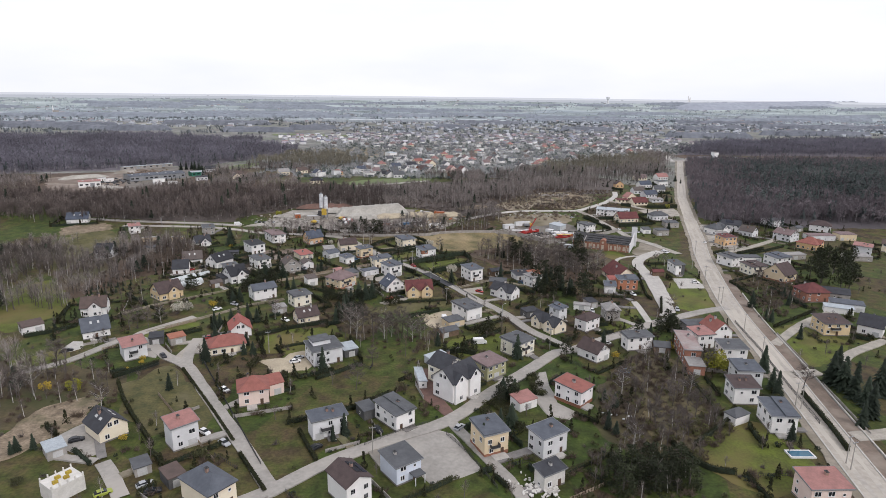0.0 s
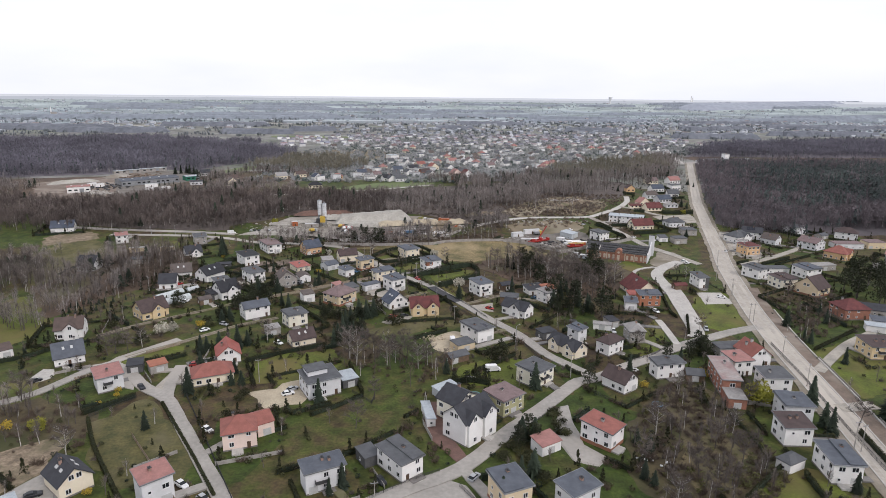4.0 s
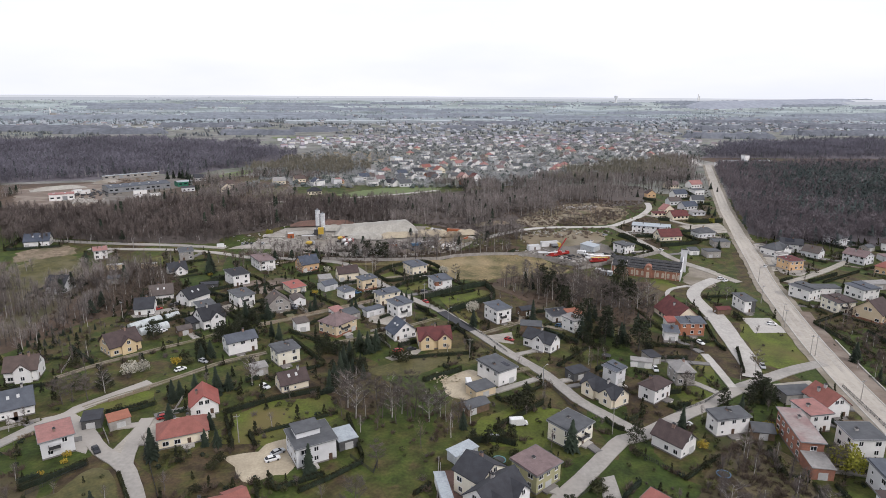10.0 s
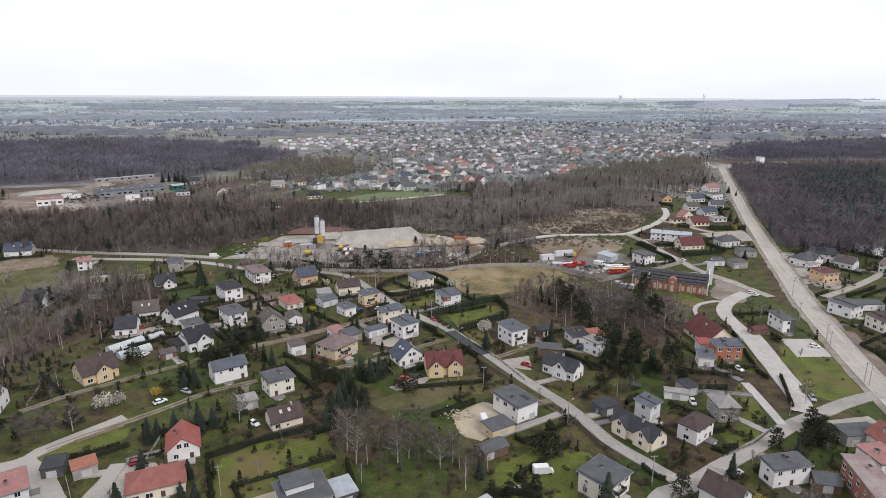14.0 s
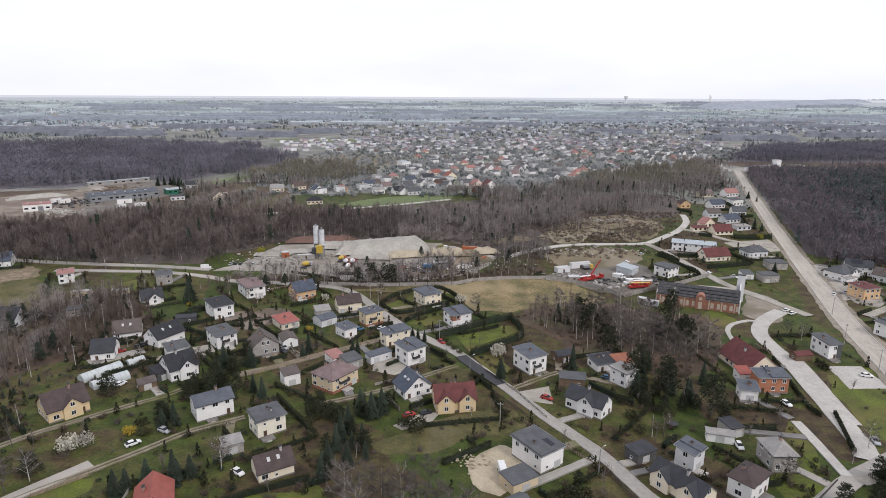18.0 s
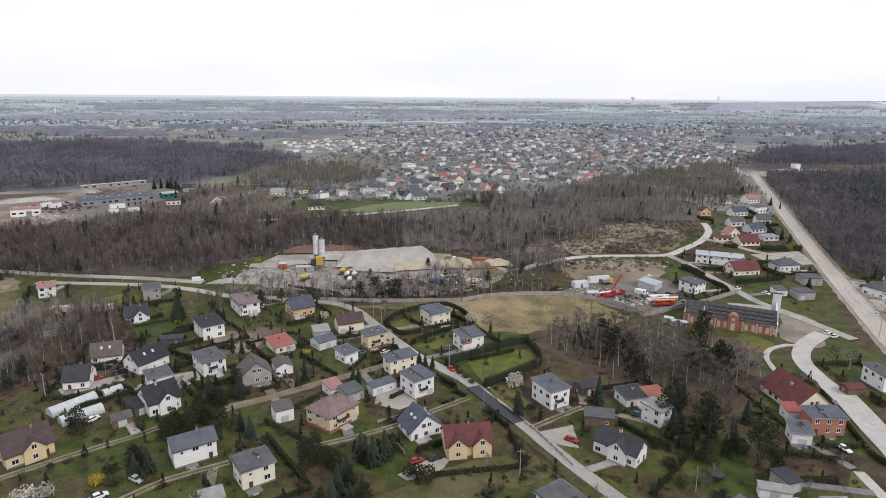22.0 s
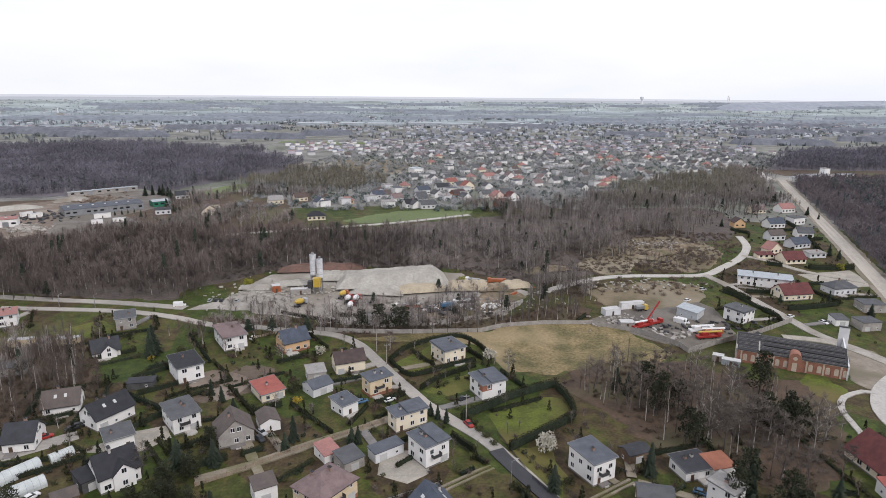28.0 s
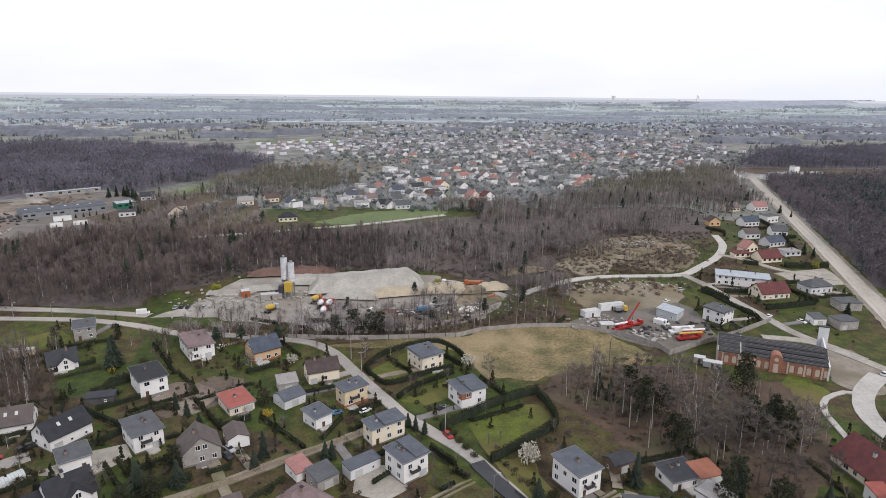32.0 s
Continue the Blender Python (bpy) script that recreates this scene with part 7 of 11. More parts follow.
bush(-50.2, 140.3, 2.5, "green")
bush(-92.6, 130.6, 2, "green")
bush(1.6, 156.5, 1.6, "green")
bush(33.4, 197.7, 2, "dark")
bush(31.7, 158.1, 2.5, "dark")
bush(36.1, 163.2, 2.4, "dark")
bush(38.4, 156, 2.6, "dark")
bush(40.6, 149.2, 2.4, "dark")
bush(50.6, 174, 2, "green")
bush(52.6, 169.8, 2, "green")
bush(51.1, 180.3, 1.6, "green")
bush(51.6, 169.9, 2, "dark")
bush(67.6, 195.7, 2, "dark")
bush(124.5, 230.7, 3, "dark")
bush(119.1, 224.4, 3, "dark")
bush(95.1, 210.4, 2, "dark")
bush(113.2, 204.8, 1.5, "yellow")
bush(-39.5, 274.8, 2.2, "green")
bush(-81.8, 266.5, 1.6, "yellow")
bush(-77.3, 264.5, 2, "green")
bush(-79.6, 269.8, 2.5, "dark")
bush(-62.3, 309.1, 3, "green")
bush(-67.8, 298.8, 3.5, "dark")
bush(-69.5, 293.6, 3.5, "dark")
bush(-62.7, 296.8, 3, "dark")
bush(-61.8, 306.2, 3, "dark")
bush(-64.9, 310.3, 3, "dark")
bush(-90.6, 259.6, 3, "white")
bush(12.3, 389.3, 2.6, "white")
bush(-25.4, 277.1, 2, "dark")
bush(36.8, 316.6, 3, "white")
bush(-26.2, 271.3, 2.5, "dark")
bush(-27, 260.8, 2, "green")
bush(23.8, 475.7, 3, "willow")
bush(-88.8, 473.2, 3, "willow")
bush(52.3, 302.6, 2, "dark")
bush(38.7, 298.4, 2, "dark")
bush(70.3, 276.1, 2.6, "dark")
bush(70.5, 266.4, 2.4, "dark")
bush(69.7, 257.6, 2.4, "green")
bush(82.5, 266.2, 2.4, "green")
bush(78.2, 275.3, 2.6, "dark")
bush(79.8, 269.2, 2.4, "dark")
bush(75.6, 258.4, 2.6, "green")
bush(80.6, 285, 2.6, "dark")
bush(101.9, 268.2, 3, "dark")
bush(-62.9, 203.2, 1.4, "green")
bush(-62.3, 206.1, 1.2, "green")
bush(-60.4, 206.7, 1.3, "green")
bush(-89.7, 202.9, 1.2, "yellow")
bush(-93, 197.7, 1.1, "yellow")
bush(-49, 197.2, 2.2, "dark")
bush(-47.8, 200.5, 2.4, "dark")
bush(-50.3, 187.7, 2.0, "dark")
bush(-46.7, 183, 1.8, "dark")
bush(32, 160.7, 1.5, "green")
bush(34.2, 164.2, 1.6, "dark")
bush(35.9, 165.3, 1.6, "dark")
bush(35.9, 161.6, 1.5, "green")
bush(36.8, 159.2, 1.4, "green")
bush(38.6, 160.2, 1.6, "dark")
bush(52.7, 180.9, 1.8, "green")
bush(51.5, 182.5, 2.0, "dark")
bush(53.1, 176.4, 1.8, "dark")
bush(50.7, 176.5, 1.6, "green")
bush(16.7, 329.1, 1.5, "green")
bush(18, 325.5, 1.5, "green")
bush(19.3, 322, 1.4, "green")
bush(-0.1, 265, 3, "dark")


# woods: the belt behind the plant, the big forest to the west, the pine wood east of the main road
plant_wood("bare_wood", "belt of bare grey-brown deciduous trees with pale birches", BELTWOOD, [(-520, 480), (-260, 466), (-130, 458), (-100, 490), (-85, 512), (-10, 519), (-10, 601), (-60, 600), (-250, 575), (-420, 560)], 27, 1)
plant_wood("bare_wood", "thinner belt of bare grey-brown trees with pale birches", NEARWOOD, [(-10, 519), (60, 505), (130, 525), (130, 570), (100, 610), (-10, 601)], 29, 22, 0.72, 0.85)
plant_wood("bare_wood", "bare trees along a far lane", NEARWOOD, [(60, 620), (130, 585), (210, 600), (240, 640), (330, 700), (300, 760), (120, 720), (40, 690)], 32, 2, 0.8)
plant_wood("budding_wood", "young trees in yellow-green bud", BUDWOOD, [(180, 705), (330, 760), (385, 850), (425, 905), (385, 930), (300, 860), (200, 770)], 33, 3)
plant_wood("bare_wood", "bare wood at the edge of the western houses", NEARWOOD, [(-260, 330), (-130, 300), (-118, 330), (-135, 380), (-230, 400)], 30, 4, 0.8, 0.75)
plant_wood("bare_wood", "bare wood in the western corner", NEARWOOD, [(-220, 200), (-140, 175), (-120, 190), (-150, 240), (-160, 290), (-240, 300)], 30, 5, 0.75, 0.8)
plant_wood("bare_wood", "bare trees between the plant and the street", NEARWOOD, [(-120, 432), (-60, 415), (-10, 412), (50, 426), (70, 440), (60, 452), (-20, 432), (-110, 448)], 20, 6, 0.7, 0.6)
plant_wood("bare_wood", "thin bare trees over rough ground", NEARWOOD, [(70, 445), (130, 490), (130, 540), (90, 500), (60, 470)], 28, 7, 0.8, 0.7)
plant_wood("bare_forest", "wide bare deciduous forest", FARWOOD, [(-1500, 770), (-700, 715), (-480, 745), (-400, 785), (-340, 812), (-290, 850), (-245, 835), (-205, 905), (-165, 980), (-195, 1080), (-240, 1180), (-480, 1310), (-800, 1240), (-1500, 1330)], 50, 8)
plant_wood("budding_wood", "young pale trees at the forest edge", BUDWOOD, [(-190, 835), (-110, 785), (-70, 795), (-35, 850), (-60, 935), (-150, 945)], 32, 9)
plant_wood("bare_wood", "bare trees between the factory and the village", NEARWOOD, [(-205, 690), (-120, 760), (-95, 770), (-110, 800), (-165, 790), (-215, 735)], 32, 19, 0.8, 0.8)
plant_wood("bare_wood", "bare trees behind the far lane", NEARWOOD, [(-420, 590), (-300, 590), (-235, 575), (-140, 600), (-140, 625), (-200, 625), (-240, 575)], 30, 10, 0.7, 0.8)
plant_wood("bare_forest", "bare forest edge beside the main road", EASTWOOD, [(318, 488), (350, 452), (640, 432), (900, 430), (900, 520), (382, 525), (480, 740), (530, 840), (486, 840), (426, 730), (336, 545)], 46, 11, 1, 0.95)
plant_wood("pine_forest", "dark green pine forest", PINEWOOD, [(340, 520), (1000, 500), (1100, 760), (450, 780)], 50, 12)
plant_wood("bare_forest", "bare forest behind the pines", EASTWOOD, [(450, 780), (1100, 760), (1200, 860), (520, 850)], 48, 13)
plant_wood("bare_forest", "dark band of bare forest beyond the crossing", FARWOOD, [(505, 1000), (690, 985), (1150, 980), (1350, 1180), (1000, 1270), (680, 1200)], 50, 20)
plant_wood("bare_wood", "bare trees round the crossing", NEARWOOD, [(395, 880), (425, 890), (470, 1000), (430, 1000)], 26, 21, 0.8, 0.9)

plant_wood("bare_wood", "bare trees between the village and the main road", NEARWOOD, [(308, 712), (340, 716), (400, 845), (410, 880), (385, 890), (320, 790)], 25, 18, 0.9, 0.8)

edge = strip_points([p for p in MAIN if p[1] > 440], 17)
for i, p in enumerate(edge[:-1]):
    d = (edge[i + 1] - p).normalized()
    for off in (19, 35, 51):
        ob = new("bare_wood", EDGEWOOD[(i + off) % 3])
        ob.matrix_basis = pose(p.x + d.y * off, p.y - d.x * off, 0, 0, 0, 90 * (i % 4))
        tagged(ob, "bare trees at the forest edge along the road", "woodland", kind="stuff")

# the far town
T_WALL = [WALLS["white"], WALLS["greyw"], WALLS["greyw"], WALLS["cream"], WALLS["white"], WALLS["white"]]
T_ROOF = ["grey", "lightgrey", "greybrown", "palered", "bluegrey", "mauve"]
TOWN = []
for i in range(6):
    proto = new("village_house")
    kind = ("gx", "flat", "gy", "hip", "flat", "gx")[i]
    part("wall", wall_mesh(kind, 5, 4.6, 5 if kind == "flat" else 3.6, 0.5 if kind == "flat" else 3.4), T_WALL[i], proto)
    part("roof", roof_mesh(kind, 5, 4.6, 5 if kind == "flat" else 3.6, 0.5 if kind == "flat" else 3.4, 0.5), ROOFS[T_ROOF[i]], proto)
    bm = bmesh.new()
    box(bm, 0.9, 1.5, 0.2, 1.0, 5, 8.2 if kind != "flat" else 6.6)
    part("chimney", bm, M_CHIM, proto)
    tagged(proto, "distant %s village house with a %s roof" % (("white", "grey", "grey", "cream", "white", "white")[i], ("dark gabled", "grey flat", "brown gabled", "red hipped", "slate flat", "faded red gabled")[i]), "house", "houses of the far village")
    TOWN.append(proto)
used = set()


def village(poly, step, turn, seed, keep, limit):
    rnd = random.Random(seed)
    xs, ys = [p[0] for p in poly], [p[1] for p in poly]
    n, out = 0, []
    c, s = math.cos(radians(turn)), math.sin(radians(turn))
    for i in range(-60, 60):
        for j in range(-60, 60):
            a, b = i * step + (j % 2) * 5, j * step * 0.9 + (i % 3) * 4
            x, y = (min(xs) + max(xs)) / 2 + a * c - b * s + rnd.uniform(-4, 4), (min(ys) + max(ys)) / 2 + a * s + b * c + rnd.uniform(-4, 4)
            if inside(x, y, poly) and rnd.random() < keep:
                out.append((y, x, turn + 90 * rnd.randrange(4) + rnd.uniform(-6, 6)))
    return sorted(out)


# roofs and some walls lifted and blued to imitate haze
M_TOWNROOF = island_mat("hazed_roofs", [(0.163, 0.163, 0.186), (0.250, 0.250, 0.272), (0.200, 0.163, 0.166), (0.281, 0.206, 0.205), (0.237, 0.250, 0.292), (0.150, 0.150, 0.172), (0.188, 0.175, 0.186), (0.450, 0.450, 0.477), (0.269, 0.231, 0.236), (0.213, 0.213, 0.238)])
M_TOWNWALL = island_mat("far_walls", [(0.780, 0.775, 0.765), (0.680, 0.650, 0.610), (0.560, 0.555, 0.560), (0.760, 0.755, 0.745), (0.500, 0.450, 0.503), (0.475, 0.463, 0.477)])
spots = village([(-95, 705), (30, 700), (100, 750), (190, 795), (300, 880), (380, 965), (480, 1010), (500, 1100), (640, 1220), (680, 1500), (-60, 1500), (-260, 1400), (-200, 1180), (-60, 1130), (10, 1050), (30, 950), (-30, 850), (-40, 770)], 24, 24, 21, 0.54, 300)
first = True
for k, (y, x, r) in enumerate(spots[:170]):
    i = (0, 1, 2, 4, 5, 0, 1, 2, 0, 4, 1, 3, 4, 0)[(k * 7 + int(x)) % 14]
    if i not in used:
        used.add(i)
        TOWN[i].matrix_basis = pose(x, y, 0, 0, 0, r)
    else:
        copy_thing(TOWN[i], pose(x, y, 0, 0, 0, r))


# houses on the plain drained to blue-grey as painted haze
M_PLAINWALL = island_mat("hazed_plain_walls", [(0.46, 0.48, 0.51), (0.38, 0.40, 0.43), (0.30, 0.32, 0.35), (0.52, 0.53, 0.55), (0.34, 0.34, 0.35)])
M_PLAINROOF = island_mat("hazed_plain_roofs", [(0.20, 0.215, 0.24), (0.24, 0.255, 0.28), (0.25, 0.22, 0.22), (0.18, 0.19, 0.21), (0.34, 0.355, 0.38)])


def joined_houses(name, label, places, size=(9, 8), zf=None):
    """Far houses as walls and pitched roofs in one mesh."""
    V, F, MI = [], [], []
    rnd = random.Random(len(places))
    for y, x, r in places:
        w, d, h, rh = rnd.uniform(0.8, 1.35) * size[0] / 2, rnd.uniform(0.8, 1.2) * size[1] / 2, rnd.uniform(3.2, 5.8), rnd.uniform(0.8, 3.6)
        z = zf(x, y) if zf else 0
        c, s = math.cos(radians(r)), math.sin(radians(r))

        def P(a, b, q):
            return (x + a * c - b * s, y + a * s + b * c, z + q)
        k = len(V)
        V.extend((P(-w, -d, -1), P(w, -d, -1), P(w, d, -1), P(-w, d, -1), P(-w, -d, h), P(w, -d, h), P(w, d, h), P(-w, d, h)))
        F.extend(((k, k + 1, k + 5, k + 4), (k + 1, k + 2, k + 6, k + 5), (k + 2, k + 3, k + 7, k + 6), (k + 3, k, k + 4, k + 7)))
        MI.extend((0, 0, 0, 0))
        k = len(V)
        w, d = w + 0.4, d + 0.4
        V.extend((P(-w, -d, h), P(w, -d, h), P(w, d, h), P(-w, d, h), P(-w, 0, h + rh), P(w, 0, h + rh)))
        F.extend(((k, k + 1, k + 5, k + 4), (k + 2, k + 3, k + 4, k + 5), (k + 1, k + 2, k + 5), (k + 3, k, k + 4), (k + 3, k + 2, k + 1, k)))
        MI.extend((1, 1, 1, 1, 1))
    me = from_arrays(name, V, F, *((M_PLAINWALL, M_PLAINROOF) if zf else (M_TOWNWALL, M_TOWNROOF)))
    me.polygons.foreach_set("material_index", MI)
    return tagged(new(name, me), label, "houses", kind="stuff")


def far_z(x, y):
    r = math.hypot(x, y - 150)
    return rise(r) + noise.noise((x * 0.0011, y * 0.0011, 3)) * 7 * min(1, max(0, (r - 2500) / 1500))


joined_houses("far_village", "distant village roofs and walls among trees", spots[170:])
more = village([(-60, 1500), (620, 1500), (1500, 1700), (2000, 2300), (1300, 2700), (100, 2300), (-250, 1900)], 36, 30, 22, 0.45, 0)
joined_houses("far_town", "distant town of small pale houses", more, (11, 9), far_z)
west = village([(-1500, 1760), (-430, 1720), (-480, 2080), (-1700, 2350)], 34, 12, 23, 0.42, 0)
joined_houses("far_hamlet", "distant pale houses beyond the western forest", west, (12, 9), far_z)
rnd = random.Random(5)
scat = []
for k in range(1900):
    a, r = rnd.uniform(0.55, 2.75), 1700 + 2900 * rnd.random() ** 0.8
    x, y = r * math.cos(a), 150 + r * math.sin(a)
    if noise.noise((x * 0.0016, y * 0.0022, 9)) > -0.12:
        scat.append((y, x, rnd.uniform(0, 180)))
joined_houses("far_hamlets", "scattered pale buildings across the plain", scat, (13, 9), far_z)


def far_clumps(name, label, material, count, seed, rmin, rmax, h, size, trees=5, twigs=9):
    """Small tree clumps and hedgerows across the plain: many coarse crowns in one mesh."""
    rnd = random.Random(seed)
    V, F = [], []
    for _ in range(count):
        a, r = rnd.uniform(0.35, 2.85), rmin + (rmax - rmin) * rnd.random() ** 0.9
        x, y = r * math.cos(a), 150 + r * math.sin(a)
        if noise.noise((x * 0.0021, y * 0.0030, 4)) < rnd.uniform(-0.55, 0.25):
            continue
        L, W, z0 = rnd.uniform(0.3, 1.7) * size, rnd.uniform(0.25, 0.6) * size, far_z(x, y)
        for _ in range(trees):
            cx, cy, hh = x + L * rnd.uniform(-1, 1), y + W * rnd.uniform(-1, 1), h * rnd.uniform(0.6, 1.3)
            for _ in range(twigs):
                a, e, q = rnd.uniform(0, 6.283), rnd.uniform(0.2, 1.3), hh * rnd.uniform(0.5, 0.9)
                dx, dy, dz = q * math.cos(a) * math.cos(e) * 0.6, q * math.sin(a) * math.cos(e) * 0.6, q * math.sin(e)
                t = hh * rnd.uniform(0.08, 0.16)
                k = len(V)
                b = z0 + hh * rnd.uniform(-0.1, 0.35)
                V.extend(((cx - math.sin(a) * t, cy + math.cos(a) * t, b), (cx + math.sin(a) * t, cy - math.cos(a) * t, b), (cx + dx, cy + dy, b + dz)))
                F.append((k, k + 1, k + 2))
    return tagged(new(name, from_arrays(name, V, F, material)), label, "woodland", kind="stuff")


def forest_patches(name, label, material, patches, seed):
    """Far forests as closed canopies: uneven heightfields that fall to the ground at their edges."""
    rnd = random.Random(seed)
    V, F = [], []
    for cx, cy, rx, ry in patches:
        turn = rnd.uniform(-0.25, 0.25)
        nx, ny, k = max(4, int(rx / 6)), max(3, int(ry / 7)), len(V)
        for j in range(ny + 1):
            for i in range(nx + 1):
                u, v = i / nx * 2 - 1, j / ny * 2 - 1
                e = 1.0 - math.hypot(u, v) + 0.35 * noise.noise((u * 2.2 + cx, v * 2.0 + cy, seed))
                x, y = cx + rx * u * math.cos(turn) - ry * v * math.sin(turn) + rnd.uniform(-2, 2), cy + rx * u * math.sin(turn) + ry * v * math.cos(turn) + rnd.uniform(-2, 2)
                V.append((x, y, far_z(x, y) - 1 + (rnd.uniform(9, 15) if e > 0.06 and 0 < i < nx and 0 < j < ny else 0)))
        for j in range(ny):
            for i in range(nx):
                a = k + j * (nx + 1) + i
                F.append((a, a + 1, a + nx + 2, a + nx + 1))
    return tagged(new(name, from_arrays(name, V, F, material)), label, "woodland", kind="stuff")


# both canopies have haze in their colour; the farther one is paler, bluer
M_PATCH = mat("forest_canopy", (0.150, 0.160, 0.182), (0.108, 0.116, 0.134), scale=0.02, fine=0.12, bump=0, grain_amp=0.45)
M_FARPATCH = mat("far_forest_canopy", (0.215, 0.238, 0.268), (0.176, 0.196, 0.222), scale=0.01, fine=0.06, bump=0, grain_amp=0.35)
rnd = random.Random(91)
forest_patches("forest_canopy", "bare woods between the far hamlets, tinted with painted haze", M_PATCH, [(-980, 1720, 260, 60), (-690, 1600, 140, 40), (-210, 1690, 70, 40), (-330, 1560, 90, 26), (180, 1760, 60, 30), (560, 1700, 80, 26), (790, 1450, 110, 32), (1150, 1560, 160, 34), (980, 1800, 140, 30), (1420, 1900, 220, 60), (-1350, 1640, 240, 60), (-520, 1900, 160, 30), (330, 2050, 120, 26), (1250, 2200, 200, 40)], 41)
forest_patches("far_forest_canopy", "distant woods across the plain, blue-grey with painted haze", M_FARPATCH, [(-560, 2760, 330, 170), (-1100, 2500, 300, 60), (60, 2650, 200, 40), (1700, 2500, 320, 70), (800, 2600, 220, 36)] + [(rnd.uniform(-2600, 3000), rnd.uniform(2300, 4100), rnd.uniform(120, 420), rnd.uniform(18, 60)) for _ in range(34)], 42)
# hedgerow colours fade with distance into the plain's painted haze
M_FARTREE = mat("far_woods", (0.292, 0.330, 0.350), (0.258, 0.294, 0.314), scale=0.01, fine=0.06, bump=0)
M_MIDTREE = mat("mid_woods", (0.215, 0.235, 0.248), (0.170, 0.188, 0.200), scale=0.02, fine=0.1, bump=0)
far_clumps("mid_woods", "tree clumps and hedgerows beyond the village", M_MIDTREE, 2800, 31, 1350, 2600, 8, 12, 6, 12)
far_clumps("far_woods", "distant woods and hedgerows on the plain, greyed by painted haze", M_FARTREE, 7000, 32, 2300, 4700, 8, 24, 4, 6)
plant_wood("bare_wood", "bare trees round the factory", NEARWOOD, [(-470, 600), (-380, 600), (-385, 660), (-410, 700), (-520, 700), (-560, 620)], 32, 14, 0.9, 0.8)
plant_wood("bare_wood", "bare trees beside the village edge", NEARWOOD, [(-190, 630), (-110, 625), (-100, 650), (-130, 690), (-180, 680)], 30, 15, 0.8, 0.7)
plant_wood("bare_forest", "bare forest west of the factory", FARWOOD, [(-900, 560), (-560, 520), (-520, 600), (-560, 700), (-900, 700)], 54, 16)
plant_wood("bare_forest", "edge of the bare forest behind the factory", FAREDGE, [(-640, 700), (-480, 726), (-400, 757), (-338, 776), (-292, 814), (-256, 797), (-242, 832), (-208, 905), (-232, 905), (-262, 835), (-290, 842), (-345, 806), (-405, 786), (-490, 752), (-640, 730)], 20, 23)


# far houses at the edges of the village
def farhouse(x, y, rz, w, d, h, wall, roof, kind, label):
    w = min(w, 14)
    X, Y = w / 2, d / 2
    ob = thing("house", x, y, 0, rz, label, "house", "houses of the far village")
    rh = {"flat": 0.5, "mono": 0.8, "hip": 0.6 * min(X, Y)}.get(kind, 0.75 * (Y if kind == "gx" else X))
    part("wall", wall_mesh(kind, X, Y, h, rh), WALLS[wall], ob)
    part("roof", roof_mesh(kind, X, Y, h, rh, 0.5), ROOFS[roof], ob)
    n = max(2, int(w / 3.4))
    for i in range(n):
        part("window", WIN["big"][1], None, ob, m=pose(-X + w * (i + 0.5) / n, -Y - 0.03, 1.1))
    bm = bmesh.new()
    z = roof_z(kind, X * 0.3, 0.3, X, Y, h, rh)
    box(bm, X * 0.3 - 0.3, X * 0.3 + 0.3, 0, 0.7, z - 0.3, z + 1.2)
    part("chimney", bm, M_CHIM, ob)
    TAKEN.append((x, y, max(w, d) * 0.6))


farhouse(252.4, 619.3, -1, 8.6, 8, 4, "peach", "darkbrown", "gy", "orange gabled house at the end of a white lane")
farhouse(300, 677.9, 11, 14, 9, 3.5, "cream", "mauve", "gx", "long house with a dull mauve-brown roof")
farhouse(327.4, 680.9, 13, 14, 10, 4, "white", "palered", "gx", "house with a broad faded red roof beside the main road")
farhouse(305.2, 629.3, 18, 12, 8, 5.5, "white", "grey", "flat", "white cubic house near the main road")
farhouse(280.3, 617.4, 12, 14, 9, 4, "white", "slate", "gx", "white house with a slate roof")
farhouse(256.6, 576.3, 8, 11.9, 8, 4, "greyw", "greybrown", "gx", "grey house with a grey-brown roof")
farhouse(282.6, 583.5, -10, 10.8, 9, 4, "white", "grey", "gx", "white house with a grey pitched roof")
farhouse(259.1, 553.5, 16, 14, 9, 3.5, "greyw", "slate", "gx", "grey house with a dark slate roof")
farhouse(234, 540.7, 20, 11, 7, 3, "cream", "palered", "gy", "small gabled house with a red roof")
farhouse(232.2, 516.8, 7, 14, 10, 3, "cream", "maroon", "gx", "cream house with a dull maroon roof")
farhouse(255.4, 529, 6, 11.3, 7, 3, "greyw", "lightgrey", "flat", "low grey garage block")
farhouse(220.8, 526.5, 5, 11, 5, 2.6, "cream", "maroon", "mono", "low outbuilding with a maroon roof")
farhouse(-178.6, 701, 23, 13, 9, 4, "cream", "brown", "gx", "cream house with a brown roof near the factory")
farhouse(-222, 752, 23, 12, 9, 4, "greyw", "dark", "gx", "grey house with a dark roof behind the factory")
farhouse(-171, 671, 23, 12, 9, 4, "cream", "greybrown", "gy", "cream gabled house beside the far lane")
farhouse(-128, 723.6, 23, 13, 9, 4, "cream", "lightgrey", "gx", "cream house with a pale roof at the wood's edge")
farhouse(-210.4, 675.2, 24, 12, 9, 4, "greyw", "dark", "flat", "grey office block beside the factory")
farhouse(-79.9, 651.4, 12, 14, 10, 3.5, "cream", "black", "hip", "cream bungalow with a large black hipped roof")
farhouse(-108, 738.6, 28, 12, 9, 4, "cream", "brown", "gx", "cream house with a brown roof")
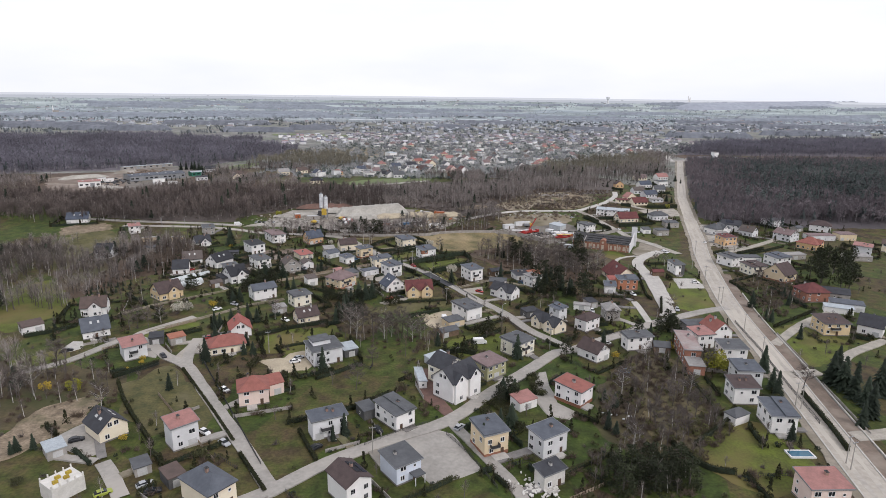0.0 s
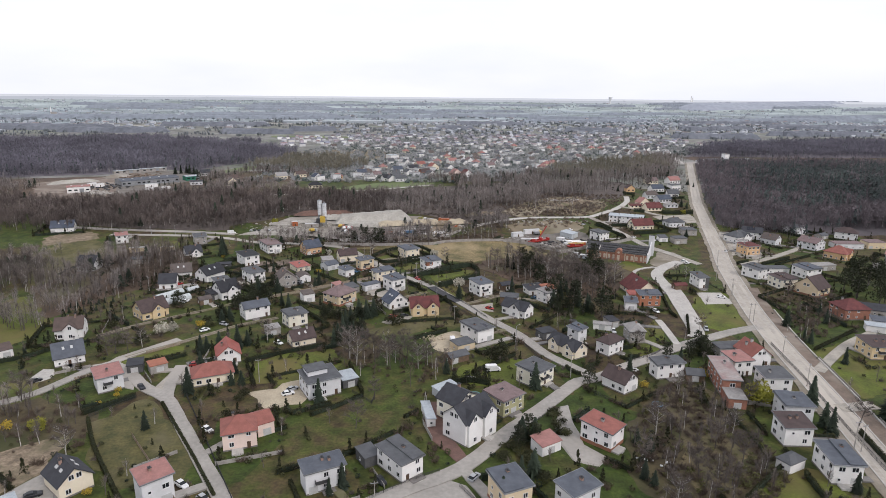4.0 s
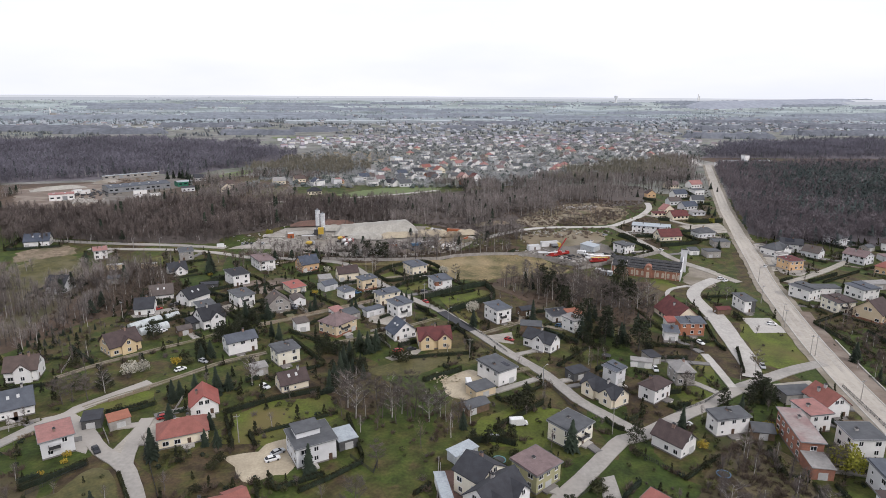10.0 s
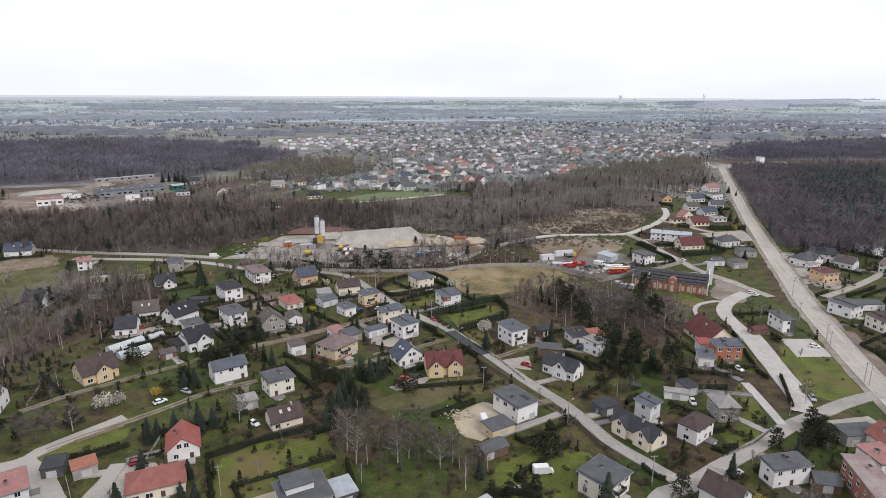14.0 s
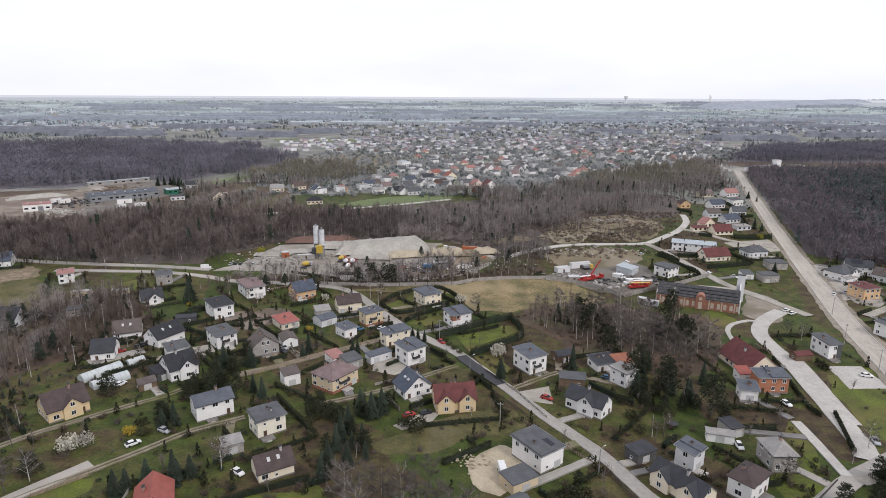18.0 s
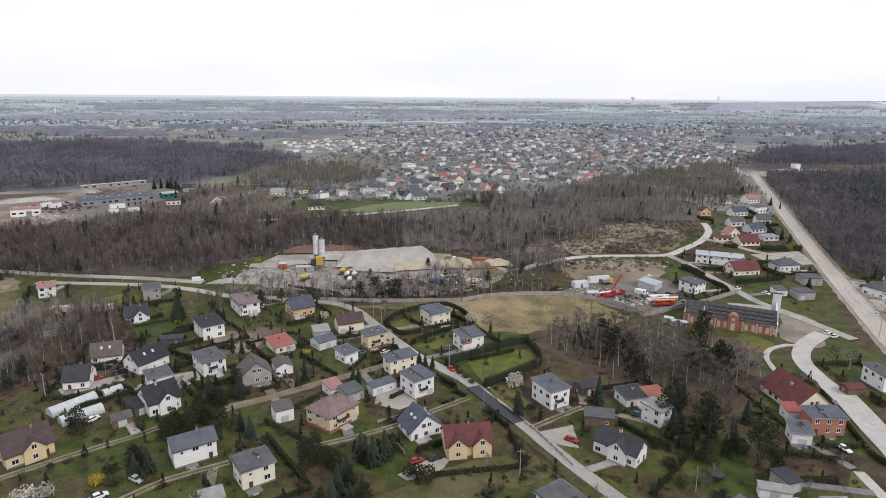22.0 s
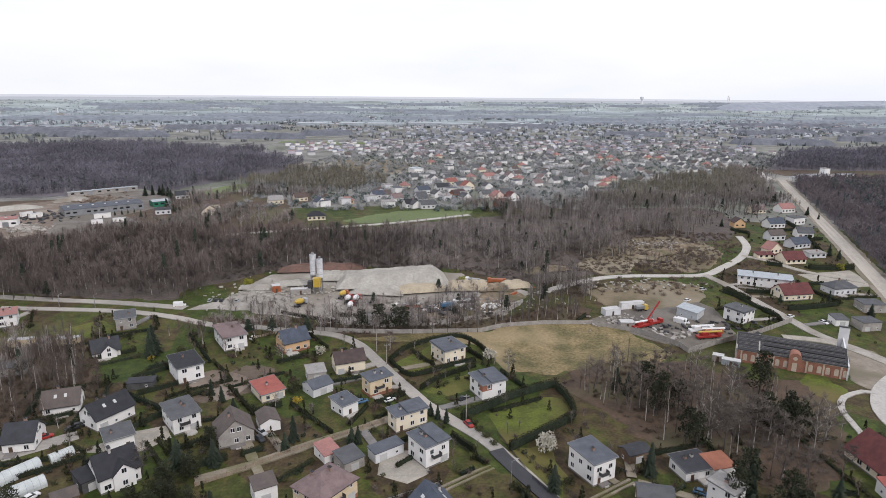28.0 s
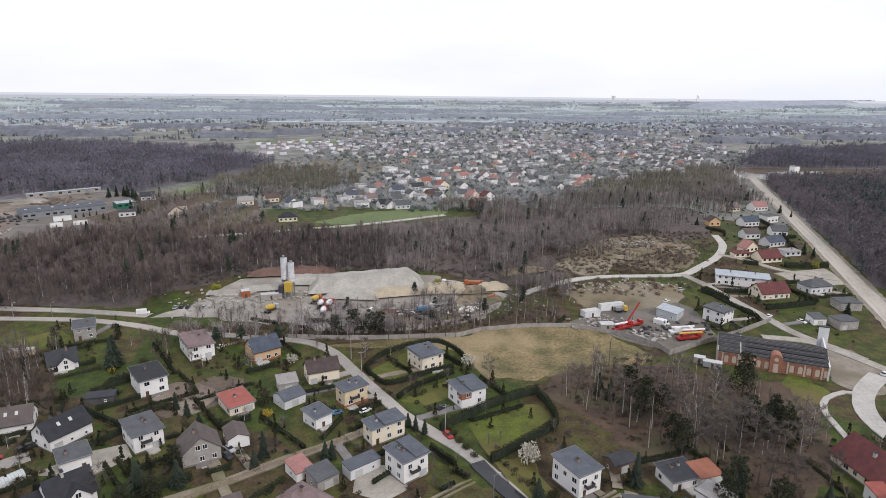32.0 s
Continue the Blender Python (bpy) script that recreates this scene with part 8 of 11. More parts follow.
farhouse(-62.9, 725.3, 13, 12, 9, 3.5, "peach", "palered", "hip", "peach house with an orange roof")
farhouse(-85.7, 713.9, 35, 10, 8, 4, "white", "slate", "gy", "white house with a slate gable")
farhouse(-36.4, 754.8, 28, 12, 9, 4, "white", "slate", "gx", "white house with a steep slate roof")
farhouse(-24.1, 707.7, 14, 11.4, 9, 5, "white", "lightgrey", "flat", "white modern cubic house")
farhouse(-4, 706, 25, 12, 9, 4, "white", "black", "gx", "white house with a black roof")
farhouse(10.8, 700.5, 18, 13, 9, 4, "greyw", "grey", "gx", "grey house with a grey roof")
farhouse(7.8, 779.1, 30, 13, 9, 5, "greyw", "slate", "gx", "tall house with a slate roof")
farhouse(40.8, 847, 31, 13, 9, 4, "cream", "red", "gx", "cream house with a red roof")
farhouse(56.5, 813.6, 28, 13, 9, 4, "cream", "red", "gy", "gabled house with a red roof")
farhouse(89.5, 894.8, 29, 14, 9, 4, "white", "palered", "gx", "white house with a faded red roof")
farhouse(29.1, 805.6, 23, 14, 9, 4, "greyw", "dark", "gx", "house with a dark roof")
farhouse(42.6, 761.7, 27, 13, 9, 4, "brick", "darkbrown", "gx", "brick house with a brown roof")
farhouse(79.8, 745.2, 26, 13, 9, 4, "pink", "palered", "gy", "pink house with a red gable roof")
farhouse(93.1, 742, 25, 12, 9, 4, "white", "maroon", "gy", "white gabled house with a maroon roof")
farhouse(78.8, 707, 31, 13, 9, 4, "brick", "maroon", "gx", "brick house with a maroon roof")
farhouse(2.4, 952.1, 33, 14, 14, 6, "white", "palemetal", "flat", "large white flat-roofed hall")


def hall(x, y, rz, w, d, h, wall, roof, label, bays):
    """A long factory hall with a shallow roof and a row of openings."""
    ob = thing("factory_hall", x, y, 0, rz, label, "factory")
    X, Y = w / 2, d / 2
    part("wall", wall_mesh("gx", X, Y, h, Y * 0.12), wall, ob)
    part("roof", roof_mesh("gx", X, Y, h, Y * 0.12, 0.4), roof, ob)
    for i in range(bays):
        bm = bmesh.new()
        gate = i % 4 == 2
        box(bm, -1.4 if not gate else -2, 1.4 if not gate else 2, -0.06, 0.04, 0.05 if gate else 2.2, 4.2 if gate else 3.6)
        part("gate" if gate else "window", bm, M_GLASS if not gate else M_METAL, ob, m=pose(-X + w * (i + 0.5) / bays, -Y - 0.02, 0))
    for i in range(int(w / 9)):
        bm = bmesh.new()
        box(bm, -0.8, 0.8, -0.8, 0.8, 0, 0.5)
        cx = -X + 4 + i * 9
        part("roof_light", bm, M_TRIM, ob, m=pose(cx, -Y * 0.4, roof_z("gx", cx, -Y * 0.4, X, Y, h, Y * 0.12) + 0.2))
    return ob


M_GREENM = mat("green_metal_cladding", (0.03, 0.18, 0.11), (0.025, 0.14, 0.09), rough=0.5, bump=0)
hall(-266, 688, 37, 59, 25, 5.5, M_METAL, ROOFS["bluegrey"], "long grey factory hall with a slate-grey roof", 12)
hall(-227, 712, 37, 15, 12, 5, M_GREENM, ROOFS["palemetal"], "green-clad hall with a white roof", 3)
hall(-309, 780, 41.5, 63, 5, 4.5, WALLS["concrete"], ROOFS["palemetal"], "long low storage shed at the forest edge", 8)
hall(-309, 626, 26, 20, 14, 6, WALLS["white"], ROOFS["palered"], "white hall with a faded red roof", 4)

hall(492, 893, 10, 34, 14, 6, WALLS["white"], ROOFS["palemetal"], "white roadside hall at the far crossing", 6)
hall(540, 905, 10, 26, 12, 5, WALLS["white"], ROOFS["palemetal"], "low white hall beside the far crossing", 4)
farhouse(512, 900, 10, 8, 8, 13, "white", "lightgrey", "flat", "narrow white tower block at the far crossing")
farhouse(463, 878, 10, 14, 8, 5, "white", "palemetal", "flat", "white canopy building at the far crossing")


# the brick hall with its dark ribbed roof
def brick_hall():
    w, d, h, rh = 36.0, 20.0, 5.0, 3.2
    ang = -28.9
    c = Vector((138.1, 363.6)) + Vector((-math.sin(radians(ang)), math.cos(radians(ang)))) * d / 2
    TAKEN.append((c.x, c.y, 20))
    ob = thing("brick_hall", c.x, c.y, 0, ang, "derelict red brick hall with a dark ribbed roof", "hall")
    X, Y = w / 2, d / 2
    part("wall", wall_mesh("gx", X, Y, h, rh), WALLS["brick"], ob)
    part("roof", roof_mesh("gx", X, Y, h, rh, 0.3), mat("sooty_roof_felt", (0.050, 0.049, 0.051), (0.034, 0.034, 0.036), scale=0.3, fine=1.5), ob)
    dark = mat("black_glazing_band", (0.022, 0.022, 0.024), (0.016, 0.016, 0.018), rough=0.4)
    tilt = math.atan(rh / Y)
    for t in (0.18, 0.45, 0.72):
        bm = bmesh.new()
        box(bm, -X + 9, X - 0.6, -0.55, 0.55, 0, 0.35)
        part("rooflight", bm, dark, ob, "long dark glazed rooflight band", Matrix.Translation((0, -Y * (1 - t), h + rh * t + 0.2)) @ Matrix.Rotation(tilt, 4, "X"))
    batten = mat("bleached_roof_batten", (0.17, 0.165, 0.16), (0.11, 0.108, 0.106), scale=0.8, fine=3, bump=0.1)
    for i in range(13):
        t = 0.04 + 0.92 * i / 12
        bm = bmesh.new()
        box(bm, -X + (0.4 if i % 3 else 8.2), X - 0.5, -0.07, 0.07, 0, 0.10)
        part("batten", bm, batten, ob, m=Matrix.Translation((0, -Y * (1 - t), h + rh * t + 0.22)) @ Matrix.Rotation(tilt, 4, "X"))
    pale = mat("pale_render_panel", (0.50, 0.42, 0.33), (0.42, 0.35, 0.28), fine=3)
    for i in range(13):
        xx = -X + 1.6 + i * 2.72
        if abs(xx - 1.5) < 2.2:
            continue
        bm = bmesh.new()
        box(bm, xx - 0.28, xx + 0.28, -Y - 0.16, -Y - 0.005, 0.1, h - 0.35)
        part("pilaster", bm, WALLS["brick"] if i % 2 else pale, ob)
        bm = bmesh.new()
        pts = [(-0.7, 0.9), (0.7, 0.9), (0.7, 3.0)] + [(0.7 * math.cos(a), 3.0 + 0.6 * math.sin(a)) for a in (0.5, 1.05, 1.57, 2.09, 2.64)] + [(-0.7, 3.0)]
        f0 = [bm.verts.new((xx + 1.36 + a, -Y - 0.09, b)) for a, b in pts]
        f1 = [bm.verts.new((xx + 1.36 + a, -Y + 0.01, b)) for a, b in pts]
        bm.faces.new(f0)
        for k in range(len(pts)):
            bm.faces.new((f0[k], f1[k], f1[(k + 1) % len(pts)], f0[(k + 1) % len(pts)]))
        bmesh.ops.recalc_face_normals(bm, faces=bm.faces[:])
        part("blind_arch", bm, pale, ob, "pale rendered blind arch")
    bm = bmesh.new()
    box(bm, -X, X, -Y - 0.12, -Y - 0.004, h - 0.35, h - 0.02)
    part("cornice", bm, pale, ob)
    # centre bay with a rounded gable
    bm = bmesh.new()
    pts = [(-2.1, 0), (2.1, 0), (2.1, 5.2)] + [(2.1 * math.cos(a), 5.2 + 1.9 * math.sin(a)) for a in (0.4, 0.8, 1.2, 1.57, 1.94, 2.34, 2.74)] + [(-2.1, 5.2)]
    f0 = [bm.verts.new((1.5 + a, -Y - 0.5, b)) for a, b in pts]
    f1 = [bm.verts.new((1.5 + a, -Y + 4, b)) for a, b in pts]
    bm.faces.new(f0), bm.faces.new(f1[::-1])
    for k in range(len(pts)):
        bm.faces.new((f0[k], f1[k], f1[(k + 1) % len(pts)], f0[(k + 1) % len(pts)]))
    bmesh.ops.recalc_face_normals(bm, faces=bm.faces[:])
    g = part("centre_bay", bm, WALLS["brick"], ob, "projecting brick bay with a rounded gable")
    bm = bmesh.new()
    box(bm, 0.7, 2.3, -Y - 0.56, -Y - 0.5, 0.05, 3.4)
    part("door", bm, pale, g)
    bm = bmesh.new()
    n = 14
    f0 = [bm.verts.new((1.5 + 0.75 * math.cos(6.283 * k / n), -Y - 0.56, 5.1 + 0.75 * math.sin(6.283 * k / n))) for k in range(n)]
    f1 = [bm.verts.new((v.co.x, -Y - 0.5, v.co.z)) for v in f0]
    bm.faces.new(f0)
    for k in range(n):
        bm.faces.new((f0[k], f1[k], f1[(k + 1) % n], f0[(k + 1) % n]))
    part("roundel", bm, pale, g)
    # firewalls: the tall pale one at the east end, two lower parapets at the west
    for nm, xx, z0, z1, m in (("end_wall", X + 0.3, 5.5, 9.0, WALLS["greyw"]), ("parapet", -X + 7.5, 5.6, 8.4, WALLS["concrete"]), ("parapet", -X - 0.2, 5.4, 8.0, WALLS["concrete"])):
        bm = bmesh.new()
        vs = box(bm, xx - 0.25, xx + 0.25, -Y - 0.3, Y * (1.0 if nm == "end_wall" else 0.1), 0, z1)
        for v in vs:
            if v.co.z > 1 and v.co.y < 0:
                v.co.z = z0
        part(nm, bm, m, ob, "pale rendered firewall" if nm == "end_wall" else "")
    bm = bmesh.new()
    box(bm, X - 1.4, X + 2.0, Y + 0.1, Y + 0.9, 0, 13.2)
    tower = part("end_slab", bm, WALLS["greyw"], ob, "tall narrow pale rendered slab")
    bm = bmesh.new()
    box(bm, X - 1.6, X + 2.2, Y - 0.05, Y + 1.05, 13.2, 13.5)
    part("coping", bm, M_DARKM, tower)


brick_hall()


# vehicles
PAINT = {k: mat("paint_" + k, c, tuple(v * 0.92 for v in c), rough=0.3, bump=0, scale=0.8) for k, c in {
    "white": (0.68, 0.68, 0.67), "silver": (0.36, 0.37, 0.38), "black": (0.025, 0.026, 0.03), "red": (0.30, 0.03, 0.025), "blue": (0.07, 0.16, 0.27), "green": (0.30, 0.34, 0.06),
    "orange": (0.34, 0.11, 0.05), "yellow": (0.48, 0.33, 0.06)}.items()}
M_TYRE = mat("tyre_rubber", (0.02, 0.02, 0.02), (0.015, 0.015, 0.015), bump=0)


def lofted(name, sections, material, parent, label=""):
    """A closed body along x through rectangular sections (x, half width, bottom, top)."""
    bm = bmesh.new()
    rings = []
    for x, w, z0, z1 in sections:
        c = min(0.14, (z1 - z0) * 0.3)
        rings.append([bm.verts.new(p) for p in ((x, -w, z0), (x, w, z0), (x, w, z1 - c), (x, w - c, z1), (x, -w + c, z1), (x, -w, z1 - c))])
    for a, b in zip(rings, rings[1:]):
        for i in range(6):
            bm.faces.new((a[i], a[(i + 1) % 6], b[(i + 1) % 6], b[i]))
    bm.faces.new(rings[0][::-1]), bm.faces.new(rings[-1])
    bmesh.ops.recalc_face_normals(bm, faces=bm.faces[:])
    return part(name, bm, material, parent, label)


def wheel_set(ob, xs, w, r):
    bm = bmesh.new()
    n = 12
    f0 = [bm.verts.new((r * math.cos(6.283 * k / n), -0.11, r + r * math.sin(6.283 * k / n))) for k in range(n)]
    f1 = [bm.verts.new((v.co.x, 0.11, v.co.z)) for v in f0]
    bm.faces.new(f0), bm.faces.new(f1[::-1])
    for k in range(n):
        bm.faces.new((f0[k], f1[k], f1[(k + 1) % n], f0[(k + 1) % n]))
    me = to_mesh("wheel", bm, M_TYRE)
    for x in xs:
        for s in (-1, 1):
            part("wheel", me, None, ob, m=pose(x, s * w, 0))


CARS = {}


def vehicle(kind, colour, x, y, rz):
    key = kind, colour
    if key in CARS:
        return copy_thing(CARS[key], pose(x, y, 0.11, 0, 0, rz))
    ob = thing(kind, x, y, 0.11, rz, "parked %s %s" % (colour, "panel van beside the house" if kind == "van" else "passenger car on its drive"), kind)
    p = PAINT[colour]
    if kind == "car":
        lofted("body", ((-2.15, 0.72, 0.35, 0.72), (-2.0, 0.86, 0.28, 0.95), (-0.6, 0.88, 0.25, 0.98), (0.9, 0.88, 0.25, 0.93), (1.85, 0.84, 0.28, 0.76), (2.1, 0.7, 0.33, 0.6)), p, ob)
        lofted("glasshouse", ((-1.95, 0.70, 0.9, 0.98), (-1.25, 0.68, 0.9, 1.36), (0.1, 0.68, 0.9, 1.38), (0.95, 0.74, 0.9, 0.96)), M_GLASS, ob, "dark glazed cabin")
        lofted("roof_panel", ((-1.3, 0.62, 1.34, 1.42), (-0.6, 0.64, 1.36, 1.46), (0.15, 0.62, 1.36, 1.42)), p, ob)
        wheel_set(ob, (-1.3, 1.3), 0.78, 0.31)
    else:
        lofted("body", ((-2.8, 0.95, 0.4, 2.45), (-2.7, 0.98, 0.35, 2.5), (1.2, 0.98, 0.35, 2.5), (1.75, 0.96, 0.35, 1.9), (2.1, 0.94, 0.35, 1.25), (2.75, 0.88, 0.38, 1.0)), p, ob)
        lofted("windscreen", ((1.30, 0.84, 1.55, 2.3), (1.78, 0.84, 1.35, 1.92), (2.12, 0.82, 1.2, 1.3)), M_GLASS, ob)
        wheel_set(ob, (-1.7, 1.8), 0.88, 0.34)
    CARS[key] = ob
    return ob


def pole(x, y, h, lamp=False):
    ob = thing("street_lamp" if lamp else "utility_pole", x, y, 0, (x * 7) % 60 - 30, "tall grey street lamp with a bent arm" if lamp else "grey concrete utility pole with a crossarm", "pole")
    bm = bmesh.new()
    tube(bm, 0, 0, -0.3, h, 0.16, 0.09, 8)
    part("shaft", bm, M_METAL if lamp else WALLS["concrete"], ob)
    bm = bmesh.new()
    if lamp:
        rod(bm, (0, 0, h - 0.1), (1.3, 0, h + 0.5), 0.05)
        a = part("arm", bm, M_METAL, ob)
        bm = bmesh.new()
        box(bm, 1.15, 1.85, -0.14, 0.14, h + 0.46, h + 0.6)
        part("lamp_head", bm, M_TRIM, a)
    else:
        box(bm, -0.9, 0.9, -0.07, 0.07, h - 0.7, h - 0.55)
        a = part("crossarm", bm, M_METAL, ob)
        for q in (-0.8, 0, 0.8):
            bm = bmesh.new()
            tube(bm, q, 0, h - 0.55, h - 0.25, 0.06, 0.05, 6)
            part("insulator", bm, M_CHIM2, a)


vehicle("van", "white", 37.7, 214.1, 2)
vehicle("van", "white", 25.5, 239.6, -88)
vehicle("car", "silver", 28.7, 207.1, 17)
vehicle("car", "red", 1.3, 271.2, 26)
vehicle("car", "black", 6.5, 272.3, 27)
vehicle("car", "red", 46.8, 279.6, -38)
vehicle("car", "red", 15.0, 328.4, -65)
vehicle("car", "red", -71.2, 225.3, 21)
vehicle("car", "white", -77.6, 259.6, 42)
vehicle("car", "white", -44.3, 243.9, -40)
vehicle("car", "red", -109.7, 325.7, 36)
vehicle("car", "black", -103.3, 331.9, 33)
vehicle("car", "white", 165.6, 289.6, -20)
vehicle("car", "white", 178.6, 357.5, 27)
vehicle("car", "white", 178.9, 353.3, 29)
vehicle("car", "white", 95.3, 248.4, -99)
vehicle("car", "white", 123.9, 271.5, -76)
vehicle("car", "silver", 136.3, 248.4, -110)
vehicle("car", "white", 88.9, 210.4, 19)
vehicle("van", "white", 117.9, 413.1, -43)
vehicle("car", "white", 217.6, 379.3, 43)
vehicle("car", "silver", 226.1, 382.2, 45)
vehicle("car", "white", 173.0, 419.4, 29)
vehicle("car", "black", -87.6, 150.7, 26)
vehicle("car", "white", -53.6, 179.0, -40)
vehicle("car", "white", -52.5, 152.5, -40)
vehicle("car", "silver", -45.3, 146.3, -42)
vehicle("car", "black", -57.3, 125.3, 23)
vehicle("car", "silver", -60.3, 128.3, 34)
vehicle("car", "green", -69.3, 125.4, 34)
vehicle("car", "black", -121.7, 215.1, 52)
vehicle("car", "black", -83.6, 208.0, -54)
vehicle("car", "silver", 22.5, 150.6, 48)
vehicle("car", "black", -1.9, 150.7, -60)
vehicle("car", "black", -19.2, 142.5, 46)
vehicle("car", "silver", -32.6, 203.6, 40)
vehicle("car", "white", -33.5, 200.4, 24)
vehicle("car", "white", -9.8, 344.8, 42)
vehicle("car", "blue", -18.8, 344.1, 28)
vehicle("car", "black", 14.7, 344.9, 37)
vehicle("car", "silver", -47.2, 325.9, -46)
vehicle("car", "black", -46.9, 322.3, -47)
vehicle("car", "white", -68.0, 400.6, 58)
vehicle("car", "silver", -101.1, 449.3, 90)
vehicle("car", "black", -98.1, 449.2, 89)
vehicle("car", "black", -95.3, 449.1, 89)
vehicle("car", "silver", -87.8, 448.5, 83)
vehicle("van", "white", -112.9, 441.8, 12)
vehicle("van", "white", 119.4, 413.4, -43)
vehicle("car", "white", 134.7, 443.5, 30)
vehicle("car", "silver", 150.7, 461.0, 21)
vehicle("car", "blue", 71.6, 292.9, -36)
vehicle("car", "white", 183.6, 411.3, -71)
vehicle("car", "black", -23.3, 310.8, -54)
vehicle("car", "silver", -71.3, 266.1, -30)
vehicle("car", "black", -104.4, 330.1, 49)
vehicle("car", "white", -97.4, 297.6, 62)
pole(126.0, 122.9, 9, False)
pole(126.8, 125.7, 9, False)
pole(133.4, 157.3, 9, False)
pole(134.0, 155.4, 9, False)
pole(145.2, 195.0, 9, False)
pole(152.1, 219.4, 9, False)
pole(160.6, 256.6, 9, False)
pole(172.8, 293.1, 9, False)
pole(196.0, 350.5, 9, False)
pole(-3.1, 138.6, 9, False)
pole(-16.4, 385.5, 9, False)
pole(-12.0, 371.9, 9, False)
pole(14.4, 331.4, 9, False)
pole(64.6, 207.3, 9, False)
pole(162.2, 256.1, 9, False)
pole(177.9, 318.0, 9, False)
pole(168.4, 285.0, 9, False)
pole(-44.9, 210.1, 9, False)
pole(-119.8, 312.7, 9, False)
pole(-170.3, 501.3, 9, False)
pole(28.6, 263.8, 8, False)
pole(50.8, 237.6, 8, True)
pole(23.1, 297.3, 8, True)
pole(-167.5, 440.0, 7, True)
pole(-151.0, 439.6, 7, True)
pole(16.8, 189.0, 7, True)


# fences and walls
def lattice(bm, h, count, share, rail):
    """One panel, a metre long before it is stretched: two rails and upright bars in one piece."""
    xs = [0.0]
    for i in range(count):
        a = (i + 0.5) / count
        xs += [a - share / count / 2, a + share / count / 2]
    xs.append(1.0)
    zs = [0.06, h * 0.2, h * 0.2 + rail, h - 0.12 - rail, h - 0.12, h]
    grid = [[bm.verts.new((x, 0.02, z)) for x in xs] for z in zs]
    for j in range(5):
        for i in range(len(xs) - 1):
            if j in (1, 3) or i % 2 == 1:
                bm.faces.new((grid[j][i], grid[j][i + 1], grid[j + 1][i + 1], grid[j + 1][i]))
    ext = bmesh.ops.extrude_face_region(bm, geom=bm.faces[:])
    for v in ext["geom"]:
        if isinstance(v, bmesh.types.BMVert):
            v.co.y -= 0.035
    bmesh.ops.delete(bm, geom=[v for v in bm.verts if not v.link_faces], context="VERTS")
    bmesh.ops.recalc_face_normals(bm, faces=bm.faces[:])


def panel_fence(pts, h, kind, label, step=2.5):
    """Posts with a panel between each two: concrete slabs, pickets or steel bars."""
    line = []
    for a, b in zip(pts, pts[1:]):
        a, b = Vector(a), Vector(b)
        n = max(1, round((b - a).length / step))
        line += [a.lerp(b, i / n) for i in range(n)]
    line.append(Vector(pts[-1]))
    x0, y0 = line[0]
    ob = thing("fence", x0, y0, 0, 0, label, "fence")
    bm = bmesh.new()
    tube(bm, 0, 0, -0.2, h + 0.08, 0.09 if kind == "slab" else 0.05, 0.09 if kind == "slab" else 0.045, 6)
    post = to_mesh("post", bm, {"slab": WALLS["concrete"], "picket": M_WOOD, "bars": M_DARKM}[kind])
    bm = bmesh.new()
    if kind == "slab":
        box(bm, 0.0, 1.0, -0.05, 0.05, 0.02, h)
    else:
        lattice(bm, h, *((10, 0.6, 0.1) if kind == "picket" else (12, 0.18, 0.05)))
    me = to_mesh("panel", bm, {"slab": WALLS["concrete"], "picket": M_FENCEW, "bars": M_DARKM}[kind])
    for i, p in enumerate(line):
        part("post", post, None, ob, m=pose(p.x - x0, p.y - y0, 0.002))
        if i + 1 < len(line):
            d = line[i + 1] - p
            part("panel", me, None, ob, m=pose(p.x - x0, p.y - y0, 0, 0, 0, math.degrees(math.atan2(d.y, d.x))) @ Matrix.Diagonal((d.length, 1, 1, 1)))


M_FENCEW = mat("weathered_pickets", (0.33, 0.27, 0.20), (0.25, 0.20, 0.15), fine=4)
panel_fence([(93.5, 402.5), (100.8, 394.7), (106.1, 386.3), (107.1, 380.1), (126.3, 389.8), (145.6, 398.5), (169.3, 412.5)], 2.3, "slab", "grey concrete slab wall round the machinery yard")
panel_fence([(-43.4, 407.6), (-22.7, 404.5), (0.1, 403.8), (26.8, 404.3), (37.4, 410), (55.5, 412.8), (77, 412.3), (93.5, 402.5)], 2.0, "slab", "grey concrete panel wall along the meadow")
panel_fence([(-58.5, 301), (-49.2, 306.5), (-36, 316.2), (-30.1, 319.4), (-11.1, 331.3)], 1.5, "picket", "pale weathered picket fence along the lane")


def mound(x, y, rz, L, W, h, material, label, flat=0.4, seed=1):
    """A heap of loose material: a heightfield with slumped sides."""
    nx, ny = 30, 16
    V, F = [], []
    for j in range(ny + 1):
        for i in range(nx + 1):
            u, v = i / nx * 2 - 1, j / ny * 2 - 1
            e = max(0.0, 1 - max(abs(u) ** 3, 0) - abs(v) ** 1.6)
            z = h * min(1.0, e / (1 - flat * 0.6)) * (0.82 + 0.25 * noise.noise((u * 2.5 + seed, v * 2.0, seed)))
            V.append((u * L / 2, v * W / 2, max(-0.05, z + 0.25 * noise.noise((u * 9, v * 7, seed)) - 0.04)))
    for j in range(ny):
        for i in range(nx):
            k = j * (nx + 1) + i
            F.append((k, k + 1, k + nx + 2, k + nx + 1))
    me = from_arrays("heap", V, F, material)
    ob = new("heap", me)
    ob.matrix_basis = pose(x, y, LIFT[0], 0, 0, rz)
    return tagged(ob, label, "heap", kind="stuff")




